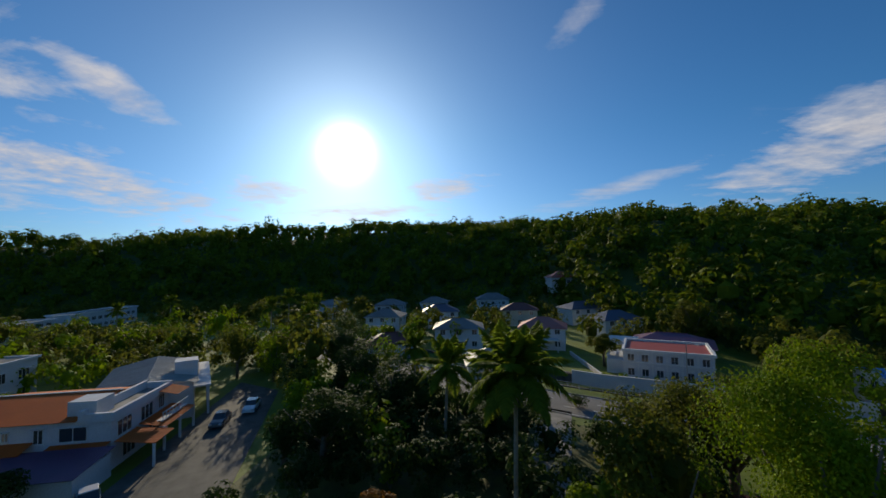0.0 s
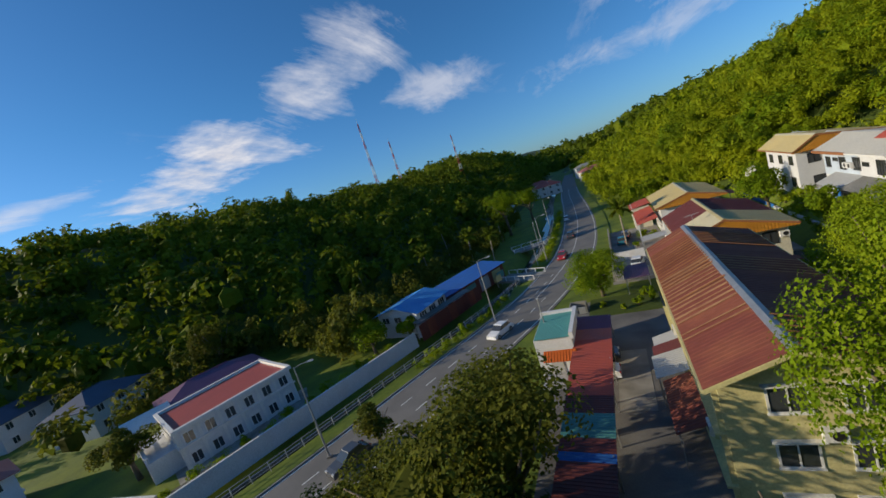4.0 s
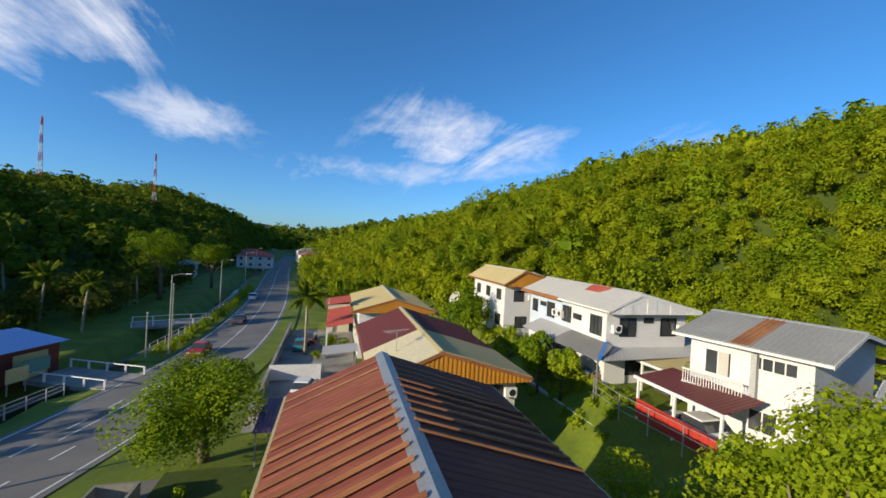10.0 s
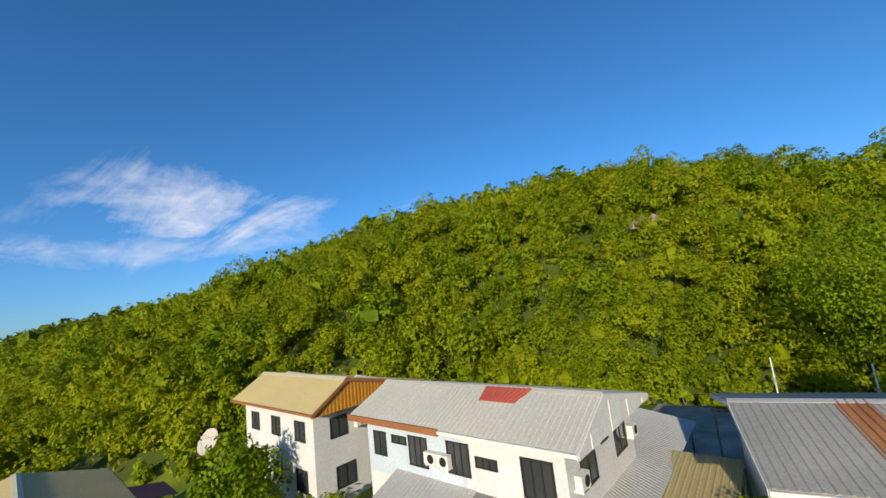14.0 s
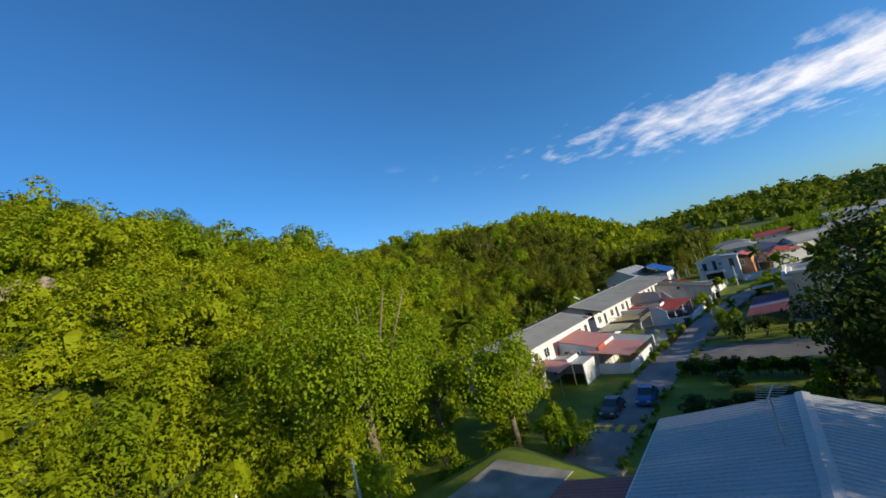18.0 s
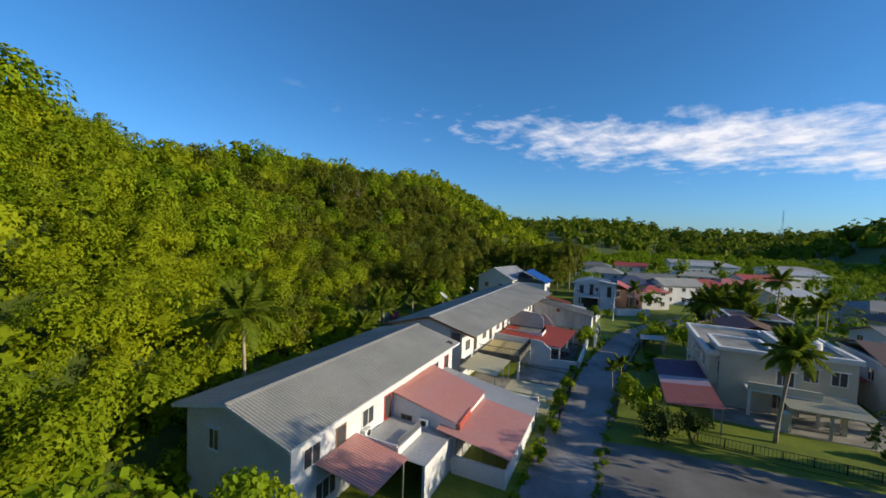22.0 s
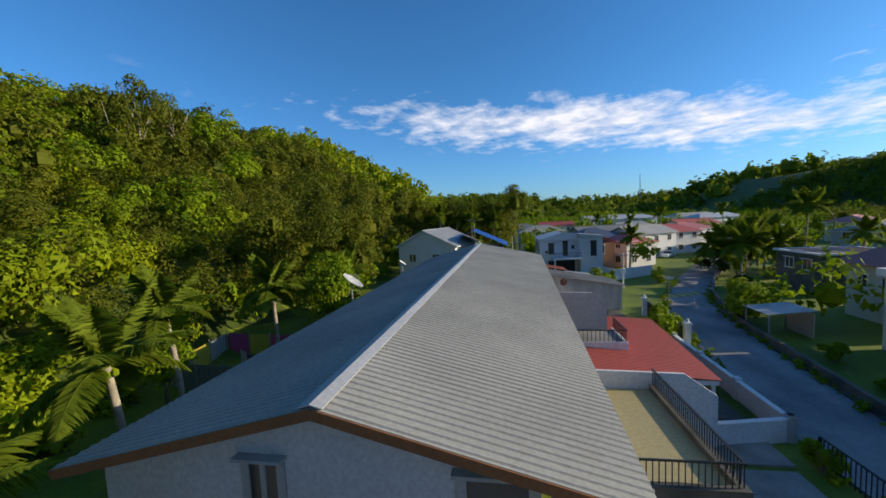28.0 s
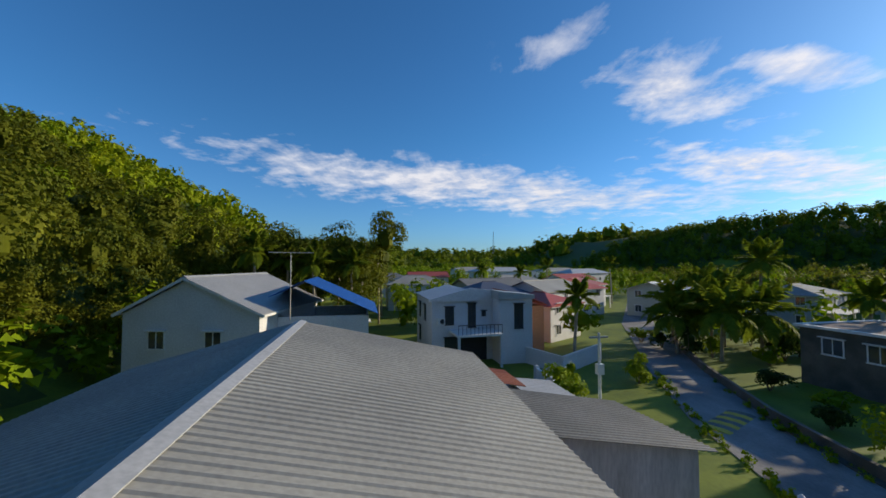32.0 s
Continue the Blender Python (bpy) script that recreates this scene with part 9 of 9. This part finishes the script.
wall_parts(wr, -8.5, 8.5, -5.5, 5.5, -0.2, 5.0, "white_wall", (0.0, 6.2), axis="x")
lean_roof("roof_slope", wr, (-9.0, 0, 6.3), (9.0, 0, 6.3), (9.0, 6.1, 5.0), (-9.0, 6.1, 5.0), "roof_grey")
lean_roof("roof_slope", wr, (9.0, 0, 6.3), (-9.0, 0, 6.3), (-9.0, -6.1, 5.0), (9.0, -6.1, 5.0), "roof_grey")
for j in range(5):
    part("pillar", Mesh().box(-8.4 + 4.1 * j, 7.2, -0.1, -8.1 + 4.1 * j, 7.5, 4.2), M["white_wall"], wr)
part("awning", Mesh().box(-8.6, 5.5, 4.2, 8.6, 7.7, 4.4), M["trim_white"], wr)
part("stair_tower", Mesh().box(1.5, 3.0, 5.0, 4.4, 6.0, 7.4), M["white_wall"], wr)
for j in range(4):
    part("shutter", Mesh().box(-7.4 + 4.1 * j, 5.5, 0, -4.8 + 4.1 * j, 5.56, 2.8), M["grey_wall"], wr)
ho = thing("flat_roof_house", "white three storey house with a flat concrete roof", "house", pose(-50.5, -82.6, 0, 0, 0, 14))
flat_block(ho, -6, 6, -5, 5, 6.9, "white_wall", 0.25)
flat_block(ho, -1, 4, -3, 3, 8.4, "white_wall", 0.2, z0=6.8)
for zz in (0.9, 3.9):
    for u in (2.0, 5.6, 9.6):
        add_window(ho, (-6, 6, -5, 5), "N", u, zz, 1.9, 1.5, 3)
        add_window(ho, (-6, 6, -5, 5), "E", u * 0.8, zz, 1.4, 1.5, 2)
# the tree and building shade over the forecourt is put into its dark concrete
solid("driveway", Mesh().hexa([(-28, -36, -0.3), (-31, -24, -0.3), (-64, -38, -0.3), (-68, -48, -0.3), (-28, -36, 0.05), (-31, -24, 0.05), (-64, -38, 0.05), (-68, -48, 0.05)]), M["concrete_dark"], "concrete forecourt before the houses, its shade put into the dark colour", "road", kind="structure")
solid("path", Mesh().hexa([(-38.0, 3.0, -0.3), (-35.0, 6.2, -0.3), (-58.0, 10.5, -0.3), (-60.0, 6.0, -0.3), (-38.0, 3.0, 0.06), (-35.0, 6.2, 0.06), (-58.0, 10.5, 0.06), (-60.0, 6.0, 0.06)]), M["concrete"], "pale dirt track leading to the road", "path", kind="structure")
car(-31.0, -36.6, 50, "car_white", "white car parked on the forecourt", z=0.05, long=4.3)
car(-49.6, -38.0, 20, "car_grey", "dark car parked on the forecourt", z=0.05)
car(-55.0, -37.0, 20, "car_white", "pale car parked on the forecourt", z=0.05)
# ---- houses where the road runs out of sight ----
house(-62, 236, 16, 11, 10, 5.6, 2.4, "white house with a bright red hipped roof", "white_wall", "roof_red", sides="SE", group="far houses")
house(-36, 262, 16, 10, 15, 6.0, 2.0, "white two storey house far up the road", "white_wall", "roof_pink", sides="SE", group="far houses")
house(-70, 262, 14, 10, 15, 6.0, 2.0, "white two storey house far up the road", "white_wall", "roof_red", sides="SE", group="far houses")
house(-40, 300, 18, 10, 15, 7.0, 2.0, "white two storey house far up the road", "white_wall", "roof_grey", sides="SE", group="far houses")
house(-76, 178, 12, 9, 10, 4.6, 2.0, "grey roofed house among the trees beyond the canal", "white_wall", "roof_grey", sides="SE", group="far houses", storeys=1)

# ---- trees of the west side ----
palm(-30.6, 1.4, 12.9, 5.0, 30, (0.3, 0.3), "tall coconut palm with a broad sunlit crown", 401)
for k, (x, y, cr, ln) in enumerate(((-43.8, -5.8, 9.8, 4.4), (-51, 1.5, 9.0, 4.2), (-57, -12, 9.0, 3.6), (-110, -56, 12.5, 4.4), (-104, -50, 11.5, 4.2), (-100, -62, 11.0, 4.0), (-116, -66, 12.0, 4.2), (-92, -46, 10.0, 3.8),
                                    (-120, -112, 10.5, 3.8), (-108, -120, 9.0, 3.6), (-74, 88, 7.6, 3.4), (-66, 100, 7.4, 3.4), (-78, 112, 8.2, 3.4), (-62, 120, 7.0, 3.2), (-58.5, 96, 7.0, 2.8), (-86, 76, 8.6, 3.4))):
    palm(x, y, cr, ln, 16, (0.5 * math.sin(k * 1.9), 0.5 * math.cos(k * 2.3)), "coconut palm with arching fronds among the trees", 402 + k)
for k, (x, y, r, h, top, lf, lb) in enumerate((
        (-35.5, 19.5, 6.6, 7.0, 13.0, "leaf_olive", "large olive green tree beside the carports"), (-39.5, 15.5, 5.8, 6.2, 11.6, "leaf_olive", "large olive green tree beside the road"), (-38.0, 25.6, 4.6, 4.2, 8.6, "leaf_olive", "broad green tree beside the road"),
        (-45.0, 18.0, 4.0, 3.6, 7.0, "leaf_olive", "leafy tree beside the road"), (-31.0, 13.0, 3.2, 3.0, 7.4, "leaf_tree", "leafy tree behind the carports"), (-29.0, -9.0, 2.2, 2.0, 4.6, "leaf_rust", "small tree with orange autumn-like leaves"),
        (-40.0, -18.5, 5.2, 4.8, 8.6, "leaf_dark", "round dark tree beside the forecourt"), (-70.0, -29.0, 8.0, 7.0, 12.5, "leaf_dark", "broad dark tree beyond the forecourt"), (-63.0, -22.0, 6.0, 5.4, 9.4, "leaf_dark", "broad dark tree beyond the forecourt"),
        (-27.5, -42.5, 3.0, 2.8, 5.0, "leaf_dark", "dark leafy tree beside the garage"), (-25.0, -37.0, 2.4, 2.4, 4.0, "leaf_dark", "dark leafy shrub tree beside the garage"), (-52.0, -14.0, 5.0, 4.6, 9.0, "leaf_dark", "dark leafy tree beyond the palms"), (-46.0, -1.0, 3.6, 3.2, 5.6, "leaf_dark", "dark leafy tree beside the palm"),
        (-84.5, 22.0, 3.6, 4.2, 7.6, "leaf_olive", "round olive tree beside the lawn"), (-61.5, 52.5, 2.6, 2.4, 4.6, "leaf_tree", "small leafy tree by the workshop"), (-66.0, 48.0, 3.4, 3.0, 5.6, "leaf_tree", "leafy tree behind the compound wall"), (-71.0, 52.0, 4.4, 4.0, 7.4, "leaf_tree", "leafy tree behind the compound wall"),
        (-76.0, 58.0, 4.6, 4.4, 8.4, "leaf_olive", "leafy tree behind the workshop"), (-106.0, 50.0, 5.6, 5.6, 12.0, "leaf_olive", "round olive tree on the far slope"), (-61.0, 128.0, 7.0, 7.6, 17.0, "leaf_tree", "tall broad tree beyond the canal"), (-57.0, 150.0, 6.0, 6.0, 13.0, "leaf_tree", "broad tree beyond the canal"),
        (-30.6, 8.0, 3.0, 2.8, 6.0, "leaf_tree", "leafy tree among the bananas"), (-52.0, 27.5, 0.01 + 2.6, 2.2, 4.4, "leaf_olive", "small tree on the verge"), (-23.2, 9.4, 4.2, 5.4, 13.4, "leaf_olive", "olive green tree at the end of the yard"))):
    tree(x, y, r, h, top, lf, lb, 430 + k, int(800 + 900 * r), 0.3, 0.1 + 0.045 * r, lumps=int(6 + r))
for k, (x, y, hh) in enumerate(((-32.5, 10.6, 4.6), (-34.2, 9.4, 4.0), (-30.6, 11.4, 4.4), (-33.4, 12.6, 3.6), (-36.4, 10.6, 3.8), (-26.6, 9.6, 3.6), (-27.9, 11.2, 3.2))):
    banana(x, y, hh, 470 + k)
for k in range(16):
    rr = random.Random(900 + k)
    x, y = rr.uniform(-60, -26), rr.uniform(-22, 12)
    if 2 < y < 11 and x < -34:
        continue
    bush(x, y, rr.uniform(1.2, 2.4), rr.uniform(1.6, 3.4), 480 + k, ("leaf_dark", "leaf_olive", "leaf_tree")[k % 3], ("dark green undergrowth shrub", "olive green undergrowth shrub", "plain green undergrowth shrub")[k % 3], leaves=700, size=0.3)
for k in range(12):
    t = k / 11
    bush(-72.6 + 11.0 * t - 1.6, 19.5 + 28 * t, 0.9 + 0.4 * (k % 3), 1.4 + 0.5 * (k % 2), 520 + k, ("leaf_lime", "leaf_tree")[k % 2], "small garden shrub behind the compound wall")
p, rnd = scatter(-60, -27, -24, 17, 3.6, 81)
keep = clear_of(p, [(-31, 1.2, 3.0), (-29, -9, 4.5), (-31, 11, 4.0), (-47, 8, 3.2), (-53, 9, 3.2), (-41, 6.5, 3.0), (-36, -28, 9), (-46, -28, 7), (-24.5, 12, 5)]) & (p[:, 0] > smooth_road_x(p[:, 1]) + 6.5)
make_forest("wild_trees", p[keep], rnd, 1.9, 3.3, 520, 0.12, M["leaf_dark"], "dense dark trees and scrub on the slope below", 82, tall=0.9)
solid("rough_ground", Mesh().hexa([(-62, -26, -0.4), (-24, -26, -0.4), (-24, 17, -0.4), (-52, 17, -0.4), (-62, -26, 0.04), (-24, -26, 0.04), (-24, 17, 0.04), (-52, 17, 0.04)]), M["dry_grass"], "rough dark grass among the trees", "ground", kind="structure")
WSPOTS = [(x, y, 4 + 0.7 * max(w, d)) for x, y, w, d, *_ in WESTERN]
WSPOTS += [(-79, 35, 14), (-92, 41, 12), (-93, 28, 7), (-85, 12, 11.5), (-74, 16, 6), (-69, 28, 6), (-64, 63, 10), (-57, 77, 12), (-40, -49, 14), (-55, -53, 14), (-50, -83, 11), (-100, -150, 19), (-136, -158, 22), (-52, -40, 12), (-38, -32, 12), (-64, -42, 6), (-32, -43, 8), (-60, 236, 14), (-76, 178, 10)]
p, rnd = scatter(-235, -22, -260, 60, 5.4, 75)
keep = clear_of(p, WSPOTS) & ~wooded(p[:, 0], p[:, 1]) & (np.abs(p[:, 0] - smooth_road_x(p[:, 1]) + 5) > 15) & ((p[:, 0] < -62) | (p[:, 1] < -92)) & (rnd.random(len(p)) < np.where(p[:, 0] < -110, 0.62, 0.82))
make_forest("valley_woods", p[keep], rnd, 2.6, 4.8, 240, 0.15, M["leaf_olive"], "leafy trees between the houses of the valley", 76, tall=0.9)
p, rnd = scatter(-110, -40, 46, 330, 5.0, 77)
keep = clear_of(p, WSPOTS) & ~wooded(p[:, 0], p[:, 1]) & (p[:, 0] < smooth_road_x(p[:, 1]) - 23)
make_forest("canal_woods", p[keep], rnd, 2.2, 4.2, 420, 0.12, M["leaf_olive"], "dense trees along the far bank of the canal", 78, tall=0.8)
p, rnd = scatter(-60, 20, 110, 330, 4.6, 79)
keep = ~wooded(p[:, 0], p[:, 1]) & (p[:, 0] > smooth_road_x(p[:, 1]) + 9.5) & (p[:, 1] > 116)
make_forest("roadside_woods", p[keep], rnd, 2.2, 4.0, 420, 0.125, M["leaf_hill"], "bright green woods beside the road", 80, tall=1.2)
for k, (y0, y1) in enumerate(((42, 62), (84, 150))):
    yy = np.arange(y0, y1, 1.1)
    off = np.random.default_rng(90 + k).uniform(-6.9, -5.6, len(yy))
    p = np.array([(float(smooth_road_x(v)) + o, v) for v, o in zip(yy, off)])
    rnd = np.random.default_rng(92 + k)
    make_forest("hedge", p, rnd, 0.7, 1.1, 150, 0.2, M["leaf_lime"], "clipped yellow-green hedge along the canal verge", 94 + k, tall=0.6)
edge_pts = []
for (ya, xa), (yb, xb) in zip(STREET[:-4], STREET[1:-3]):
    n = int(abs(yb - ya) / 0.55) + 1
    for q in range(n):
        t = q / n
        for sd in (-1, 1):
            edge_pts.append(lpos(xa + (xb - xa) * t + sd * (2.75 + 0.35 * math.sin(q * 1.7 + sd)), ya + (yb - ya) * t))
p = np.array(edge_pts)
rnd = np.random.default_rng(97)
p = p[rnd.random(len(p)) < 0.7]
make_forest("lane_weeds", p, rnd, 0.22, 0.6, 60, 0.3, M["leaf_tree"], "weeds and grass tufts along the lane edges", 98, tall=0.4)
p, rnd = scatter(-4.5, 0.5, 52, 78, 1.2, 99)
p = p[(p[:, 0] < -0.9)]
make_forest("garden_growth", p, rnd, 0.4, 0.95, 110, 0.24, M["leaf_lime"], "overgrown low garden plants before the white duplex", 100, tall=0.5)
# trees round the forecourt; the last four are added to cast shade on it
for k, (x, y, r, top) in enumerate(((-71, -51, 4.6, 11.5), (-69, -42, 4.4, 10.5), (-62, -34.0, 3.6, 8.5), (-54.5, -29.0, 3.4, 7.8), (-47, -25.0, 3.2, 7.0), (-39, -22.5, 3.0, 6.4))):
    tree(x, y, r, top * 0.7, top, ("leaf_olive", "leaf_tree", "leaf_dark")[k % 3], "leafy tree shading the dark forecourt", 910 + k, 2200, 0.3, 0.24, lumps=11)
# tall airy trees rising over the southern woods
for k, (x, y, r, top) in enumerate(((130, -49, 5.0, 20.0), (133, -57, 4.2, 17.0), (127, -44, 3.6, 15.5))):
    tree(x, y, r, top * 0.5, top, "leaf_south", "tall airy tree rising above the hillside woods", 930 + k, 2600, 0.36, 0.3, "bark_pale", core=False, lumps=11, limbs=9)
